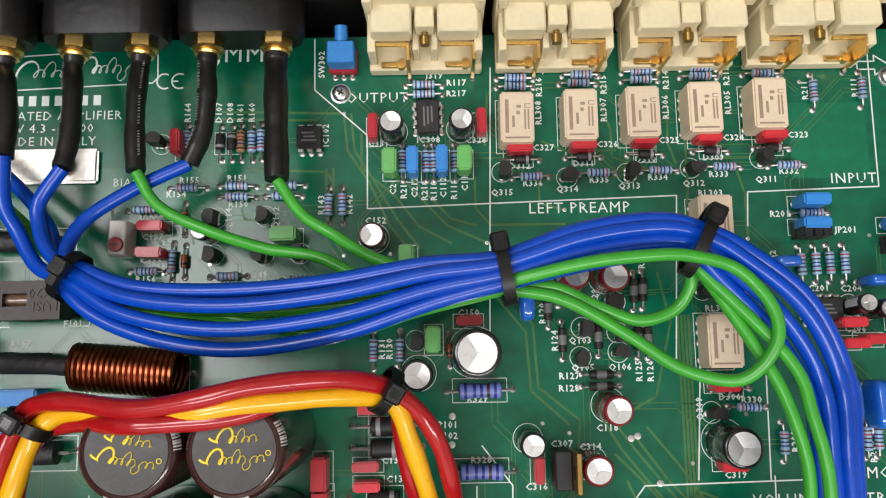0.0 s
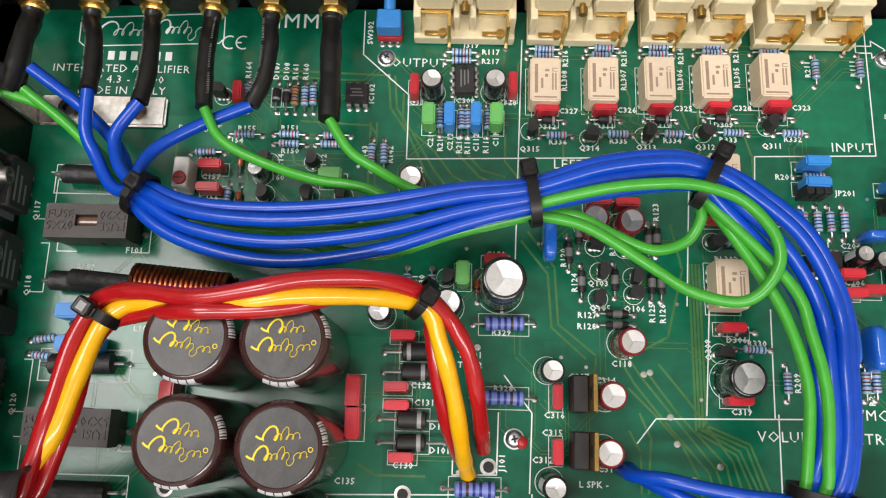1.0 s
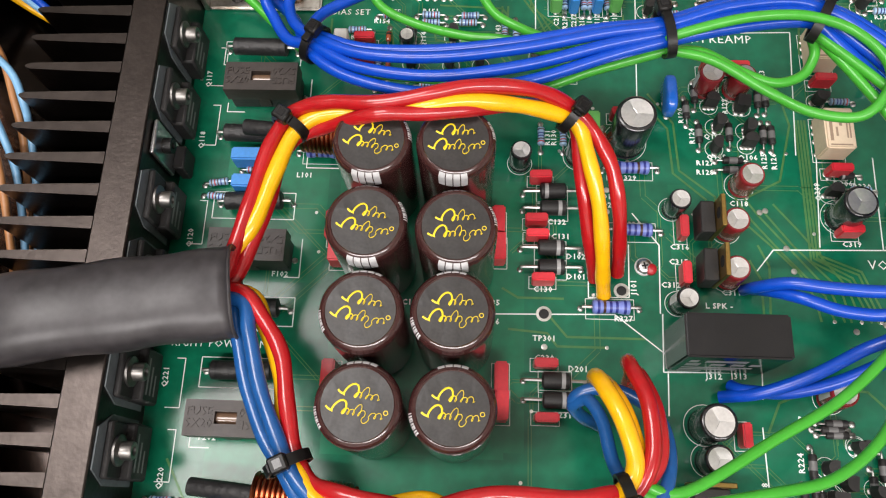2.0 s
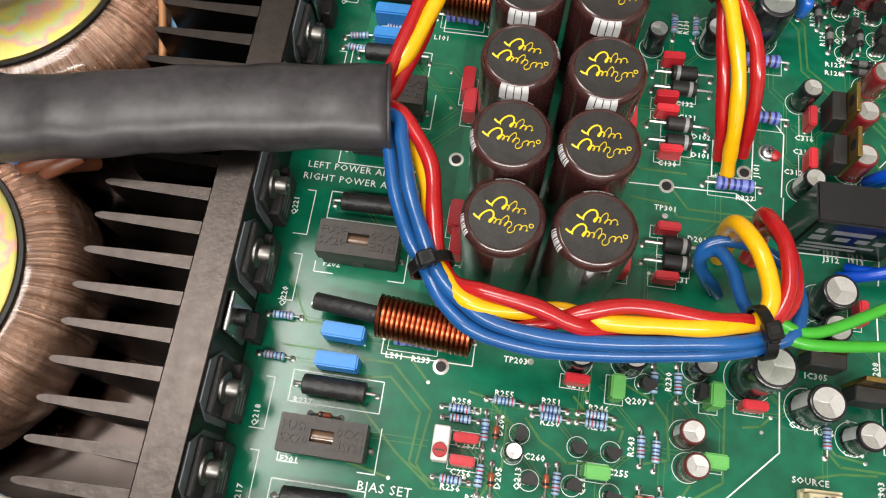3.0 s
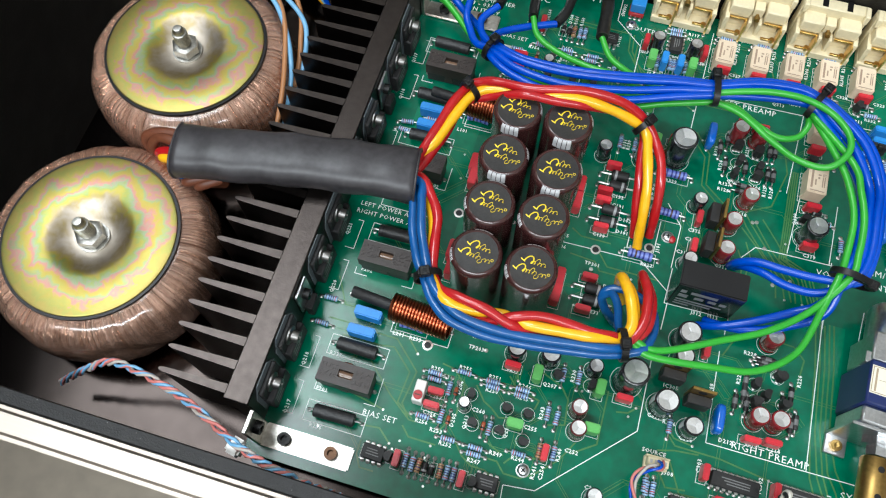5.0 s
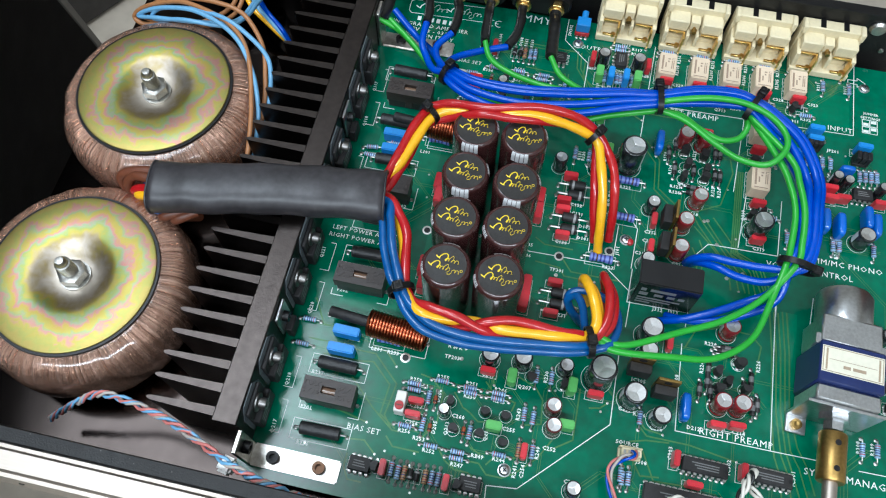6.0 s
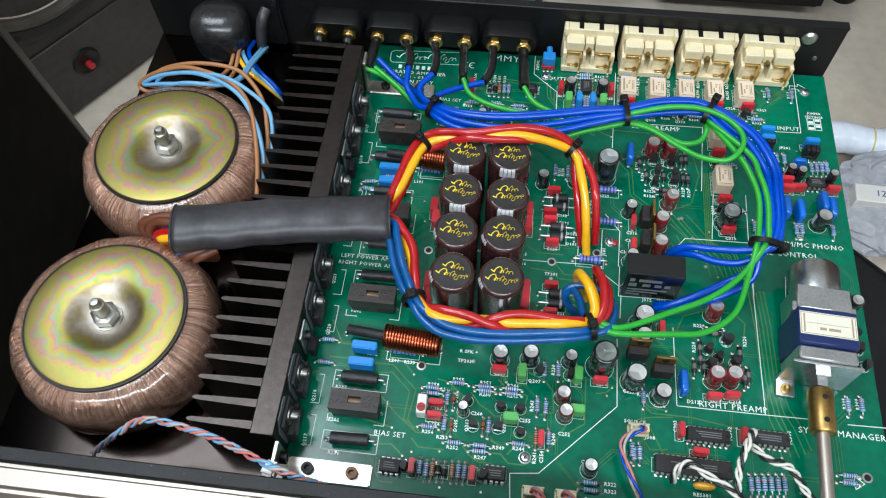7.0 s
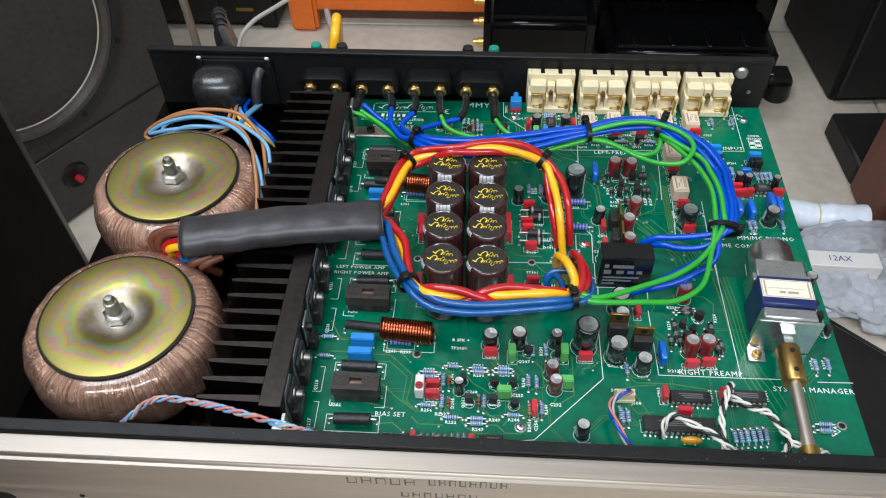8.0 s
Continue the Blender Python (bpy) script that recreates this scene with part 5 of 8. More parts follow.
at('res_v', 'right_amp', [(-56.1, -117.9), (-52.9, -118.7), (-37.9, -117.8), (-35.0, -117.8), (-47.0, -83.3), (-3.2, -81.6), (1.0, -82.4), (-47.0, -95.9), (-25.7, -94.9), (3.1, -97.3), (-0.7, -63.1), (6.2, -62.4), (47.9, -71.9), (42.3, -98.6)])
at('res_v', 'right_preamp', [(96.3, -108.4), (99.4, -108.1), (102.4, -107.7), (105.5, -107.4), (108.6, -107.0), (111.6, -106.7), (145.4, -65.0), (151.9, -64.3)])
at('resb_v', 'rear_left', [(-38.0, 118.8)])
at('resb_v', 'right_amp', [(-50.1, -118.3), (-40.8, -118.0), (-2.9, -97.8)])
at('resk', 'left_preamp', [(61.0, 52.2), (60.9, 49.0)])
at('resk', 'right_preamp', [(84.1, -30.7), (83.9, -33.9)])
at('resk_v', 'left_preamp', [(50.8, 61.6), (71.5, 61.6), (74.2, 61.5), (70.9, 74.7), (73.4, 75.1)])
at('resk_v', 'right_preamp', [(76.2, -48.7), (77.9, -53.0), (92.7, -48.3), (95.8, -43.4), (97.1, -56.8)])
at('rod', 'middle', [(-96.9, 90.6), (-96.2, 57.7), (-93.0, 33.8), (-90.6, -1.3), (-90.7, -20.7)])
at('rod', 'right_amp', [(-91.0, -78.2), (-90.7, -109.0)])
at('scr', 'middle', [(31.2, 15.9), (147.6, 135.5)])
at('scr', 'rear_left', [(-9.9, 132.8)])
at('scr', 'right_amp', [(-7.5, -107.5)])
at('tall_v', 'input_right', [(125.5, 44.5), (132.8, 43.4), (146.1, 50.0), (150.1, 46.4)])
at('tall_v', 'middle', [(40.8, 73.1)])
at('tall_v', 'right_preamp', [(66.2, -64.1)])
at('to220', 'right_amp', [(43.8, -52.3)])
at('to220', 'right_preamp', [(55.7, -60.3)])
at('to220_v', 'left_preamp', [(48.3, 28.5)])
at('to220_v', 'middle', [(48.3, 13.4)])
at('to92', 'left_preamp', [(56.4, 64.5), (66.2, 63.1), (55.8, 56.5), (66.3, 57.8), (65.9, 71.5), (10.8, 61.7)])
at('to92', 'middle', [(90.3, 74.4)])
at('to92', 'rear_left', [(-60.8, 118.3), (-44.6, 96.8), (-31.1, 97.1)])
at('to92', 'relays', [(35.7, 108.7), (54.0, 106.8), (71.0, 107.8), (89.1, 109.0), (109.0, 111.5), (90.8, 41.1)])
at('to92', 'right_amp', [(-62.7, -118.6), (-27.1, -118.6), (-37.1, -83.2), (-20.6, -84.5), (-11.2, -84.5), (-33.2, -95.5), (-21.3, -95.2), (-10.6, -96.0), (-3.0, -63.9), (11.7, -64.6)])
at('to92', 'right_preamp', [(80.3, -43.4), (81.3, -50.8), (89.8, -37.7), (85.1, -47.4), (152.9, -27.7), (154.5, -35.2), (155.9, -44.1)])
at('resk_v', 'right_preamp', [(76.2, -42.7), (73.0, -53.1), (99.1, -54.9)])
at('to92', 'right_preamp', [(89.5, -37.1), (81.7, -52.6), (93.3, -49.1)])
at('resk', 'right_preamp', [(82.7, -32.5)])
at('resk_v', 'left_preamp', [(50.2, 76.2), (47.1, 70.3), (60.6, 62.3)])
at('to92', 'left_preamp', [(55.1, 72.1), (63.9, 71.7)])
at('res_v', 'right_preamp', [(43.2, -99.9), (45.9, -99.5)])
at('trim', 'rear_left', [(-69.0, 90.8)])
at('trim', 'right_amp', [(-58.6, -89.2)])
at('yel', 'right_preamp', [(74.5, -112.2)])

copy_thing(MASTERS["res"], place(-106, 41, 0, 8)), copy_thing(MASTERS["res"], place(-106, 36, 0, -6))

for x, y in ((-83.5, 57.5), (-86.5, -55.2)):
    c = coil()
    c.matrix_basis = place(x - 5.5, y, 0, -5)

# ---- big black speaker relay ----
sp = thing("speaker_relay", "large black box relay with pale printing on its side", "relay", place(50.5, -10.5, 0))
shell = part("case", box(bmesh.new(), -14.4, -6.2, 0.3, 14.4, 6.2, 25, 0.6, seg=2), GLOSS, sp)
bm = bmesh.new()
for k, (x0, x1, z0, z1) in enumerate(((-12, -9.5, 17, 20), (-7.5, 4, 17, 19.6), (-12, -8, 12, 15.4), (-5, -1, 12.4, 15), (1, 4.5, 12.4, 15), (6, 9, 12.4, 15), (-12, 8, 8.4, 9.8), (-12, 4, 5.8, 7.2), (-12, -5, 3.2, 4.6))):
    box(bm, x0, -6.24, z0, x1, -6.2, z1)
part("printing", bm, FADED, shell, "pale grey bars of print")

# ---- rear panel sockets ----


def input_block(x):
    """A moulded twin socket block, seen from the solder side."""
    t = thing("input_socket_block", "cream plastic input socket block with gilt contacts", "socket", place(x, 146, 0), group="input socket blocks")
    bm = bmesh.new()
    box(bm, -16.3, 4, 0.3, 16.3, 10.6, 24.5, 0.5)
    box(bm, -15.8, -8, 0.3, 15.8, 4, 4.5, 0.4)
    box(bm, -14.4, -3.4, 13.4, -3.4, 5, 20.6, 0.6), box(bm, 3.4, -3.4, 13.4, 14.4, 5, 20.6, 0.6)
    box(bm, -16.1, 2.4, 20, -13.6, 9, 25.6, 0.4), box(bm, 13.6, 2.4, 20, 16.1, 9, 25.6, 0.4)
    box(bm, -15.6, -6.5, 4, -13.4, 4.4, 14.6, 0.3), box(bm, 13.4, -6.5, 4, 15.6, 4.4, 14.6, 0.3)
    box(bm, -3.4, -5.5, 4, -1.6, 4.4, 13, 0.3), box(bm, 1.6, -5.5, 4, 3.4, 4.4, 13, 0.3)
    box(bm, -12.8, -1, 4, -4.2, 4.4, 13.2, 0.4), box(bm, 4.2, -1, 4, 12.8, 4.4, 13.2, 0.4)
    box(bm, -2.6, -1.5, 13, 2.6, 5, 19, 0.4)
    moulding = part("moulding", bm, CREAM, t)
    for x0 in (-7.4, 4.6):
        part("latch_gap", box(bmesh.new(), x0, 4.8, 22.9, x0 + 2.8, 10.8, 24.7), NYLON, moulding)
    part("locating_pin", lathe(bmesh.new(), [(0, -5.2), (1.3, -5.2), (1.5, -3), (0.9, -2.6), (0.9, -1)], 14, m=Matrix.Translation((0, 0, 15)) @ Matrix.Rotation(radians(-90), 4, "X")), BRASS, t)
    for s in (-1, 1):
        bm = bmesh.new()
        box(bm, s * 9 - 4.8, -4.6, 12.6, s * 9 + 4.8, -3.6, 13.6, 0.1)
        box(bm, s * 9 + 3.8, -8.6, 0.5, s * 9 + 4.8, -3.7, 13.4, 0.1, m=None)
        part("contact", bm, GOLD, t, "gilt contact spring")
        bm = bmesh.new()
        box(bm, s * 9 - 3.4, -7.6, 4.7, s * 9 + 2.4, -6.2, 5.8, 0.2)
        lathe(bm, [(0, 4.4), (1.3, 4.4), (1.3, 6.4), (0, 6.4)], 12, m=Matrix.Translation((s * 9 + 2.2, -6.9, 0)))
        part("solder_tag", bm, GOLD, t)
        part("pin", pin(bmesh.new(), s * 9 + 4.3, -9, 0.6, 1.2), TIN, t)
    return t


for k in range(4):
    input_block(14.6 + 35.6 * k)


def speaker_post(x, end, bend, r):
    """A binding post's rear: gilt stud and nut, and the shrunk sleeve that leads the wire down."""
    t = thing("speaker_terminal", "gilt speaker terminal nut with a black shrunk sleeve", "terminal", place(x, 143.4, 14.2), group="speaker terminals")
    back = Matrix.Rotation(radians(90), 4, "X")
    thread = [(0, -7), (2.4, -7)]
    for k in range(6):
        thread += [(2.6, 0.4 + 0.9 * k), (2.15, 0.85 + 0.9 * k)]
    part("stud", lathe(bmesh.new(), thread + [(1.8, 6.2), (0, 6.2)], 16, m=back), GOLD, t)
    part("washer", lathe(bmesh.new(), [(2.6, -1.4), (5.0, -1.4), (5.0, -0.7), (2.6, -0.6)], 28, m=back), GOLD, t)
    part("nut", lathe(bmesh.new(), [(2.6, -0.6), (3.7, -0.6), (4.3, -0.1), (4.3, 1.9), (3.7, 2.5), (2.6, 2.5)], 6, m=back @ Matrix.Rotation(radians(x * 7 % 60), 4, "Z")), GOLD, t, "hexagonal gilt nut")
    part("star_washer", lathe(bmesh.new(), [(2.4, 2.5), (4.5, 2.6), (3.9, 3.1), (2.4, 3.2)], 11, m=back), GOLD, t)
    part("lug", lathe(bmesh.new(), [(2.4, 3.2), (3.5, 3.3), (3.7, 3.7), (3.4, 4.3), (2.2, 4.4)], 24, m=back), GOLD, t)
    if end:
        d = Vector(end) - Vector((x, 143.4, 14.2))
        pts = smooth_path([(0, -3.8, 0.2), (0, -8, 0.6), d * 0.45 + Vector((bend, 0, 1.0)), d * 0.75 + Vector((bend * 1.1, 0, 0.6)), d], 7)
        rr = [r * (1.02 + 0.045 * math.sin(i * 0.6 + x) + 0.02 * math.sin(i * 1.9)) for i in range(len(pts))]
        skin = part("sleeve", tube(bmesh.new(), pts, rr, 16), TUBING, t, "wrinkled black heat-shrink sleeve")
        if r < 3:
            bm = bmesh.new()
            for k in range(6, len(pts) - 3):
                if k % 6 == 2:
                    continue
                q, d = Vector(pts[k]), (Vector(pts[k + 1]) - Vector(pts[k - 1])).normalized()
                side = d.cross(Vector((0, 0, 1))).normalized()
                up = side.cross(d)
                q = q + (up * 0.8 + side * 0.6 * (1 if bend > 0 else -1)).normalized() * (rr[k] + 0.03)
                for w in (-0.42, 0.36):
                    a = q + d * w
                    bm.faces.new([bm.verts.new(v) for v in (a - side * 0.5, a + side * 0.5, a + side * 0.5 + d * 0.16, a - side * 0.5 + d * 0.16)])
            part("sleeve_print", bm, GREY_BAND, skin, "pale worn print")
    return t


TUBING = mat("shiny_black_tubing", (0.009, 0.009, 0.009), 0.34, vary=0.3, scale=60, bump=0.5, bump_scale=160)
XS = (-153, -135, -117, -98.5, -80, -62, -44, -25.5)
ENDS = (None, None, ROUTES["green_a"][0], ROUTES["blue_b"][0], ROUTES["blue_c"][0], ROUTES["green_d"][0], ROUTES["blue_e"][0], ROUTES["green_f"][0])
for k, x in enumerate(XS):
    speaker_post(x, ENDS[k] or (x + 0.5, 128, 4), (0, 0, 1, 1.0, 1.2, -0.4, 2.2, 0)[k], 3.1 if k in (2, 7) else 2.5)
for k in range(4):
    f = thing("terminal_flange", "black oval plastic flange behind two terminals", "flange", place((XS[2 * k] + XS[2 * k + 1]) / 2, 144.6, 15.0), group="terminal flanges")
    bm = bmesh.new()
    ring = [(10.2 * (1 if math.cos(a) > 0 else -1) + 6.8 * math.cos(a), 6.8 * math.sin(a)) for a in [radians(v + 0.1) for v in range(0, 360, 12)]]
    a0 = [bm.verts.new((x * 0.96, -1.6, z * 0.94)) for x, z in ring]
    a1 = [bm.verts.new((x, 0, z)) for x, z in ring]
    a2 = [bm.verts.new((x, 12.6, z)) for x, z in ring]
    for p, q in ((a0, a1), (a1, a2)):
        for i in range(len(ring)):
            j = (i + 1) % len(ring)
            bm.faces.new((p[i], p[j], q[j], q[i]))
    bm.faces.new(a0), bm.faces.new(a2)
    part("flange_plate", bm, FLANGE, f)

slide = thing("slide_switch", "blue slide switch on a red base", "switch", place(-9, 141.5, 0))
part("base", box(bmesh.new(), -4, -3.2, 0.3, 4, 3.6, 3, 0.3), DARK_RED, slide)
part("body", box(bmesh.new(), -3.8, -2.6, 3, 3.8, 3.8, 9, 0.4), BLUE_BOX, slide)
part("toggle", lathe(bmesh.new(), [(0, 0), (1.9, 0), (1.8, 5), (0, 5.4)], 14, m=Matrix.Translation((0, 3.6, 6.5)) @ Matrix.Rotation(radians(-80), 4, "X")), BLUE_BOX, slide)
for x in (-2.5, 0, 2.5):
    part("pin", pin(bmesh.new(), x, -3.8, 0.4, 1.4), TIN, slide)

# mains inlet with its rubber boot
inlet = thing("mains_inlet", "black mains inlet with a shiny rubber boot", "mains inlet", place(-207, 157, 6))
part("flange", box(bmesh.new(), -26, -5, -16, 26, 0, 24, 1.5, seg=2), BLACK, inlet)
bm = bmesh.new()
r = bmesh.ops.create_uvsphere(bm, u_segments=32, v_segments=20, radius=1)
for v in r["verts"]:
    x, y, z = v.co
    v.co = Vector((-9.5 + 17.5 * math.copysign(abs(x) ** 0.62, x) * (1 + 0.18 * z), -18 + 18 * y, 6 + 18 * math.copysign(abs(z) ** 0.7, z)))
part("boot", bm, mat("glossy_boot_rubber", (0.018, 0.0175, 0.018), 0.24, vary=0.4, scale=40, bump=0.2, bump_scale=160), inlet, "dusty black rubber boot")
for s in (-1, 1):
    part("clip", box(bmesh.new(), s * 24 - 2, -7, 18, s * 24 + 2, -4.5, 25, 0.4), BLACK, inlet)
    part("clip_tip", box(bmesh.new(), s * 24 - 1.4, -6.6, 24.9, s * 24 + 1.4, -5, 26.4, 0.3), WHITE_PLASTIC, inlet)
part("switch_sleeve", tube(bmesh.new(), smooth_path([(19, -8, 18), (17, -14, 14), (15, -17, 4), (14, -19, -8)], 5), 3.4, 12), SHRINK, inlet)

# thin mains wires: out of the switch sleeve, round behind the transformer and back over it
brown = "thin brown mains wire looping over the transformer"
sky = "thin sky-blue mains wire looping over the transformer"
wire([(-206, 128, 10), (-208, 112, 6), (-220, 96, 8), (-238, 88, 12), (-248.6, 85.4, 12), (-253.9, 87.6, 14), (-248.3, 89, 20), (-235.9, 88.1, 28), (-220.5, 88, 33), (-205.4, 84.1, 35), (-190.5, 78.3, 35), (-179.5, 69.3, 34), (-172.3, 57.2, 32), (-168.5, 44.7, 27), (-165, 28, 20), (-163, 0, 6), (-165, -22, -9)], 1.25, WIRE_BROWN, "mains_wire", thing_label=brown)
wire([(-203, 128, 10), (-205, 110, 4), (-216, 92, 10), (-236, 86, 16), (-247.8, 87.3, 17), (-236.3, 90, 27), (-218.5, 91, 33), (-200.2, 89.9, 35), (-186.3, 87, 34), (-176, 78.7, 31), (-169.4, 69.3, 28), (-166, 58.3, 24), (-164, 44.2, 16), (-163, 14, 4), (-167, -18, -9)], 1.25, WIRE_BROWN, "mains_wire", thing_label=brown)
wire([(-192.5, 139, 1), (-192.2, 113.3, 13), (-192.3, 94.7, 20), (-196.7, 84.7, 26), (-210.5, 79, 30), (-233.7, 82, 24), (-249.6, 86.2, 17), (-242.6, 86.3, 23), (-229.4, 84.7, 30), (-211.8, 82.3, 35), (-195, 76.6, 36), (-181.5, 68.2, 35), (-171.5, 56.1, 31), (-165.8, 44.6, 25), (-163.5, 32.4, 16), (-161, 4, 5), (-163, -20, -9)], 1.2, WIRE_SKY, "mains_wire", thing_label=sky)
wire([(-190, 139, 1), (-190.1, 113.5, 13), (-189.2, 94, 22), (-195.3, 81.3, 28), (-216.9, 79, 30), (-238.8, 84, 20), (-233.7, 86, 27), (-212, 84.6, 33), (-191.9, 79.6, 36), (-176.3, 72.6, 33), (-166.4, 65.7, 29), (-162.7, 57.8, 25), (-162, 46.4, 16), (-161, 18, 4), (-166, -14, -9)], 1.2, WIRE_SKY, "mains_wire", thing_label=sky)
for k, m in enumerate((WIRE_YELLOW, WIRE_SKY, WIRE_BLUE)):
    wire([(-208 + 5 * k, 140, 4), (-206 + 4 * k, 128, 6), (-197 + 4 * k, 116, 4), (-184 + 3 * k, 108, 0), (-172, 104, -9)], 1.4, m, "mains_wire", thing_label="mains wire leaving the inlet boot")
# transformer leads going into the sleeve
into = "transformer lead bent down out of the black sleeve"
for m, r, pts in (
    (WIRE_UMBER, 2.5, [(-184, -16, 36), (-196, -15, 36), (-206, -16, 34), (-212, -17.5, 30), (-211.5, -19, 23), (-207, -19, 12), (-204, -18, 2)]),
    (WIRE_UMBER, 2.4, [(-184, -19, 36), (-195, -19, 37), (-204, -18, 34), (-208, -20.5, 28), (-206, -20, 18), (-203, -17, 4)]),
    (WIRE_RED, 2.3, [(-184, -24, 36), (-194, -23.5, 35), (-201, -23.5, 32), (-204, -22.5, 26), (-203, -19, 14), (-200, -17, 2)]),
    (WIRE_YELLOW, 2.3, [(-184, -27, 34), (-193, -26.5, 34), (-198.5, -26, 32), (-201, -23.5, 27), (-200, -19, 14), (-197, -17, 2)]),
    (WIRE_STEEL, 2.3, [(-184, -13, 34), (-193, -12.5, 34), (-199, -14, 32), (-201, -15.5, 25), (-200, -17, 8)]),
    (WIRE_RED, 2.1, [(-184, -28, 31), (-191, -28, 30), (-195, -26.5, 27), (-196, -22, 14), (-194, -18, 2)]),
    (WIRE_STEEL, 2.2, [(-182, -30, 30), (-188, -30.5, 29), (-192, -29, 27), (-193, -22, 12), (-190, -18, 2)]),
    (WIRE_UMBER, 2.4, [(-176, -28, 29), (-182, -31.5, 29), (-186, -32.5, 27.5), (-187.5, -27, 22), (-186, -19, 6)]),
    (WIRE_UMBER, 2.4, [(-171, -27, 28), (-177, -31.5, 28), (-181, -32, 25), (-182, -26, 16), (-180, -19, 4)]),
):
    wire(pts, r, m, "transformer_lead", thing_label=into)

# ---- power transistors clamped to the heat sink ----


def power_transistor(y, side):
    t = thing("power_transistor", "black power transistor screwed flat to the heat sink", "transistor", place(-120, y, 0), group="power transistors")
    bm = bmesh.new()
    outline = [(-9.4, 3.5), (9.4, 3.5), (9.4, 21), (5.5, 28.6), (-5.5, 28.6), (-9.4, 21)]
    near, far = [bm.verts.new((0.45, a, b)) for a, b in outline], [bm.verts.new((0.05, a, b)) for a, b in outline]
    bm.faces.new(near), bm.faces.new(far)
    for i in range(6):
        bm.faces.new((near[i], near[(i + 1) % 6], far[(i + 1) % 6], far[i]))
    part("insulator", bm, GREY_PAD, t, "grey insulating pad")
    bm = box(bmesh.new(), 0.5, -7.8, 4, 5.2, 7.8, 15.5, 0.7)
    box(bm, 0.5, -7.7, 15.3, 2.6, 7.7, 24.5, 0.6)
    part("package", bm, EPOXY, t)
    bm = bmesh.new()
    for k in range(3):
        box(bm, 5.2, -5.5, 12.6 - 2.6 * k, 5.23, 5.0 - 2.2 * k, 13.6 - 2.6 * k)
    part("marking", bm, GREY_MARK, t, "faint grey print")
    part("clamp_washer", lathe(bmesh.new(), [(0, 2.6), (4.3, 2.6), (4.3, 3.3), (3.0, 3.8), (0, 3.8)], 24, m=along_x((0, 0, 19.4))), DARK_STEEL, t)
    part("screw_head", lathe(bmesh.new(), [(0, 3.8), (2.6, 3.8), (2.6, 6.6), (2.3, 7.0), (1.3, 7.0), (1.2, 5.8), (0, 5.8)], 20, m=along_x((0, 0, 19.4))), DARK_STEEL, t)
    for k in (-5, 0, 5):
        part("leg", box(bmesh.new(), 2.2, k - 0.6, 0, 3.0, k + 0.6, 4.4), TIN, t)
    return t


GREY_PAD = mat("grey_thermal_pad", (0.13, 0.15, 0.16), 0.6, vary=0.12, scale=60)
for y in (85, 62.5, 27.5, 5.5, -24.5, -46, -84.5, -105.5):
    power_transistor(y, 1)
for y in (45.5, -65):
    t = thing("driver_transistor", "small transistor under a bright clamp on the heat sink", "transistor", place(-120, y, 0), group="driver transistors")
    part("clamp", box(bmesh.new(), 0.2, -5.6, 8, 1.6, 5.6, 26, 0.4), STEEL, t)
    part("package", box(bmesh.new(), 1.6, -4, 2, 5.2, 4, 11, 0.5), EPOXY, t)
    part("screw_head", lathe(bmesh.new(), [(0, 1.6), (2.5, 1.6), (2.5, 4.4), (1.1, 4.4), (1.0, 3.4), (0, 3.4)], 18, m=along_x((0, 0, 19))), BLACK_STEEL, t)

# mounting brackets at both ends of the heat sink
for y, s in ((-124.5, 1), (112.5, -1)):
    t = thing("angle_bracket", "bright zinc angle bracket with two hex screws", "bracket", place(-98, y, 0), group="angle brackets")
    bm = box(bmesh.new(), -20, -5, 0.1, 20, 5, 1.9, 0.7, seg=2)
    box(bm, -21.8, -5, 0.1, -19.8, 5, 26, 0.4)
    part("plate", bm, WORN_ZINC, t)
    for x in (-10, 11):
        part("hex_screw", lathe(bmesh.new(), [(0, 1.9), (2.8, 1.9), (2.8, 4.2), (1.4, 4.2), (1.3, 2.6), (0, 2.6)], 20, m=Matrix.Translation((x, 0, 0))), RUST if x > 0 else BLACK_STEEL, t)
    part("side_screw", lathe(bmesh.new(), [(0, 0), (2.8, 0), (2.8, 3), (1.4, 3), (1.3, 1.4), (0, 1.4)], 20, m=along_x((-19.8, 0, 17))), BLACK_STEEL, t)

# ---- motor potentiometer with its long shaft ----
pot = thing("motor_potentiometer", "motorised volume potentiometer with navy body and steel gearbox", "potentiometer", place(129.3, -28.6, 0, -3))
part("bracket", box(bmesh.new(), -16, -28, 0.3, 16, -26.5, 26, 0.3), STEEL, pot)
part("foot", box(bmesh.new(), -16, -36, 0.2, -7, -26.5, 1.8, 0.3), STEEL, pot)
part("foot_screw", lathe(bmesh.new(), [(0, 1.8), (2.4, 1.8), (2.4, 3.4), (1.2, 3.5), (0, 2.6)], 16, m=Matrix.Translation((-11.5, -32, 0))), BRASS, pot)
part("gearbox", box(bmesh.new(), -13.5, -26.4, 2, 13.5, -19, 27, 1.0), STEEL, pot)
navy = part("body", box(bmesh.new(), -13.8, -19, 1.5, 13.8, 0, 29, 0.8), NAVY, pot)
part("paper_label", box(bmesh.new(), -13, -14.5, 29, 13, -2.6, 29.12), PAPER, navy)
bm = bmesh.new()
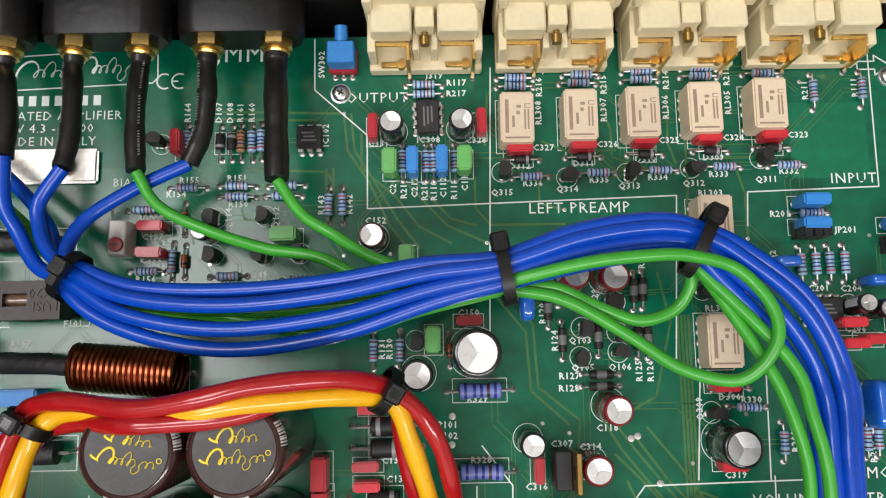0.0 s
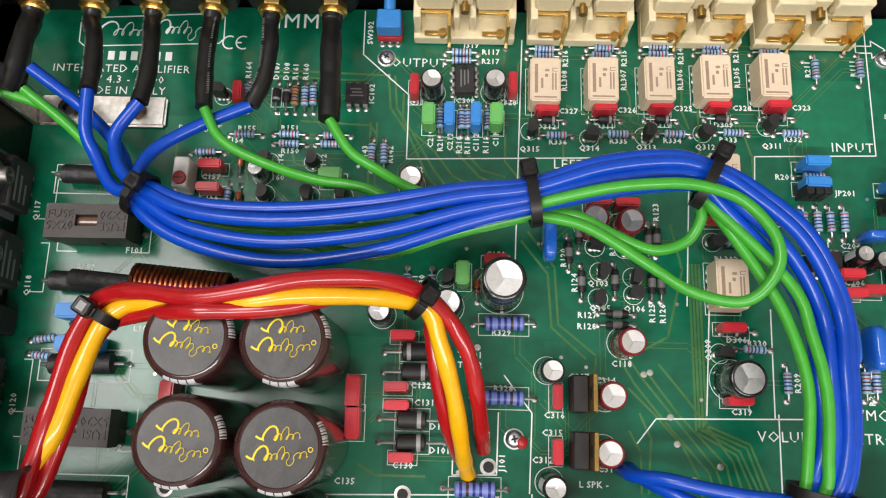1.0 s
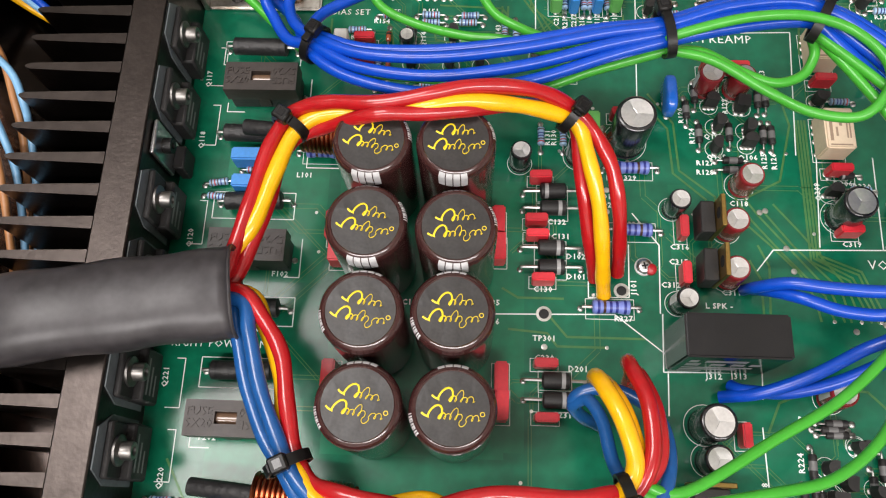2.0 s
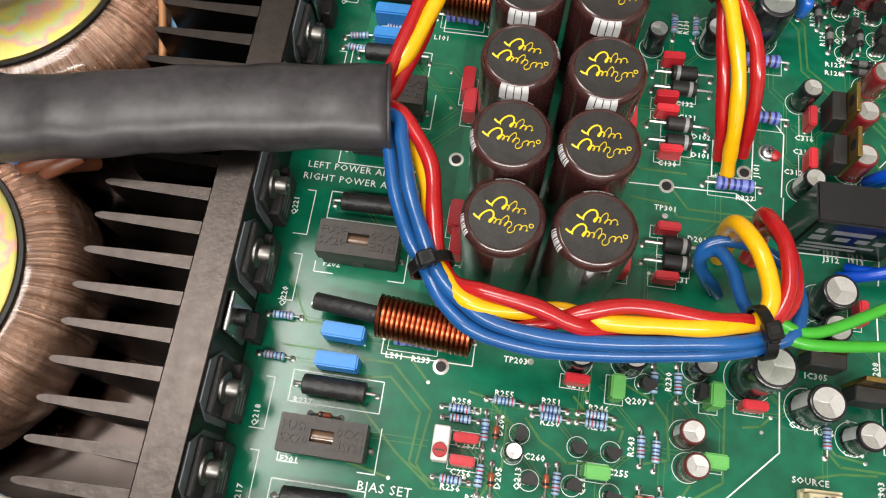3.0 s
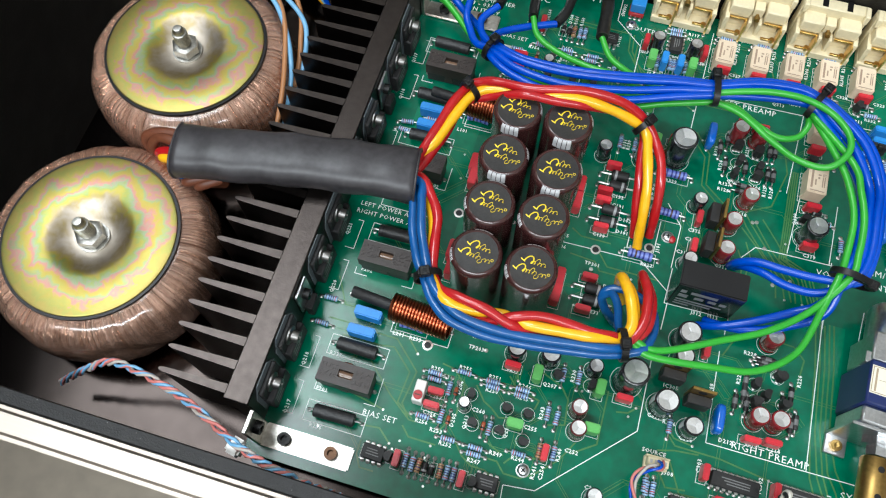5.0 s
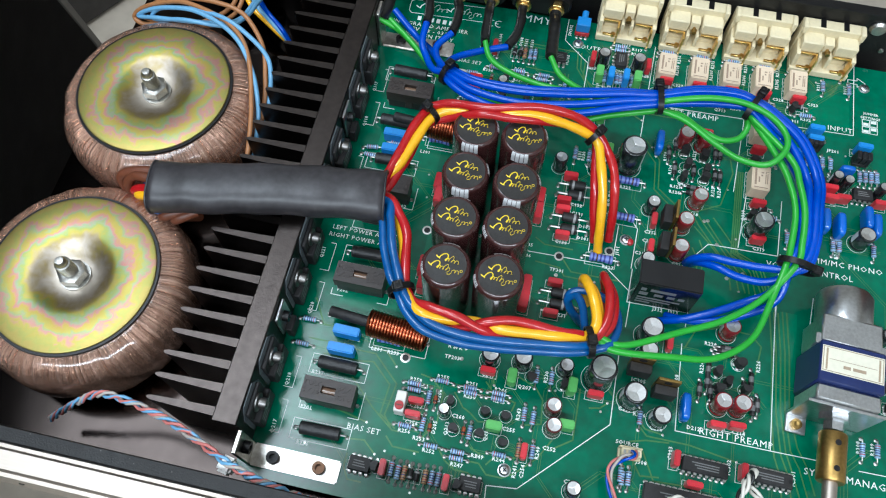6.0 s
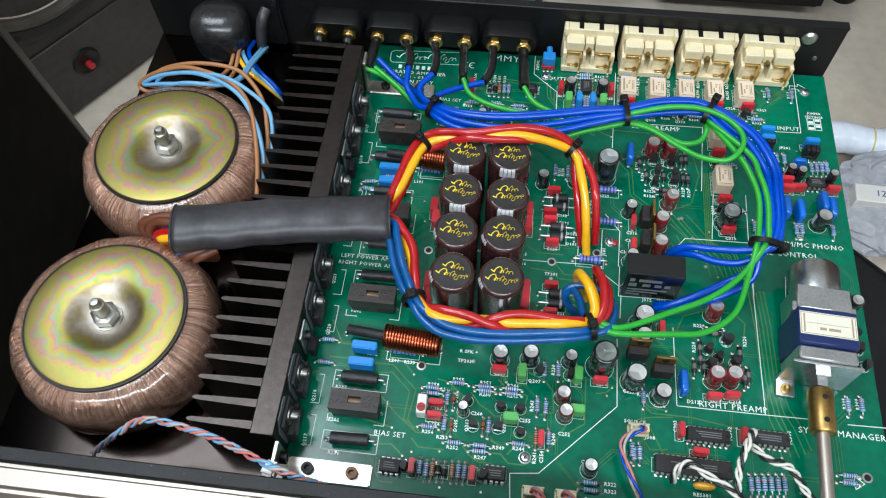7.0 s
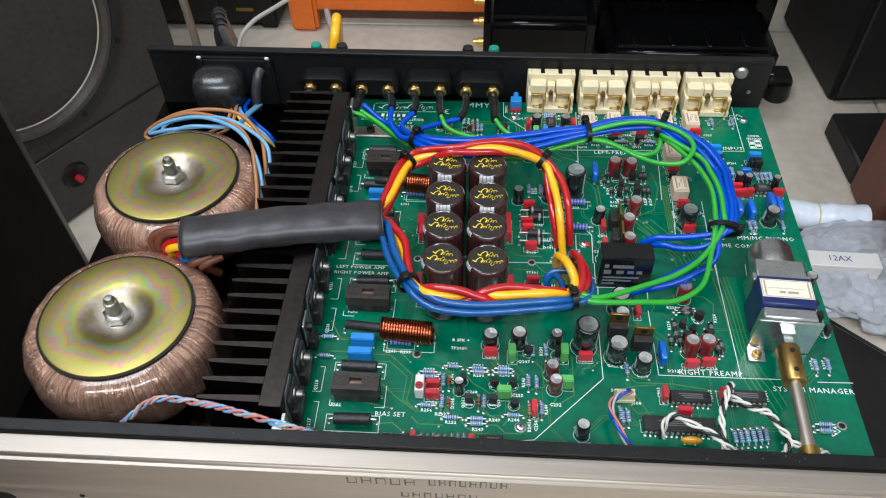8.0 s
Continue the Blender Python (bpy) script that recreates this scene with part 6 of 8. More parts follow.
for a, b, c, d in ((-12.6, -14.1, 12.6, -13.8), (-12.6, -3.3, 12.6, -3.0), (-12.6, -14.1, -12.3, -3.0), (12.3, -14.1, 12.6, -3.0), (-11.4, -13.4, -10.6, -3.7), (10.6, -13.4, 11.4, -3.7), (-10, -8.5, 10, -8.3), (-4, -11.6, -1, -10.2), (0, -11.6, 5.5, -10.2)):
    box(bm, a, b, 29.13, c, d, 29.2)
part("label_print", bm, TAN_INK, navy)
part("motor_mount", box(bmesh.new(), -13, 0.2, 4, 13, 13.5, 27, 0.8), STEEL, pot)
for x in (-15, 12):
    part("clamp_ear", box(bmesh.new(), x, -1, 20, x + 3, 4, 26, 0.3), STEEL, pot)
part("motor", lathe(bmesh.new(), [(0, 12), (12, 12), (12.2, 13), (12.2, 28), (11, 30), (4, 30.5), (0, 30.5)], 36, m=Matrix.Translation((0.5, 0, 15)) @ Matrix.Rotation(radians(-90), 4, "X")), STEEL, pot, "round steel motor can")
ax = Matrix.Translation((-0.5, 0, 15)) @ Matrix.Rotation(radians(90), 4, "X")
part("bush_nut", lathe(bmesh.new(), [(3, 28), (6.6, 28), (6.6, 31), (4.5, 31.5), (4.3, 35), (0, 35)], 6, m=ax), STEEL, pot)
joint = part("coupling", lathe(bmesh.new(), [(0, 36), (5.4, 36), (5.8, 36.6), (5.8, 56.4), (5.4, 57), (0, 57)], 28, m=ax), BRASS, pot, "drilled brass shaft coupling")
for y in (-41, -52):
    part("grub_screw", lathe(bmesh.new(), [(0, 5.75), (1.3, 5.75), (1.3, 5.95), (0, 5.95)], 14, m=Matrix.Translation((-0.5, y, 15))), BLACK, joint)
part("shaft", lathe(bmesh.new(), [(0, 57), (3.0, 57), (3.0, 116), (0, 116)], 24, m=ax), ALU, pot, "smooth aluminium shaft")
part("shaft_bush", lathe(bmesh.new(), [(3.0, 92), (4.6, 92), (4.6, 97), (3.0, 97)], 24, m=ax), BRASS, pot)

# ---- connectors and low-voltage cables at the front ----


def header(x, y, pins, turn=0):
    t = thing("cable_connector", "cream plug-in cable connector", "connector", place(x, y, 0, turn))
    step = 2.0
    l = pins * step + 2.0
    bm = box(bmesh.new(), -l / 2, -2.5, 0.2, l / 2, 2.5, 2.6, 0.3)
    box(bm, -l / 2, 1.7, 2.6, l / 2, 2.5, 6, 0.2)
    part("shroud", bm, CREAM, t)
    plug = part("plug", box(bmesh.new(), -l / 2 + 0.6, -2.1, 2.7, l / 2 - 0.6, 1.5, 7.6, 0.4), CREAM, t)
    for k in range(pins):
        cx = -(pins - 1) * step / 2 + k * step
        part("crimp", box(bmesh.new(), cx - 0.5, -1.2, 7.5, cx + 0.5, 0.4, 7.8), TIN, plug)
        part("latch_rib", box(bmesh.new(), cx - 0.25, -2.4, 3.2, cx + 0.25, -2.05, 6.6), CREAM, plug)
    return t


header(45, -89, 4, 2), header(-3, -124, 4, 0), header(12, -124, 4, 0)
blob = thing("lacquer_dab", "dab of red locking lacquer on a board screw", "lacquer", place(33.2, 15.0, 0))
part("dab", lathe(bmesh.new(), [(0, 0.4), (1.9, 0.4), (1.7, 1.4), (0.8, 2.1), (0, 2.2)], 14), DARK_RED, blob)
twisted("control_cable", "thin blue, pink and grey wires twisted together", [(46, -89, 7.5), (45, -92, 12), (40, -94, 12), (36, -100, 10), (39, -110, 9), (44, -121, 8), (46, -132, 10), (46, -139, 12)], [WIRE_BLUE, WIRE_PINK, WIRE_GREY], 0.65, 1.05, 2.2)
for k in range(2):
    twisted("lamp_cable", "thin pink and blue wires leaving a small connector", [(-3 + 14 * k, -124, 7.5), (-2 + 14 * k, -125.5, 12), (1 + 14 * k, -129, 12), (4 + 14 * k, -133, 10), (6 + 14 * k, -139, 8)], [WIRE_PINK, WIRE_SKY, WIRE_PINK], 0.8, 1.4, 1.2)
twisted("display_cable", "thin light blue, salmon and grey wires twisted together", ROUTES["display"], [WIRE_SKY, WIRE_PINK, WIRE_GREY, WIRE_SKY, WIRE_PINK], 0.66, 1.2, 11, 0.0, 0.9, 0.9)
clip = thing("cable_clip", "clear adhesive clip holding the twisted wires", "clip", place(-115, -136, 40.5, -12))
part("band", box(bmesh.new(), -3, -3.4, -3.2, 3, 3.4, 3.0, 1.0, seg=2), WHITE_PLASTIC, clip)


def two_tone(pts, turns):
    return twisted("signal_cable", "black and cream wires twisted loosely together", pts, [WIRE_WHITE, WIRE_BLACK, WIRE_WHITE], 0.75, 1.15, turns * 1.6)


two_tone([(60, -112, 4), (61, -108, 12), (66, -106, 15), (74, -111, 15), (84, -116, 14), (92, -123, 10), (96, -138, 6)], 2)
two_tone([(90, -128, 6), (86, -116, 14), (87, -104, 18), (92, -92, 19), (95, -88, 14), (94, -92, 6)], 3)
two_tone([(92, -92, 14), (98, -101, 19), (108, -103, 17), (114, -109, 14), (117, -116, 12), (112, -123, 10), (104, -126, 8), (100, -137, 6)], 3)
two_tone([(118, -114, 12), (124, -120, 12), (132, -119, 10), (138, -123, 8)], 1.5)

# ---- white legend, tracks and holes on the board ----


def strip(bm, a, b, w, z):
    a, b = Vector((*a, z)), Vector((*b, z))
    d = (b - a).normalized()
    s = Vector((-d.y, d.x, 0)) * (w / 2)
    bm.faces.new([bm.verts.new(v) for v in (a + s, a - s, b - s + d * w * 0.3, b + s + d * w * 0.3)])


def rule(*pts):
    bm = bmesh.new()
    for a, b in zip(pts, pts[1:]):
        strip(bm, a, b, 0.38, 0.06)
    part("legend_line", bm, INK, board, smooth=False)


rule((-17.5, 149.4), (-17.4, 134.1), (-2.4, 120.5), (-2.4, 99.2), (84.7, 101.6), (82.0, 55.3))
rule((33.1, 140.1), (31.0, 56.1))
rule((142.3, 150.3), (142.0, 103.3), (104.8, 102.3), (104.2, 92.6))
rule((89.4, 67.5), (86.2, 23.8))
rule((106.4, 54.9), (105.6, 23.1))
rule((63.5, -32.2), (64.2, -73.9), (106.3, -73.8), (105.6, 2.3))
rule((64.8, -2.2), (40.9, -4.7))
rule((106.3, -73.8), (126.2, -73.6))
rule((144.5, -74.3), (162.2, -74.0))
rule((-14.0, -115.5), (-0.7, -114.0), (35.4, -77.5), (35.2, -41.5))
rule((-14.0, -115.5), (-13.1, -126.8))
rule((-28.0, -0.7), (21.7, 0.4), (37.2, -12.0), (36.6, -29.7))
rule((13.9, 18.4), (13.8, 5.6), (26.3, 5.9), (26.7, 23.1))
rule((35.6, 1.0), (36.3, 23.2), (28.3, 33.7))
rule((35.7, -16.9), (64.8, -16.2), (64.3, -24.1))
rule((36.3, 1.0), (35.7, -16.9))
rule((66.1, 15.5), (71.7, 22.5), (115.0, 23.4))
rule((106.7, 24.6), (105.9, -8.9))
rule((-64.4, 147.6), (-107.5, 145.2), (-109.4, 143.4), (-109.2, 136.8), (-107.4, 135.2), (-64.0, 137.0), (-62.6, 138.6), (-62.8, 146.2), (-64.4, 147.6))
rule((123.3, 4.2), (119.0, -44.6))

LETTERS = []


def legend(text, x, y, turn, height):
    data = bpy.data.curves.new("legend_text", "FONT")
    data.body, data.size, data.align_x, data.align_y, data.resolution_u = text, height * 1.42 * MM, "CENTER", "CENTER", 1
    data.space_character, data.offset = 1.12, (0.0 if height > 2.2 else 0.035) * height * MM
    ob = bpy.data.objects.new("legend_text", data)
    scene.collection.objects.link(ob)
    ob.matrix_basis = place(x, y, 0.07, turn)
    LETTERS.append(ob)


legend('R117', 23.2, 135.6, 0, 1.75)
legend('R217', 23.1, 132.4, 0, 1.75)
legend('J319', 16.9, 137.8, 0, 1.75)
legend('J318', 50.6, 139.1, 0, 1.75)
legend('J317', 85.5, 140.6, 0, 1.75)
legend('J316', 123.5, 141.9, 0, 1.75)
legend('C331', 0.8, 117.9, 0, 1.75)
legend('IC308', 15.0, 118.8, 0, 1.75)
legend('C328', 28.5, 118.5, 0, 1.75)
legend('C211', 4.9, 106.0, 90, 1.75)
legend('R219', 7.9, 104.7, 90, 1.75)
legend('C212', 11.0, 105.1, 90, 1.75)
legend('R218', 13.8, 104.1, 90, 1.75)
legend('R118', 16.4, 104.0, 90, 1.75)
legend('C112', 19.1, 105.0, 90, 1.75)
legend('R119', 22.1, 104.3, 90, 1.75)
legend('C111', 25.2, 106.8, 90, 1.75)
legend('SW302', -15.4, 141.7, 90, 1.75)
legend('IC102', -14.1, 120.6, 90, 1.75)
legend('OUTPUT', 0.4, 131.4, 0, 3.0)
legend('LEFT PREAMP', 57.1, 98.4, 0, 3.1)
legend('INPUT', 135.0, 105.7, 0, 3.0)
legend('JMMY', -36.6, 145.1, 0, 5.2)
legend('BIAS SET', -67.4, 107.7, 0, 2.3)
legend('R143', -15.3, 100.5, 90, 1.75)
legend('R142', -7.4, 100.5, 90, 1.75)
legend('R155', -52.7, 108.1, 0, 1.75)
legend('R151', -39.2, 108.5, 0, 1.75)
legend('R150', -38.7, 101.0, 0, 1.75)
legend('R154', -56.3, 104.1, 0, 1.75)
legend('R157', -64.0, 97.6, 0, 1.75)
legend('C157', -62.5, 92.1, 0, 1.75)
legend('C156', -62.6, 85.4, 0, 1.75)
legend('R156', -64.0, 80.2, 0, 1.75)
legend('R153', -56.1, 78.5, 0, 1.75)
legend('R149', -33.1, 81.0, 0, 1.75)
legend('R148', -30.2, 78.6, 0, 1.75)
legend('D111', -30.4, 75.6, 0, 1.75)
legend('R152', -51.3, 75.0, 0, 1.75)
legend('Q114', -41.3, 96.9, 90, 1.75)
legend('Q112', -28.0, 97.1, 90, 1.75)
legend('C152', -0.1, 95.7, 0, 1.75)
legend('C160', -42.8, 92.2, 0, 1.75)
legend('R137', -97.5, 62.7, 0, 1.75)
legend('R130', 3.6, 60.0, 90, 1.75)
legend('R131', 1.5, 60.0, 90, 1.75)
legend('RL308', 46.6, 126.3, 90, 1.75)
legend('R216', 47.0, 133.9, 90, 1.75)
legend('C327', 47.7, 116.0, 0, 1.75)
legend('D312', 40.8, 110.7, 0, 1.75)
legend('R336', 44.3, 105.7, 0, 1.75)
legend('Q315', 35.6, 103.2, 0, 1.75)
legend('RL307', 65.3, 126.9, 90, 1.75)
legend('R215', 65.6, 134.4, 90, 1.75)
legend('C326', 65.9, 116.7, 0, 1.75)
legend('D311', 58.9, 111.2, 0, 1.75)
legend('R335', 63.1, 106.4, 0, 1.75)
legend('Q314', 54.0, 103.9, 0, 1.75)
legend('RL306', 83.1, 127.4, 90, 1.75)
legend('R214', 83.6, 135.5, 90, 1.75)
legend('C325', 83.5, 117.6, 0, 1.75)
legend('D310', 76.5, 112.1, 0, 1.75)
legend('R334', 79.7, 106.9, 0, 1.75)
legend('Q313', 71.6, 104.5, 0, 1.75)
legend('RL305', 101.0, 128.5, 90, 1.75)
legend('R213', 101.1, 136.4, 90, 1.75)
legend('C324', 101.9, 118.1, 0, 1.75)
legend('D309', 95.8, 112.4, 0, 1.75)
legend('R333', 97.0, 107.5, 0, 1.75)
legend('Q312', 89.8, 105.0, 0, 1.75)
legend('C323', 120.4, 118.6, 0, 1.75)
legend('R332', 116.9, 108.1, 0, 1.75)
legend('Q311', 110.4, 105.8, 0, 1.75)
legend('R116', 40.4, 138.8, 0, 1.75)
legend('R115', 58.5, 139.5, 0, 1.75)
legend('R114', 75.7, 140.6, 0, 1.75)
legend('R113', 94.0, 141.3, 0, 1.75)
legend('R112', 112.0, 141.4, 0, 1.75)
legend('R211', 123.4, 131.8, 90, 1.75)
legend('R111', 137.7, 132.4, 90, 1.75)
legend('R201', 113.4, 95.8, 0, 1.75)
legend('JP201', 131.6, 91.0, 0, 1.75)
legend('C202', 110.7, 82.6, 90, 1.75)
legend('IC201', 122.2, 74.7, 0, 1.75)
legend('C204', 131.6, 74.5, 0, 1.75)
legend('C206', 131.8, 63.3, 0, 1.75)
legend('R207', 119.8, 47.8, 90, 1.75)
legend('R210', 133.7, 30.4, 90, 1.75)
legend('RL303', 94.3, 102.1, 0, 1.75)
legend('RL302', 94.2, 69.6, 0, 1.75)
legend('D306', 95.9, 45.5, 0, 1.75)
legend('R330', 101.8, 44.6, 0, 1.75)
legend('Q309', 87.6, 42.5, 90, 1.75)
legend('C320', 89.6, 33.6, 90, 1.75)
legend('C319', 96.2, 24.9, 0, 1.75)
legend('R127', 52.5, 51.8, 0, 1.75)
legend('R128', 52.3, 48.5, 0, 1.75)
legend('R125', 71.7, 52.9, 90, 1.75)
legend('R126', 74.8, 52.8, 90, 1.75)
legend('Q103', 55.9, 61.4, 0, 1.75)
legend('Q105', 56.4, 54.0, 0, 1.75)
legend('Q106', 66.5, 54.0, 0, 1.75)
legend('R124', 49.0, 61.5, 90, 1.75)
legend('R120', 45.8, 69.0, 90, 1.75)
legend('C118', 62.3, 37.8, 0, 1.75)
legend('C150', 25.4, 69.5, 0, 1.75)
legend('C307', 49.8, 33.8, 0, 1.75)
legend('C314', 57.5, 32.9, 0, 1.75)
legend('TP101', 18.3, 39.3, 0, 1.75)
legend('TP102', 18.3, 36.4, 0, 1.75)
legend('R329', 27.3, 46.0, 0, 1.75)
legend('R328', 28.0, 29.9, 0, 1.75)
legend('C316', 42.7, 22.7, 0, 1.75)
legend('R164', -53.6, 127.9, 90, 1.75)
legend('D107', -44.7, 127.8, 90, 1.75)
legend('D108', -41.5, 127.7, 90, 1.75)
legend('R161', -38.6, 127.7, 90, 1.75)
legend('R160', -35.3, 127.7, 90, 1.75)
legend('INTEGRATED AMPLIFIER', -94.5, 127.5, 0, 2.6)
legend('REV 4.3 - 03/00', -93.7, 123.8, 0, 2.6)
legend('MADE IN ITALY', -93.6, 120.0, 0, 2.6)
legend('F101', -83.5, 68.2, 0, 1.75)
legend('F102', -83.2, 10.6, 0, 1.75)
legend('C130', -0.3, 7.8, 0, 1.75)
legend('C131', 5.4, 25.3, 0, 1.75)
legend('C132', 4.2, 30.2, 0, 1.75)
legend('D102', 10.1, 18.7, 0, 1.75)
legend('D101', 10.1, 12.1, 0, 1.75)
legend('J101', 27.9, 9.3, 90, 1.75)
legend('R327', 24.3, -0.9, 0, 1.75)
legend('C138', -41.1, 2.6, 0, 1.75)
legend('C135', -16.5, 3.1, 0, 1.75)
legend('C236', -16.6, -2.9, 0, 1.75)
legend('TP301', 0.1, -7.7, 0, 1.75)
legend('C230', 0.1, -13.7, 0, 1.75)
legend('D201', 10.2, -16.8, 0, 1.75)
legend('L SPK -', 53.6, 3.9, 0, 1.75)
legend('C312', 39.3, 10.2, 0, 1.75)
legend('C311', 57.7, 8.2, 0, 1.75)
legend('C315', 42.1, 17.8, 0, 1.75)
legend('VOLUME CONTROL', 121.1, 18.2, 0, 3.0)
legend('Q117', -114.8, 80.1, 90, 1.75)
legend('Q118', -114.3, 56.9, 90, 1.75)
legend('Q120', -113.6, 22.1, 90, 1.75)
legend('L101', -78.4, 44.7, 0, 1.75)
legend('J312', 50.5, -17.8, 0, 1.75)
legend('J313', 57.9, -17.6, 0, 1.75)
legend('C218', 85.7, -18.9, 0, 1.75)
legend('R209', 112.8, 33.5, 90, 1.75)
legend('R123', 73.9, 83.8, 90, 1.75)
legend('R129', 60.5, 72.7, 90, 1.75)
legend('F202', -99.9, -40.4, 0, 1.75)
legend('F201', -100.7, -99.3, 0, 1.75)
legend('R237', -100.2, -82.6, 0, 1.75)
legend('R236', -97.8, -115.3, 0, 1.75)
legend('L201', -76.1, -65.8, 0, 1.75)
legend('R233', -68.2, -65.9, 0, 1.75)
legend('C242', -87.9, -63.4, 0, 1.75)
legend('BIAS SET', -72.6, -103.4, 0, 2.6)
legend('R258', -54.7, -76.2, 0, 1.75)
legend('R254', -51.4, -78.3, 0, 1.75)
legend('R255', -42.7, -72.3, 0, 1.75)
legend('R251', -29.1, -72.6, 0, 1.75)
legend('R250', -28.9, -78.6, 0, 1.75)
legend('R246', -15.6, -72.6, 0, 1.75)
legend('R245', -15.4, -77.9, 0, 1.75)
legend('C257', -51.9, -88.2, 0, 1.75)
legend('C256', -52.3, -95.9, 0, 1.75)
legend('R256', -54.6, -100.2, 0, 1.75)
legend('R252', -42.0, -106.5, 0, 1.75)
legend('R249', -20.3, -104.2, 0, 1.75)
legend('R247', -28.5, -109.8, 0, 1.75)
legend('R244', -10.8, -103.6, 0, 1.75)
legend('R253', -47.4, -102.2, 0, 1.75)
legend('C260', -32.2, -88.7, 0, 1.75)
legend('C255', -8.8, -89.6, 0, 1.75)
legend('C252', 10.3, -94.1, 0, 1.75)
legend('C249', -22.7, -66.9, 0, 1.75)
legend('Q207', -5.3, -69.0, 0, 1.75)
legend('C250', 27.5, -66.9, 0, 1.75)
legend('R241', -3.0, -107.1, 90, 1.75)
legend('C254', 0.3, -106.3, 90, 1.75)
legend('R240', 5.5, -97.0, 90, 1.75)
legend('R243', -5.6, -81.8, 90, 1.75)
legend('C307', 41.0, -69.2, 0, 1.75)
legend('R326', 47.7, -70.2, 0, 1.75)
legend('C306', 55.7, -74.9, 0, 1.75)
legend('SOURCE', 43.9, -84.2, 0, 1.75)
legend('J308', 51.0, -91.2, 0, 1.75)
legend('C305', 21.7, -106.4, 0, 1.75)
legend('TP203', -40.6, -62.1, 0, 1.75)
legend('R SPK +', -39.0, -56.9, 0, 1.75)
legend('Q217', -112.6, -110.7, 90, 1.75)
legend('Q218', -112.6, -88.4, 90, 1.75)
legend('Q220', -112.3, -52.5, 90, 1.75)
legend('Q221', -115.0, -22.8, 90, 1.75)
legend('IC203', -74.6, -119.1, 90, 1.75)
legend('IC305', 45.6, -54.5, 0, 1.75)
legend('R230', 3.9, -62.0, 90, 1.75)
legend('C231', 5.2, -30.6, 0, 1.75)
legend('D206', -42.6, -81.2, 90, 1.75)
legend('D205', -41.6, -95.7, 90, 1.75)
legend('Q213', -36.2, -95.0, 90, 1.75)
legend('Q211', -18.4, -93.8, 90, 1.75)
legend('LEFT POWER AMP', -99.6, -8.0, 0, 2.3)
legend('RIGHT POWER AMP', -98.8, -12.2, 0, 2.3)
legend('RIGHT PREAMP', 91.0, -71.6, 0, 3.1)
legend('SYSTEM MANAGER', 141.2, -79.4, 0, 3.1)
legend('R228', 76.7, -29.7, 0, 1.75)
legend('C213', 82.5, -69.1, 0, 1.75)
legend('C214', 92.0, -68.9, 0, 1.75)
legend('D212', 72.1, -71.1, 0, 1.75)
legend('R322', 32.5, -115.5, 0, 1.75)
legend('R323', 32.6, -118.8, 0, 1.75)
legend('IC302', 88.8, -85.0, 90, 1.75)
legend('R308', 144.3, -63.9, 90, 1.75)
legend('R309', 150.5, -63.5, 90, 1.75)
legend('RES301', 74.3, -115.6, 0, 1.75)
legend('MM/MC PHONO', 139.4, 24.8, 0, 3.0)
legend('JUMPER', 151.2, 119.0, 0, 1.5)
legend('SETTINGS', 150.9, 116.3, 0, 1.5)
legend('IC301', 116.7, -83.8, 90, 1.75)
legend('C303', 63.1, -84.3, 90, 1.75)
legend('Q208', 62.7, -50.9, 90, 1.75)
legend('R224', 73.6, -42.0, 90, 1.75)
legend('R226', 99.2, -36.0, 90, 1.75)


def strokes_to_mesh():
    """Turns the lettering into flat ink meshes under the board."""
    bpy.context.view_layer.update()
    graph = bpy.context.evaluated_depsgraph_get()
    for ob in LETTERS:
        me = bpy.data.meshes.new_from_object(ob.evaluated_get(graph))
        me.materials.clear()
        me.materials.append(INK)
        m = ob.matrix_basis.copy()
        bpy.data.objects.remove(ob)
        inked = new("legend_text", me)
        inked.parent, inked.matrix_basis = board, m


strokes_to_mesh()

# maker's script on the board, a plain looping stroke in a frame
bm = bmesh.new()
squiggle(bm, -103, -88, 140.4, 2.6, (1.9, 0.9, 1.8, 0.8, 0.9), 0.3, 0.32, 0.1)
squiggle(bm, -85, -68, 141.4, 2.6, (1.9, 0.9, 0.9, 1.8, 0.9, -0.9, 0.9, 0.8), 0.3, 0.32, 0.1)
part("legend_script", bm, INK, board)
bm = bmesh.new()
for k in range(7):
    box(bm, -103 + 3.7 * k, 130.6, 0.02, -100.9 + 3.7 * k, 133.6, 0.08)
part("legend_bars", bm, INK, board)
for cx in (-60.6, -56.3):
    arc = [(cx + 2.2 * math.cos(radians(a)), 137.4 + 2.2 * math.sin(radians(a)), 0.1) for a in range(60, 301, 20)]
    bm = tube(bmesh.new(), arc, 0.26, 5, flat=0.3)
    if cx > -58:
        tube(bm, [(-58.4, 137.4, 0.1), (-56.7, 137.4, 0.1)], 0.26, 5, flat=0.3)
    part("legend_mark", bm, INK, board)
for y in (139, -102):
    bm = bmesh.new()
    ring = [(-5, -1.2), (0, -1.2), (0, -3), (4.4, 0), (0, 3), (0, 1.2), (-5, 1.2), (-5, -1.2)]
    for a, b in zip(ring, ring[1:]):
        strip(bm, (144 + a[0], y + a[1]), (144 + b[0], y + b[1]), 0.4, 0.07)
    part("legend_arrow", bm, INK, board)

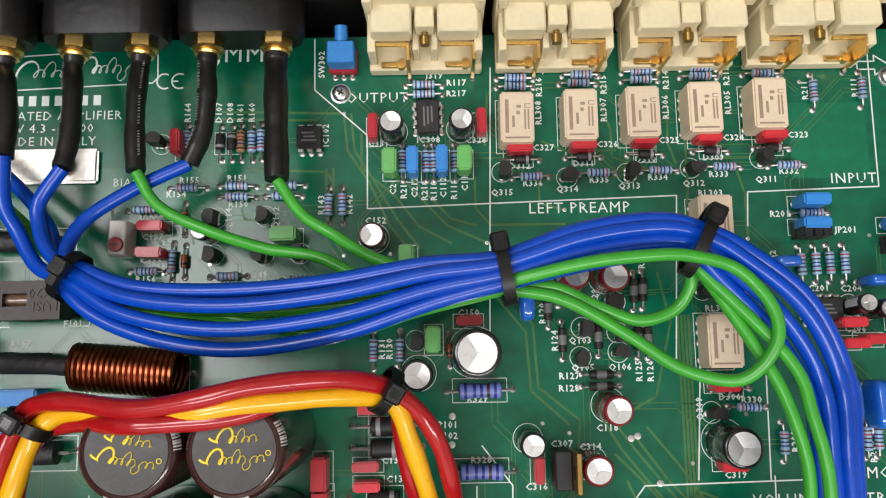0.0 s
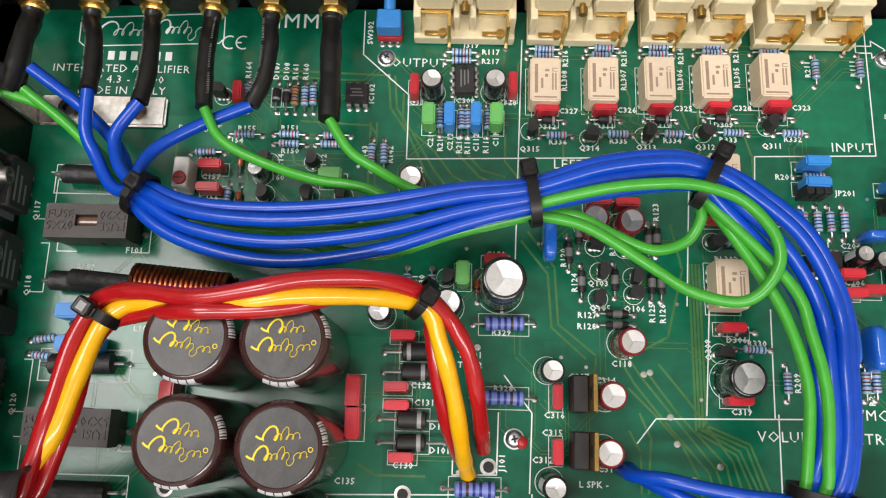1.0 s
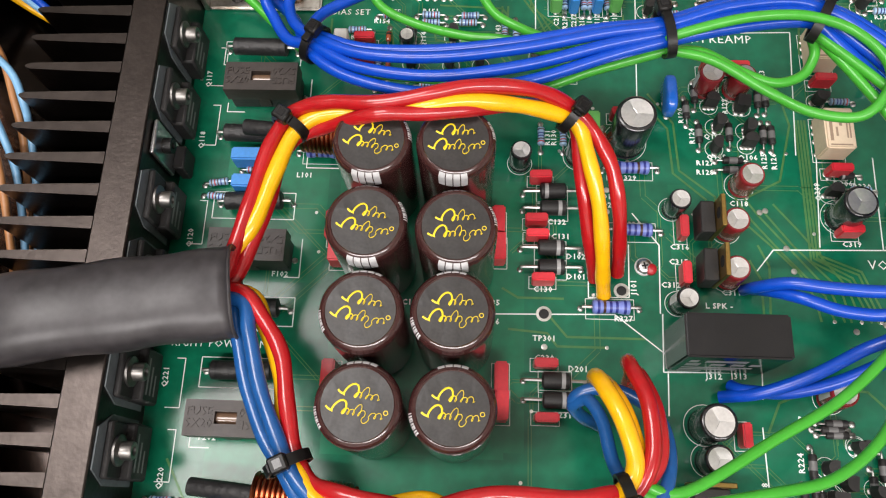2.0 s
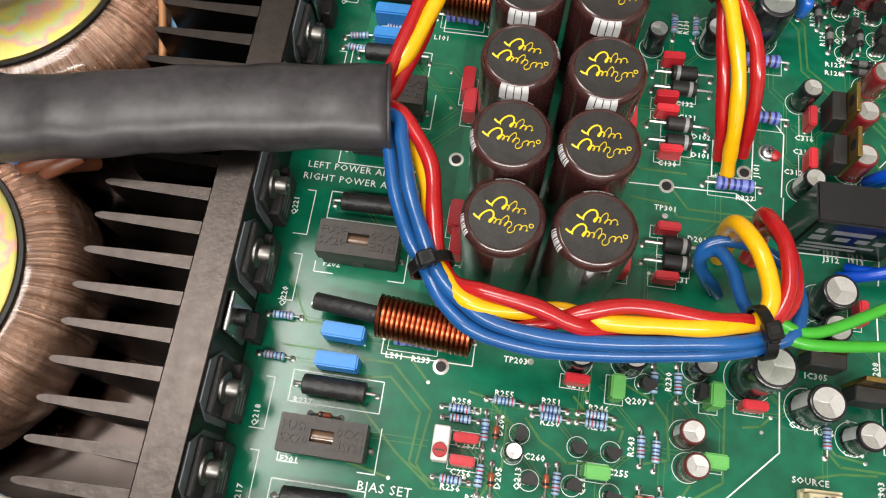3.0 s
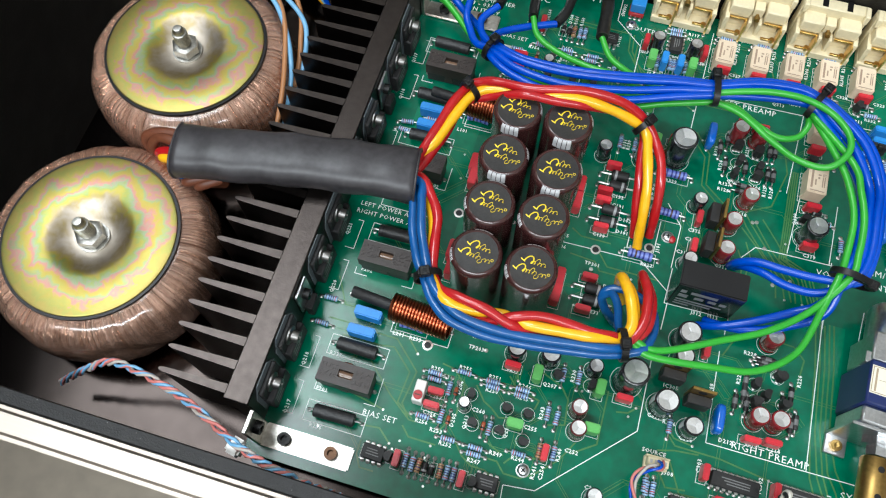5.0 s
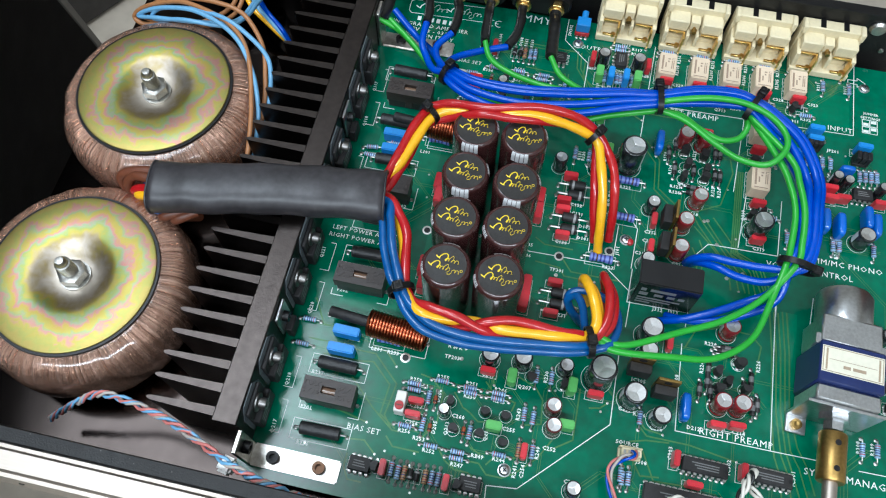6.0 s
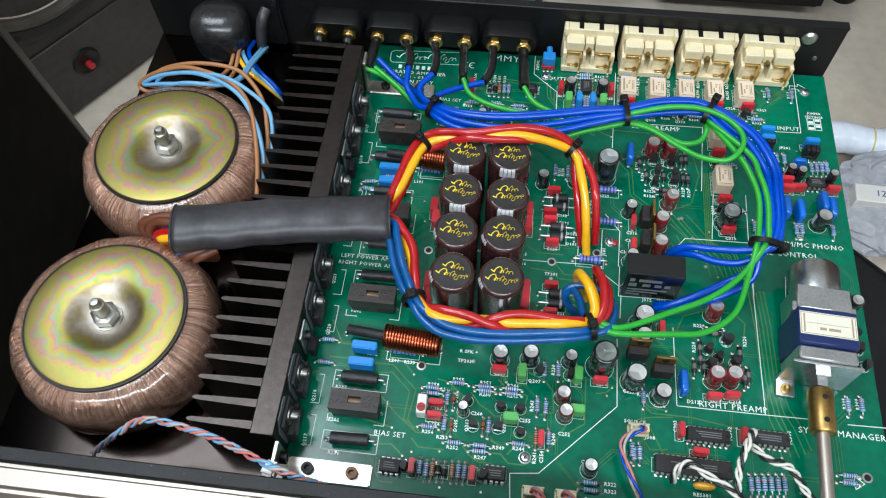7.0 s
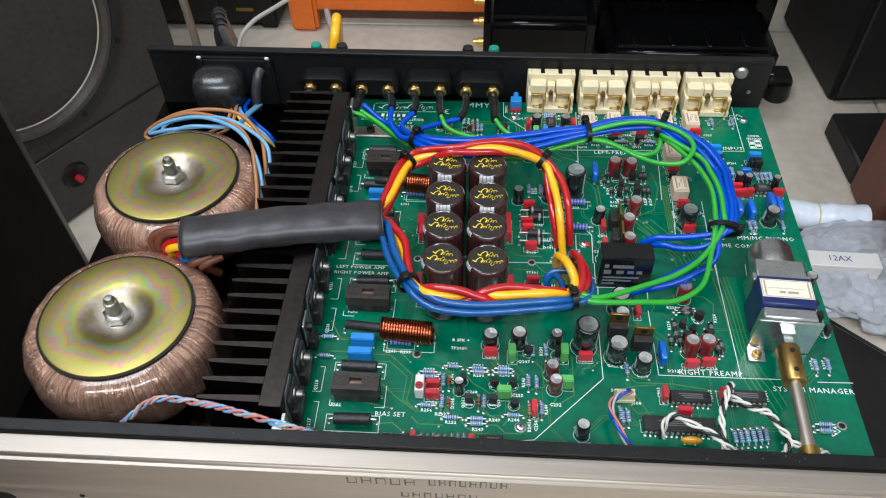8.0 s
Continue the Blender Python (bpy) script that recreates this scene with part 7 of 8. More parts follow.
for cx, cy in ((148.6, 113), (152.6, 113), (148.6, 108.4), (152.6, 108.4)):
    rule((cx - 1.9, cy - 2), (cx + 1.9, cy - 2)), rule((cx - 1.9, cy + 2), (cx + 1.9, cy + 2)), rule((cx - 1.9, cy - 2), (cx - 1.9, cy + 2)), rule((cx + 1.9, cy - 2), (cx + 1.9, cy + 2))
    filled = bmesh.new()
    box(filled, cx - 1.4, cy - (1.6 if cx < 150 else 0), 0.03, cx + 1.4, cy + (0 if cx < 150 else 1.6), 0.09)
    part("legend_block", filled, INK, board)

# part outlines in white ink
bm = bmesh.new()
ROUND = {"e5": 3.1, "e6": 4.0, "e6r": 4.2, "e8": 4.9, "e8r": 4.7, "e10": 6.0, "e13": 7.1, "to92": 2.9}
SQUARE = {"red": (4.2, 2.0), "redL": (5.2, 2.7), "grn": (4.2, 2.6), "blu": (4.5, 2.3), "relay": (5.2, 7.8), "dip8": (5.4, 2.6), "dip14": (10.6, 2.6), "dip28": (18.4, 3.4), "dio": (3.2, 1.9), "diob": (5.0, 3.2), "pow": (7.4, 3.2)}
for kind, x, y, turn in KINDS:
    if kind in ROUND:
        r = ROUND[kind]
        c = [(x + r * math.cos(a * math.pi / 12), y + 0.4 + r * math.sin(a * math.pi / 12)) for a in range(25)]
    elif kind in SQUARE:
        w, h = SQUARE[kind] if turn % 180 == 0 else SQUARE[kind][::-1]
        c = [(x - w, y - h), (x + w, y - h), (x + w, y + h), (x - w, y + h), (x - w, y - h)]
    else:
        continue
    for a, b in zip(c, c[1:]):
        strip(bm, a, b, 0.2, 0.045)
for y in (85, 62.5, 27.5, 5.5, -24.5, -46, -84.5, -105.5):
    c = [(-114, y - 7.5), (-109.5, y - 7.5), (-109.5, y + 7.5), (-112, y + 7.5)]
    for a, b in zip(c, c[1:]):
        strip(bm, a, b, 0.3, 0.05)
for x, y in ((-91, -109.4), (-91, -78.5), (-91, -21), (-91, -1.6), (-94, 33.6), (-97, 90.4)):
    c = [(x - 13.4, y - 4.6), (x + 13.4, y - 4.6), (x + 13.4, y + 4.6), (x - 13.4, y + 4.6), (x - 13.4, y - 4.6)]
    for a, b in zip(c, c[1:]):
        strip(bm, a, b, 0.32, 0.05)
for x, y in ((-91, 16), (-93, 74), (-91, -37), (-90, -93.5)):
    for c in (((x - 14, y - 3), (x - 14, y - 6.4), (x - 8, y - 6.4)), ((x + 9, y - 6.4), (x + 14, y - 6.4), (x + 14, y + 6.4))):
        for a, b in zip(c, c[1:]):
            strip(bm, a, b, 0.32, 0.05)
for x, y in ((-67, -57.6), (-65, 55.4)):
    c = [(x - 13, y + 2), (x - 13, y - 8), (x + 14, y - 8), (x + 14, y + 3)]
    for a, b in zip(c, c[1:]):
        strip(bm, a, b, 0.32, 0.05)
tagged(part("outline_layer", bm, INK, board, smooth=False), kind="stuff")

# copper tracks under the mask, run square with cut corners
bm = bmesh.new()
VIAS = bmesh.new()
rnd = random.Random(21)


def track(a, b, w, z):
    (x0, y0), (x1, y1) = a, b
    d = min(abs(x1 - x0), abs(y1 - y0))
    sx, sy = math.copysign(1, x1 - x0), math.copysign(1, y1 - y0)
    mid = (x0 + sx * d, y0 + sy * d)
    if abs(x1 - x0) + abs(y1 - y0) < 4:
        return
    if rnd.random() < 0.5:
        mid = (x1 - sx * d, y1 - sy * d)
    for p, q in ((a, mid), (mid, b)):
        d = Vector(q) - Vector(p)
        if d.length > 0.5:
            side = Vector((-d.y, d.x)).normalized() * w
            for k in (-1, 1):
                strip(bm, Vector(p) + side * k, Vector(q) + side * k, 0.24, z + 0.00002 * k)


for i, p in enumerate(NODES):
    near = sorted(NODES, key=lambda q: (q[0] - p[0]) ** 2 + (q[1] - p[1]) ** 2)
    for q in rnd.sample(near[1:9], 1):
        o = rnd.choice((-4, 4, 0, 2))
        track((p[0] + o, p[1] + rnd.uniform(-1, 1)), (q[0] - o, q[1]), rnd.choice((0.45, 0.6, 0.8)), 0.018 + 0.00005 * i)
LAID = [0]


def copper(*pts):
    """One covered track with its corners; some end in a plated hole."""
    LAID[0] += 1
    z = 0.045 + 0.0001 * LAID[0]
    for a, b in zip(pts, pts[1:]):
        strip(bm, a, b, 0.7, z)
    if LAID[0] % 3 == 0:
        lathe(VIAS, [(0, 0.05), (0.62, 0.05), (0.5, 0.12), (0.25, 0.1)], 8, m=Matrix.Translation((*pts[-1], 0)))


copper((-109, -67), (-98, -67), (-85, -68), (-76, -68), (-63, -80), (-65, -95), (-61, -100))
copper((-100, -73), (-82, -73), (-76, -72), (-66, -81), (-67, -95), (-59, -100))
copper((-78, -65), (-71, -66), (-65, -72))
copper((-84, -81), (-71, -93), (-60, -101), (-57, -101))
copper((-62, -104), (-58, -108), (-46, -108))
copper((-80, -109), (-71, -108), (-65, -113))
copper((-77, -115), (-77, -121), (-74, -126), (-68, -126))
copper((-94, -59), (-104, -59), (-111, -47))
copper((-39, -103), (-34, -109), (-29, -112), (-23, -112), (-19, -114))
copper((-36, -78), (-31, -84), (-27, -86), (-23, -89), (-18, -88))
copper((-23, -70), (-19, -74), (-12, -76), (-8, -77), (-9, -81))
copper((-21, -64), (-19, -71))
copper((4, -73), (5, -84), (-2, -86))
copper((20, -64), (20, -73), (20, -88), (10, -95))
copper((25, -72), (30, -71), (33, -68))
copper((-16, -107), (-13, -103), (-2, -101))
copper((-25, -107), (-19, -107), (-15, -111), (-8, -111), (-3, -108), (6, -99), (11, -90))
copper((47, -65), (48, -73), (51, -76), (59, -77))
copper((45, -83), (52, -81), (62, -80))
copper((47, -91), (51, -97), (59, -96))
copper((-54, -84), (-51, -97))
copper((-53, -73), (-47, -74), (-41, -80), (-41, -93), (-47, -103))
copper((-73, -118), (-69, -115))
copper((-87, -97), (-72, -100))
copper((-10, -64), (0, -68), (4, -73))
copper((-17, -104), (-24, -101))
copper((35, 77), (43, 66), (44, 49), (55, 40), (54, 31))
copper((33, 74), (41, 64), (42, 48), (52, 39))
copper((62, 43), (68, 34), (76, 24), (88, 9), (91, -0))
copper((60, 42), (66, 32), (74, 22), (86, 8), (88, -0))
copper((64, 31), (71, 24), (79, 15), (83, 7), (84, -0))
copper((70, 35), (78, 24), (91, 10), (93, -0))
copper((73, 38), (81, 28), (93, 11), (96, -0))
copper((67, 24), (70, 17), (69, 2))
copper((64, 19), (67, 13), (67, 2))
copper((78, 80), (81, 66), (76, 46), (65, 40))
copper((83, 68), (83, 44), (83, 19), (94, 13), (99, -0))
copper((84, 68), (84, 44), (84, 20), (95, 14), (101, -0))
copper((85, 68), (85, 44), (85, 20), (97, 15), (102, -0))
copper((86, 68), (86, 44), (86, 21), (98, 16), (104, 0))
copper((2, -1), (7, -7), (31, -7))
copper((-11, -5), (1, -6), (4, -10), (19, -10))
copper((-13, 8), (-8, 5), (6, 5))
copper((-106, 7), (-102, 14), (-90, 16))
copper((-9, 127), (-8, 116), (-2, 107), (4, 94), (9, 88))
copper((-7, 127), (-6, 116), (-1, 108), (6, 96), (12, 88))
copper((-4, 121), (-4, 111), (6, 102), (12, 94), (21, 89))
copper((4, 109), (9, 106), (20, 94), (31, 89))
copper((9, 109), (21, 96), (28, 94))
copper((28, 108), (28, 99), (32, 94), (53, 94))
copper((-12, 111), (-12, 91), (-9, 86))
copper((-14, 111), (-14, 90), (-10, 85))
copper((35, 135), (32, 132), (31, 117))
copper((46, 110), (46, 100), (53, 98))
copper((88, 126), (88, 104), (87, 93))
copper((64, 129), (67, 121), (67, 113), (78, 109))
copper((-44, 128), (-9, 127))
copper((-44, 126), (-17, 125))
copper((-36, 111), (-14, 110), (-12, 107))
copper((-74, 105), (-74, 99), (-73, 88))
copper((47, 118), (54, 115), (68, 115))
copper((84, 139), (83, 117), (85, 111))
copper((102, 109), (104, 102), (104, 89))
copper((64, 136), (67, 133))
copper((-58, 107), (-53, 102), (-51, 90))
copper((-39, 106), (-37, 97), (-29, 95))
copper((107, -7), (109, -27), (110, -55), (113, -73), (116, -81), (120, -93))
copper((105, -7), (107, -28), (108, -56), (111, -75), (114, -82), (116, -93))
copper((103, -7), (105, -28), (106, -56), (108, -76), (111, -84), (112, -94))
copper((109, -6), (111, -27), (112, -55), (115, -72), (119, -79), (123, -91))
copper((111, -6), (113, -27), (114, -55), (118, -70), (122, -77), (126, -89))
copper((48, -75), (52, -79), (71, -79), (92, -82))
copper((51, -86), (57, -98), (74, -97))
copper((78, -20), (95, -21), (100, -26), (98, -40))
copper((65, -34), (69, -25), (84, -19))
copper((126, -24), (125, -47))
for k in range(70):
    p = rnd.choice(NODES)
    lathe(VIAS, [(0, 0.05), (0.6, 0.05), (0.5, 0.12), (0.25, 0.1)], 8, m=Matrix.Translation((p[0] + rnd.uniform(-9, 9), p[1] + rnd.uniform(-9, 9), 0)))
tagged(part("track_layer", bm, TRACK_GAP, board, smooth=False), kind="stuff")
tagged(part("via_layer", VIAS, SOLDER, board), kind="stuff")
# larger copper areas
for k, (x0, y0, x1, y1) in enumerate(((-104, 8, -70, 52), (-66, -44, -12, 44), (-12, -42, -6, 44), (40, 16, 46, 44), (108, -62, 116, -6), (-100, -56, -72, -28), (118, 106, 140, 128), (-78, 100, -46, 112))):
    part("copper_area", box(bmesh.new(), x0, y0, -0.01, x1, y1, 0.012 + k * 0.0005), POUR, board)
for x, y in ((0, 0), (-67, 0), (-62, -67), (150, -99), (24, 8)):
    ring = part("plated_hole", lathe(bmesh.new(), [(1.5, 0.05), (2.4, 0.05), (2.4, 0.16), (1.6, 0.2), (1.5, 0.05)], 24, caps=False), SOLDER, board)
    hole = part("hole", lathe(bmesh.new(), [(0, 0.06), (1.6, 0.06), (1.6, 0.1), (0, 0.1)], 24), BLACK, board)
    for ob in (ring, hole):
        ob.location = (x * MM, y * MM, 0)

for x, y in ((77.4, 15.6), (89.3, 9.7), (81.8, 5.8), (75.8, 23.1), (101.3, 1.3), (103.2, -0.7), (94.1, -3.0), (92.3, -8.7), (68.6, 35.0), (70.4, 35.6), (0.1, -10.3), (20.4, 41.6), (20.2, 34.1), (-36.2, -61.8)):
    pad = part("test_pad", lathe(bmesh.new(), [(0, 0.05), (1.0, 0.05), (0.9, 0.2), (0.5, 0.26), (0, 0.26)], 14), SOLDER, board)
    pad.location = (x * MM, y * MM, 0)

# front plate lettering, as plain bars of its size
for x0, n, z, h, w, gap in ((-82, 5, 41, 5.2, 4.2, 1.8), (-48, 8, 42, 5.2, 2.8, 1.4), (-60, 7, 30, 4.2, 3.2, 1.6)):
    for k in range(n):
        bm = bmesh.new()
        a = x0 + k * (w + gap)
        for x1, x2, z1, z2 in ((a, a + 0.7, z, z + h), (a + w - 0.35, a + w, z, z + h), (a + 0.7, a + w - 0.35, z + (h - 0.4) * (k % 3) / 2, z + (h - 0.4) * (k % 3) / 2 + 0.4)):
            box(bm, x1, -159.15, z1, x2, -158.9, z2)
        part("lettering_bar", bm, ENGRAVED, chassis)
for x, z, r in ((-243, 9, 5.0), (-205, 14, 1.2)):
    part("plate_hole", lathe(bmesh.new(), [(0, 159.05), (r, 159.05), (r, 159.4), (r * 0.7, 159.5), (0, 159.5)], 24, m=Matrix.Translation((x, 0, z)) @ Matrix.Rotation(radians(90), 4, "X")), BLACK_STEEL, chassis)
for x, z in ((144, 24), (153, 8)):
    s = thing("panel_screw", "bright cross-head screw in the rear panel", "screw")
    part("head", lathe(bmesh.new(), [(0, 0), (4.6, 0), (4.6, 0.8), (3.4, 2.2), (0, 2.6)] if x < 150 else [(0, 0), (1.6, 0), (1.3, 0.8), (0, 1)], 24, m=Matrix.Translation((x, 157, z)) @ Matrix.Rotation(radians(90), 4, "X")), DULL_ZINC, s)

# ---- the room beyond the amplifier ----
FLOOR_Z = -430
floor = thing("floor", "cream glazed floor tiles with grey joints", "floor", kind="structure")
part("screed", box(bmesh.new(), -2600, -2200, FLOOR_Z - 40, 2600, 2900, FLOOR_Z - 3), GROUT, floor)
proto = None
for i in range(8):
    for j in range(8):
        if proto is None:
            proto = part("tile", box(bmesh.new(), 2, 2, -8, 598, 598, 0, 1.5), TILE, floor)
            ob = proto
        else:
            ob = new("tile", proto.data)
            ob.parent = floor
        ob.matrix_basis = place(-2420 + 600 * i, -2080 + 600 * j, FLOOR_Z)
for name, c in (("wall_north", (-2600, 2850, 2600, 2950)), ("wall_south", (-2600, -2300, 2600, -2200)), ("wall_west", (-2700, -2300, -2600, 2950)), ("wall_east", (2600, -2300, 2700, 2950))):
    w = thing(name, "plain white painted wall", "wall", kind="structure")
    part("plaster", box(bmesh.new(), c[0], c[1], FLOOR_Z - 40, c[2], c[3], 2050), PLASTER, w)
ceil = thing("ceiling", "plain white painted ceiling", "ceiling", kind="structure")
part("plaster", box(bmesh.new(), -2600, -2200, 2000, 2600, 2900, 2060), PLASTER, ceil)
stand = thing("low_stand", "low black stand under the amplifier", "stand")
part("top", box(bmesh.new(), -235, -125, -56, 135, 150, -40, 2), CABINET, stand)
for x in (-222, 122):
    for y in (-112, 137):
        part("leg", box(bmesh.new(), x - 12, y - 12, FLOOR_Z, x + 12, y + 12, -56, 2), CABINET, stand)
for x in (-240, 140):
    for y in (-120, 135):
        f = thing("chassis_foot", "round black rubber foot under the amplifier", "foot", place(x * 0.94, y * 0.94, -15), group="chassis feet")
        part("pad", lathe(bmesh.new(), [(0, -25), (15, -25), (17, -22), (18, 0), (0, 0)], 28), NYLON, f)


def loudspeaker(x, y, w, d, h, turn, cone=True, material=None, label="black floor-standing loudspeaker with a large woofer", tilt=0, radius=128, aside=0):
    t = thing("loudspeaker", label, "loudspeaker", place(x, y, FLOOR_Z, turn, tilt))
    part("cabinet", box(bmesh.new(), -w / 2, -d / 2, 0, w / 2, d / 2, h, 6, seg=2), material or CABINET, t)
    if cone:
        m = Matrix.Translation((aside, -d / 2, h * cone)) @ Matrix.Rotation(radians(90), 4, "X")
        R0 = radius
        part("frame_ring", lathe(bmesh.new(), [(R0 * 0.92, 0), (R0 * 1.08, 0), (R0 * 1.08, 6), (R0 * 1.02, 9), (R0 * 0.95, 8), (R0 * 0.92, 4)], 64, m=m, caps=False), BLACK, t)
        part("surround", lathe(bmesh.new(), [(R0 * 0.95, 3), (R0 * 0.93, 9), (R0 * 0.89, 10), (R0 * 0.85, 6), (R0 * 0.84, 1)], 64, m=m, caps=False), RUBBER, t)
        part("cone", lathe(bmesh.new(), [(R0 * 0.85, 2), (R0 * 0.64, -18), (R0 * 0.38, -42), (R0 * 0.34, -45)], 64, m=m, caps=False), CONE, t)
        part("dust_cap", lathe(bmesh.new(), [(R0 * 0.38, -42), (R0 * 0.34, -32), (R0 * 0.2, -24), (0, -20)], 48, m=m, caps=False), DUST_CAP, t)
        for k in range(8):
            a = math.pi * k / 4 + 0.3
            part("frame_screw", lathe(bmesh.new(), [(0, 8), (4, 8), (4, 10), (0, 11)], 12, m=m @ Matrix.Translation((R0 * 1.01 * math.cos(a), R0 * 1.01 * math.sin(a), 0))), BLACK_STEEL, t)
    return t


# loudspeaker on the floor behind the transformers
woofer = loudspeaker(-722, 551, 393, 350, 640, 57.4, cone=0.423, radius=135, aside=-10, material=BAFFLE)
m = Matrix.Translation((-14, -175, 64)) @ Matrix.Rotation(radians(90), 4, "X")
part("level_knob_recess", lathe(bmesh.new(), [(0, 4), (11, 4), (14, 6), (16, 7), (18.5, 6), (19.5, 3)], 40, m=m, caps=False), NYLON, woofer)
part("level_knob", lathe(bmesh.new(), [(0, 4), (5, 4), (4.4, 12), (0, 13)], 20, m=m @ Matrix.Translation((1, -5, 0))), DARK_RED, woofer, "small red knob")
part("port", lathe(bmesh.new(), [(0, 0.6), (17, 0.6), (17, 1.2), (0, 1.2)], 32, m=m @ Matrix.Translation((-52, -4, 0))), NYLON, woofer)
part("lower_baffle", box(bmesh.new(), -190, -178.5, 6, 190, -176, 112, 1.5), BAFFLE, woofer)

# black grille panel leaning beside the amplifier
lean = thing("grille_panel", "black cloth-covered panel leaning beside the amplifier", "panel")
e0, up = Vector((-547, 339, FLOOR_Z)), Vector((0.2505, -0.3142, 0.9157))
run = Vector((0.12, -0.99, 0)).normalized()
nrm = up.cross(run).normalized()
bm = bmesh.new()
corner = [e0, e0 + run * 760, e0 + run * 760 + up * 690, e0 + up * 690]
back = [c + nrm * (22 if nrm.x < 0 else -22) for c in corner]
va, vb = [bm.verts.new(c) for c in corner], [bm.verts.new(c) for c in back]
bm.faces.new(va), bm.faces.new(vb)
for i in range(4):
    bm.faces.new((va[i], va[(i + 1) % 4], vb[(i + 1) % 4], vb[i]))
bmesh.ops.bevel(bm, geom=list(bm.edges), offset=4, segments=2, affect="EDGES")
for p0, p1 in ((corner[0], corner[1]), (corner[1], corner[2]), (corner[2], corner[3]), (corner[3], corner[0])):
    part("frame_bead", tube(bmesh.new(), [p0 + nrm * (11 if nrm.x < 0 else -11), p1 + nrm * (11 if nrm.x < 0 else -11)], 11.6, 8), NYLON, lean)
part("cloth", bm, mat("black_grille_cloth", (0.003, 0.0028, 0.0028), 0.9, vary=0.3, scale=30, bump=0.4, bump_scale=700, spec=0.1), lean)

# behind the amplifier
amp = thing("tube_amplifier", "glossy black amplifier with two covered transformers", "amplifier")
part("case", box(bmesh.new(), -38, 802, FLOOR_Z + 30, 410, 1100, FLOOR_Z + 250, 4, seg=2), PIANO, amp)
part("transformer_cover", box(bmesh.new(), -38, 674, FLOOR_Z + 30, 122, 800, FLOOR_Z + 166, 14, seg=5), PIANO, amp)
cover = part("transformer_cover", box(bmesh.new(), 142, 658, FLOOR_Z + 30, 384, 800, FLOOR_Z + 132, 14, seg=5), PIANO, amp)
part("cover_seam", box(bmesh.new(), 146, 656.8, FLOOR_Z + 96, 380, 658.2, FLOOR_Z + 98, 0.4), STEEL, cover)
for k in range(4):
    part("dress_bar", box(bmesh.new(), 176 + 52 * k, 668, FLOOR_Z + 132, 186 + 52 * k, 792, FLOOR_Z + 135, 1.2), PIANO, cover)
part("front_lip", box(bmesh.new(), 120, 740, FLOOR_Z + 190, 405, 801, FLOOR_Z + 196, 2), STEEL, amp)
for x, y in ((-20, 690), (400, 735), (-20, 1070), (400, 1070)):
    part("foot", lathe(bmesh.new(), [(0, 0), (19, 0), (21, 4), (19, 32), (0, 32)], 28, m=Matrix.Translation((x + (26 if x > 0 and y < 800 else 0), y, FLOOR_Z))), NYLON, amp)
part("foot_bar", box(bmesh.new(), 384, 722, FLOOR_Z + 30, 440, 758, FLOOR_Z + 44, 3), NYLON, amp)
for k in range(3):
    part("gilt_post", lathe(bmesh.new(), [(0, 0), (7, 0), (7, 8), (5, 9), (5, 16), (0, 16)], 18, m=Matrix.Translation((-38, 735 + 22 * k, FLOOR_Z + 90 + 22 * k)) @ Matrix.Rotation(radians(-90), 4, "Y")), GOLD, amp)

stool = thing("plastic_stool", "bright orange plastic stool on the tiles", "stool")
part("rail", box(bmesh.new(), -378, 900, FLOOR_Z + 36, 15, 922, FLOOR_Z + 130, 5, seg=2), ORANGE, stool)
part("leg", box(bmesh.new(), -378, 890, FLOOR_Z, -330, 925, FLOOR_Z + 140, 6, seg=2), ORANGE, stool)
part("leg", box(bmesh.new(), -96, 1180, FLOOR_Z, -50, 1215, FLOOR_Z + 140, 6, seg=2), ORANGE, stool)
part("seat", box(bmesh.new(), -390, 890, FLOOR_Z + 140, -40, 1230, FLOOR_Z + 160, 6, seg=2), ORANGE, stool)
case = thing("equipment_case", "dark equipment case with a small brass badge on the tiles", "case")
part("shell", box(bmesh.new(), -640, 892, FLOOR_Z + 12, -400, 1180, FLOOR_Z + 190, 5, seg=2), BLACK_STEEL, case)
part("badge", box(bmesh.new(), -470, 889.5, FLOOR_Z + 40, -440, 892.5, FLOOR_Z + 46), BRASS, case)
for x in (-620, -420):
    part("foot", box(bmesh.new(), x - 14, 900, FLOOR_Z, x + 14, 1170, FLOOR_Z + 12, 2), NYLON, case)
part("front_panel", box(bmesh.new(), -634, 888, FLOOR_Z + 20, -500, 891.8, FLOOR_Z + 180, 1.5), GLOSS, case)

# plugs and leads outside the rear panel
TEAL = mat("teal_plastic", (0.02, 0.26, 0.17), 0.4)
for x, m in ((-153, TEAL), (-25.5, TEAL)):
    t = thing("speaker_plug", "green and grey plug standing behind the rear panel", "plug", place(x, 176, 8.5))
    part("cap", lathe(bmesh.new(), [(0, -8), (4.4, -8), (4.4, 14), (3.4, 19), (0, 20)], 18), m, t, "green plastic cap")
    part("post", lathe(bmesh.new(), [(0, 0), (5, 0), (5, 20), (0, 20)], 18, m=Matrix.Translation((0, 0, 0)) @ Matrix.Rotation(radians(90), 4, "X")), GOLD, t)
for x in (-135, -44):
    t = thing("speaker_plug", "grey metal plug standing behind the rear panel", "plug", place(x, 178, 8))
    part("cap", lathe(bmesh.new(), [(0, -8), (4.2, -8), (4.2, 15), (3.6, 18), (0, 18)], 18), EPOXY, t)
    part("post", lathe(bmesh.new(), [(0, 0), (5, 0), (5, 22), (0, 22)], 18, m=Matrix.Rotation(radians(90), 4, "X")), GOLD, t)
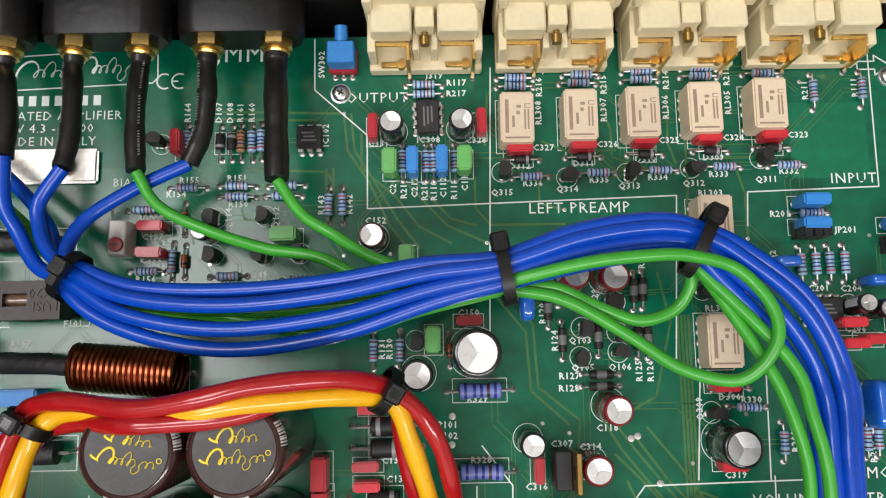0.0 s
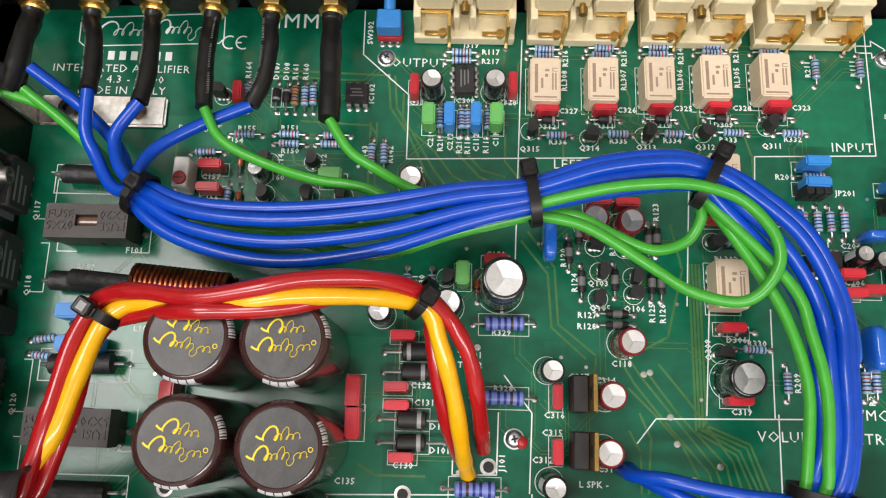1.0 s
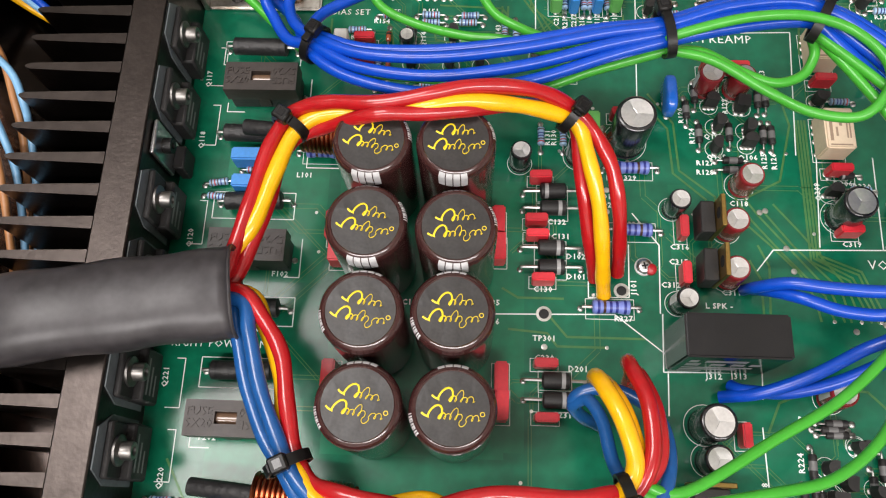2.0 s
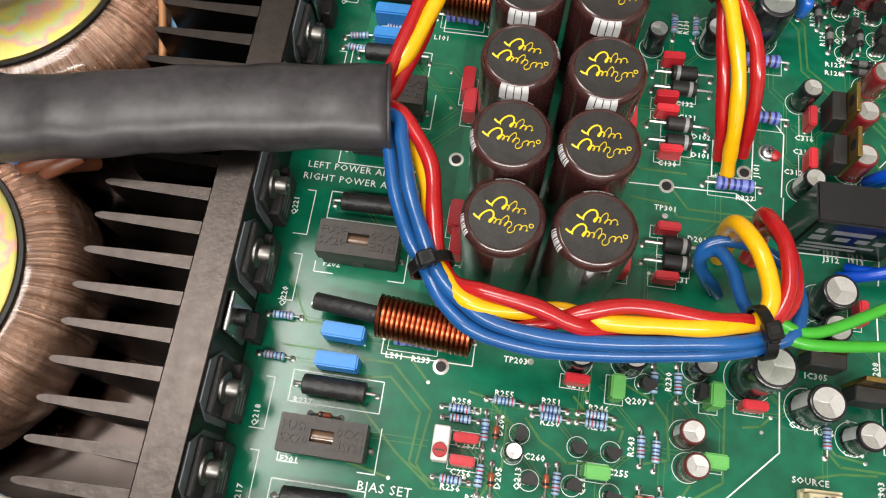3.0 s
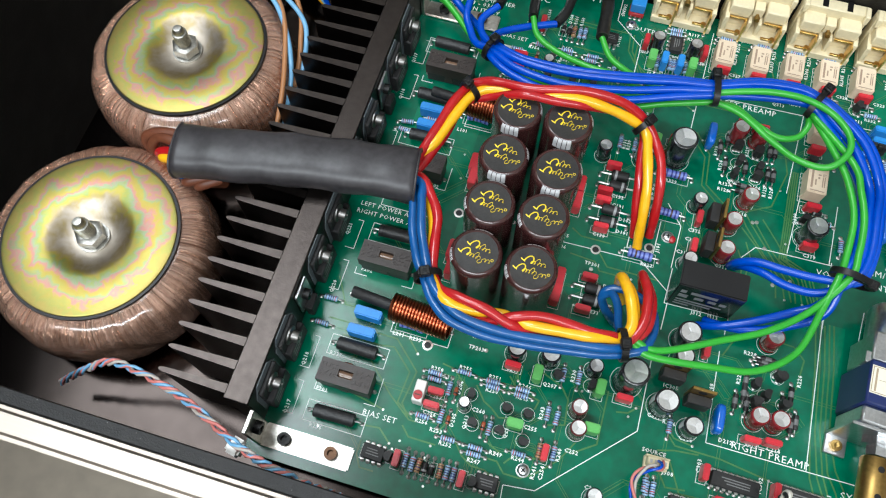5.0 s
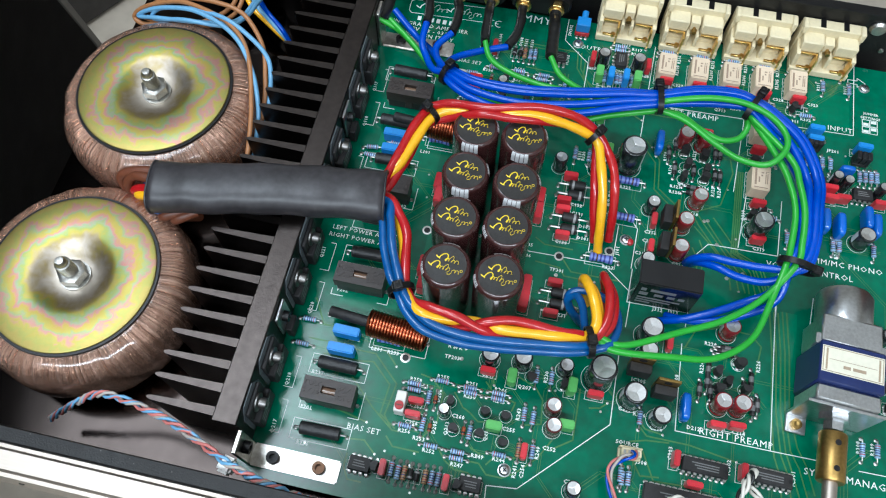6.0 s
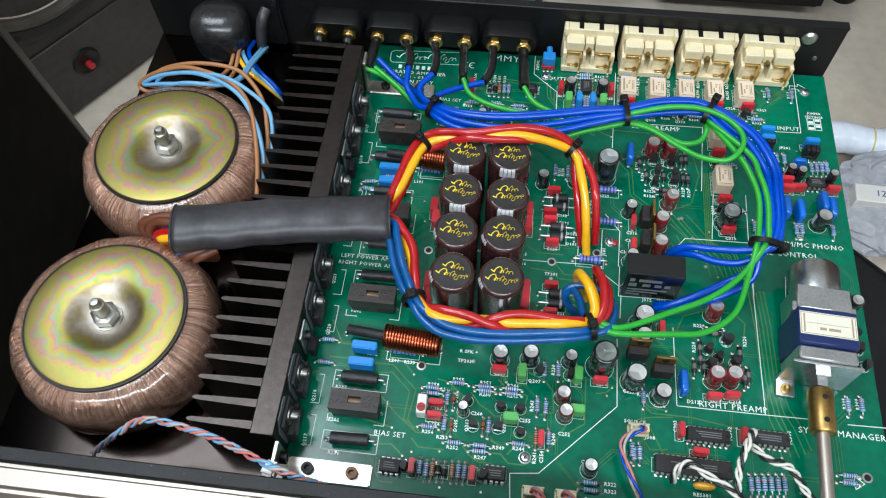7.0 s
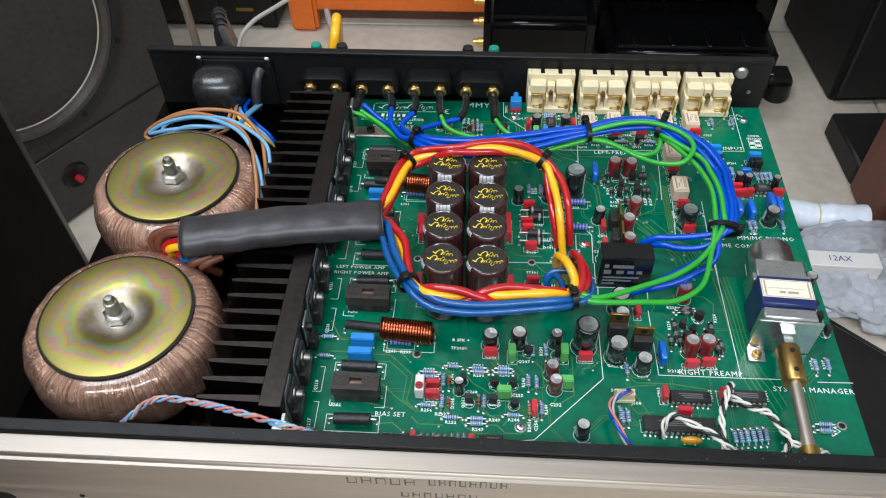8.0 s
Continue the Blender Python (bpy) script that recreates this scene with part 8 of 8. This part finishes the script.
wire([(-148, 185, -4), (-143, 189, 19), (-142, 199, 27), (-146, 222, 12), (-170, 300, -140), (-230, 480, -405)], 3.8, WIRE_YELLOW, "speaker_lead", thing_label="yellow lead looping behind the rear panel")
t = thing("mains_lead", "thick black mains lead with a ribbed strain relief", "cable")
pts = smooth_path([(-207, 162, 12), (-225, 190, 14), (-243, 235, 2), (-268, 300, -28), (-300, 390, -90), (-350, 560, -260), (-400, 760, -415)], 8)
part("plug_body", tube(bmesh.new(), pts[:14], 6.4, 16), GLOSS, t)
part("lead", tube(bmesh.new(), pts[12:], 4, 12), WIRE_BLACK, t)
for k in range(14, 30, 3):
    part("relief_ring", tube(bmesh.new(), pts[k:k + 2], 5.8, 14), NYLON, t)
wire([(-300, 560, -420), (-262, 620, -415), (-240, 720, -405), (-300, 860, -400), (-330, 960, -380)], 5, WIRE_GREY, "grey_lead", thing_label="light grey lead lying on the floor")
wire([(-312, 330, -200), (-318, 350, -100), (-325, 360, 0), (-350, 400, 130)], 4, mat("taupe_insulation", (0.17, 0.135, 0.1), 0.3, vary=0.15), "grey_lead", thing_label="grey-brown lead hanging down behind the amplifier")

wire([(-303, 420, -143), (-300, 430, -134), (-289, 450, -128), (-271, 470, -125), (-251, 490, -121), (-226, 500, -111)], 2.5, WIRE_GREY, "grey_lead", thing_label="light grey lead rising behind the rear panel")

# right of the amplifier
plain = loudspeaker(622, 850, 250, 240, 620, 4, cone=0, label="plain black loudspeaker cabinet on the tiles")
part("grille", box(bmesh.new(), -118, -128, 14, 118, -120.5, 606, 3), BLACK, plain)
plain = loudspeaker(628, 395, 290, 272, 760, 0, cone=0, material=REDWOOD, label="dark red wooden loudspeaker cabinet")
part("grille", box(bmesh.new(), -138, -144, 16, 138, -136.5, 744, 3), BLACK, plain)
t = thing("foam_block", "flat black foam block on the tiles", "block", place(520, 592, FLOOR_Z, 3))
part("block", box(bmesh.new(), -38, -58, 0, 60, 58, 40, 4), CABINET, t)
t = thing("flat_case", "flat black equipment case lying on the tiles", "case", place(300, 133, FLOOR_Z, -41))
part("panel", box(bmesh.new(), -110, -275, 0, 330, 150, 36, 3), CABINET, t)
part("edge_bead", box(bmesh.new(), -110, 146, 36, 330, 150, 40, 1.5), NYLON, t)
part("edge_bead", box(bmesh.new(), -110, -275, 36, -106, 146, 40, 1.5), NYLON, t)
part("edge_bead", box(bmesh.new(), 326, -275, 36, 330, 146, 40, 1.5), NYLON, t)


def crumpled(bm, sx, sy, sz, seed, rough=0.25):
    r = bmesh.ops.create_icosphere(bm, subdivisions=4, radius=1)
    for v in r["verts"]:
        p = v.co.copy()
        n = noise.noise(p * 2.2 + Vector((seed, 0, 0))) * 0.5 + noise.noise(p * 6 + Vector((0, seed, 0))) * 0.3 + noise.noise(p * 13) * 0.2 + noise.noise(p * 26) * 0.1
        v.co = Vector((p.x * sx, p.y * sy, max(-0.55, p.z) * sz)) * (1 + rough * n)
    return bm


roll = thing("plastic_roll", "milky plastic roll tied with a yellow band", "roll", place(406, 440, FLOOR_Z + 30, -3))
part("sheet", tube(bmesh.new(), smooth_path([(-60, 0, 0), (-30, 2, 1), (0, 0, 0), (30, -1, 1), (62, 0, 0)], 6), [19.5 + 0.7 * math.sin(k * 0.55) + 0.35 * math.sin(k * 1.7) - (1.6 if 10 < k < 15 else 0) for k in range(25)], 20), ROLL, roll)
part("band", tube(bmesh.new(), [(-1, 0, 0), (1, 0, 0)], 18.6, 20), PALE_BAND, roll)
bag = thing("plastic_bag", "crumpled clear bag holding small parts", "bag", place(440, 392, FLOOR_Z + 20, 10))
part("film", crumpled(bmesh.new(), 75, 40, 34, 3.1, 0.35), BAG, bag, smooth=False)
bag = thing("plastic_bag", "crumpled milky plastic bag on the tiles", "bag", place(405, 345, FLOOR_Z + 20, -20))
part("film", crumpled(bmesh.new(), 70, 60, 30, 7.7, 0.4), BAG, bag, smooth=False)
bag = thing("plastic_bag", "crumpled milky plastic bag beside the carton", "bag", place(500, 330, FLOOR_Z + 18, 30))
part("film", crumpled(bmesh.new(), 90, 60, 28, 12.3, 0.4), BAG, bag, smooth=False)
carton = thing("tube_carton", "small white carton with handwritten letters", "carton", place(407, 342, FLOOR_Z + 34, -2))
part("box", box(bmesh.new(), -42, -12, 0, 42, 12, 24, 1), WHITE_PLASTIC, carton)
for k, x in enumerate((505, 490)):
    tb = thing("glass_tube", "dark glass valve lying among the bags", "valve", place(x, 345 - 28 * k, FLOOR_Z + 48, 20 + 15 * k, 0, 80))
    part("bulb", lathe(bmesh.new(), [(0, 0), (12, 1), (13, 8), (13, 46), (9, 54), (0, 58)], 24), GLOSS if k == 0 else SLEEVE_RED, tb)
    part("cap", lathe(bmesh.new(), [(0, -12), (12, -12), (13.5, -8), (13.5, 2), (0, 2)], 24), EPOXY, tb)
ink = bpy.data.curves.new("handwriting", "FONT")
ink.body, ink.size, ink.align_x, ink.align_y = "12AX", 12 * MM, "CENTER", "CENTER"
word = bpy.data.objects.new("handwriting", ink)
scene.collection.objects.link(word)
bpy.context.view_layer.update()
me = bpy.data.meshes.new_from_object(word.evaluated_get(bpy.context.evaluated_depsgraph_get()))
bpy.data.objects.remove(word)
me.materials.clear()
me.materials.append(BAND_NAVY)
hand = new("handwriting", me)
hand.parent, hand.matrix_basis = carton, pose(-0.006, 0.0, 0.0242)
t = thing("paper_box", "yellow and blue paper box under the rear corner", "box", place(170, 158, -62, 12))
part("panel", box(bmesh.new(), -4, -8, 0, 1, 6, 34, 1), PALE_BAND, t)
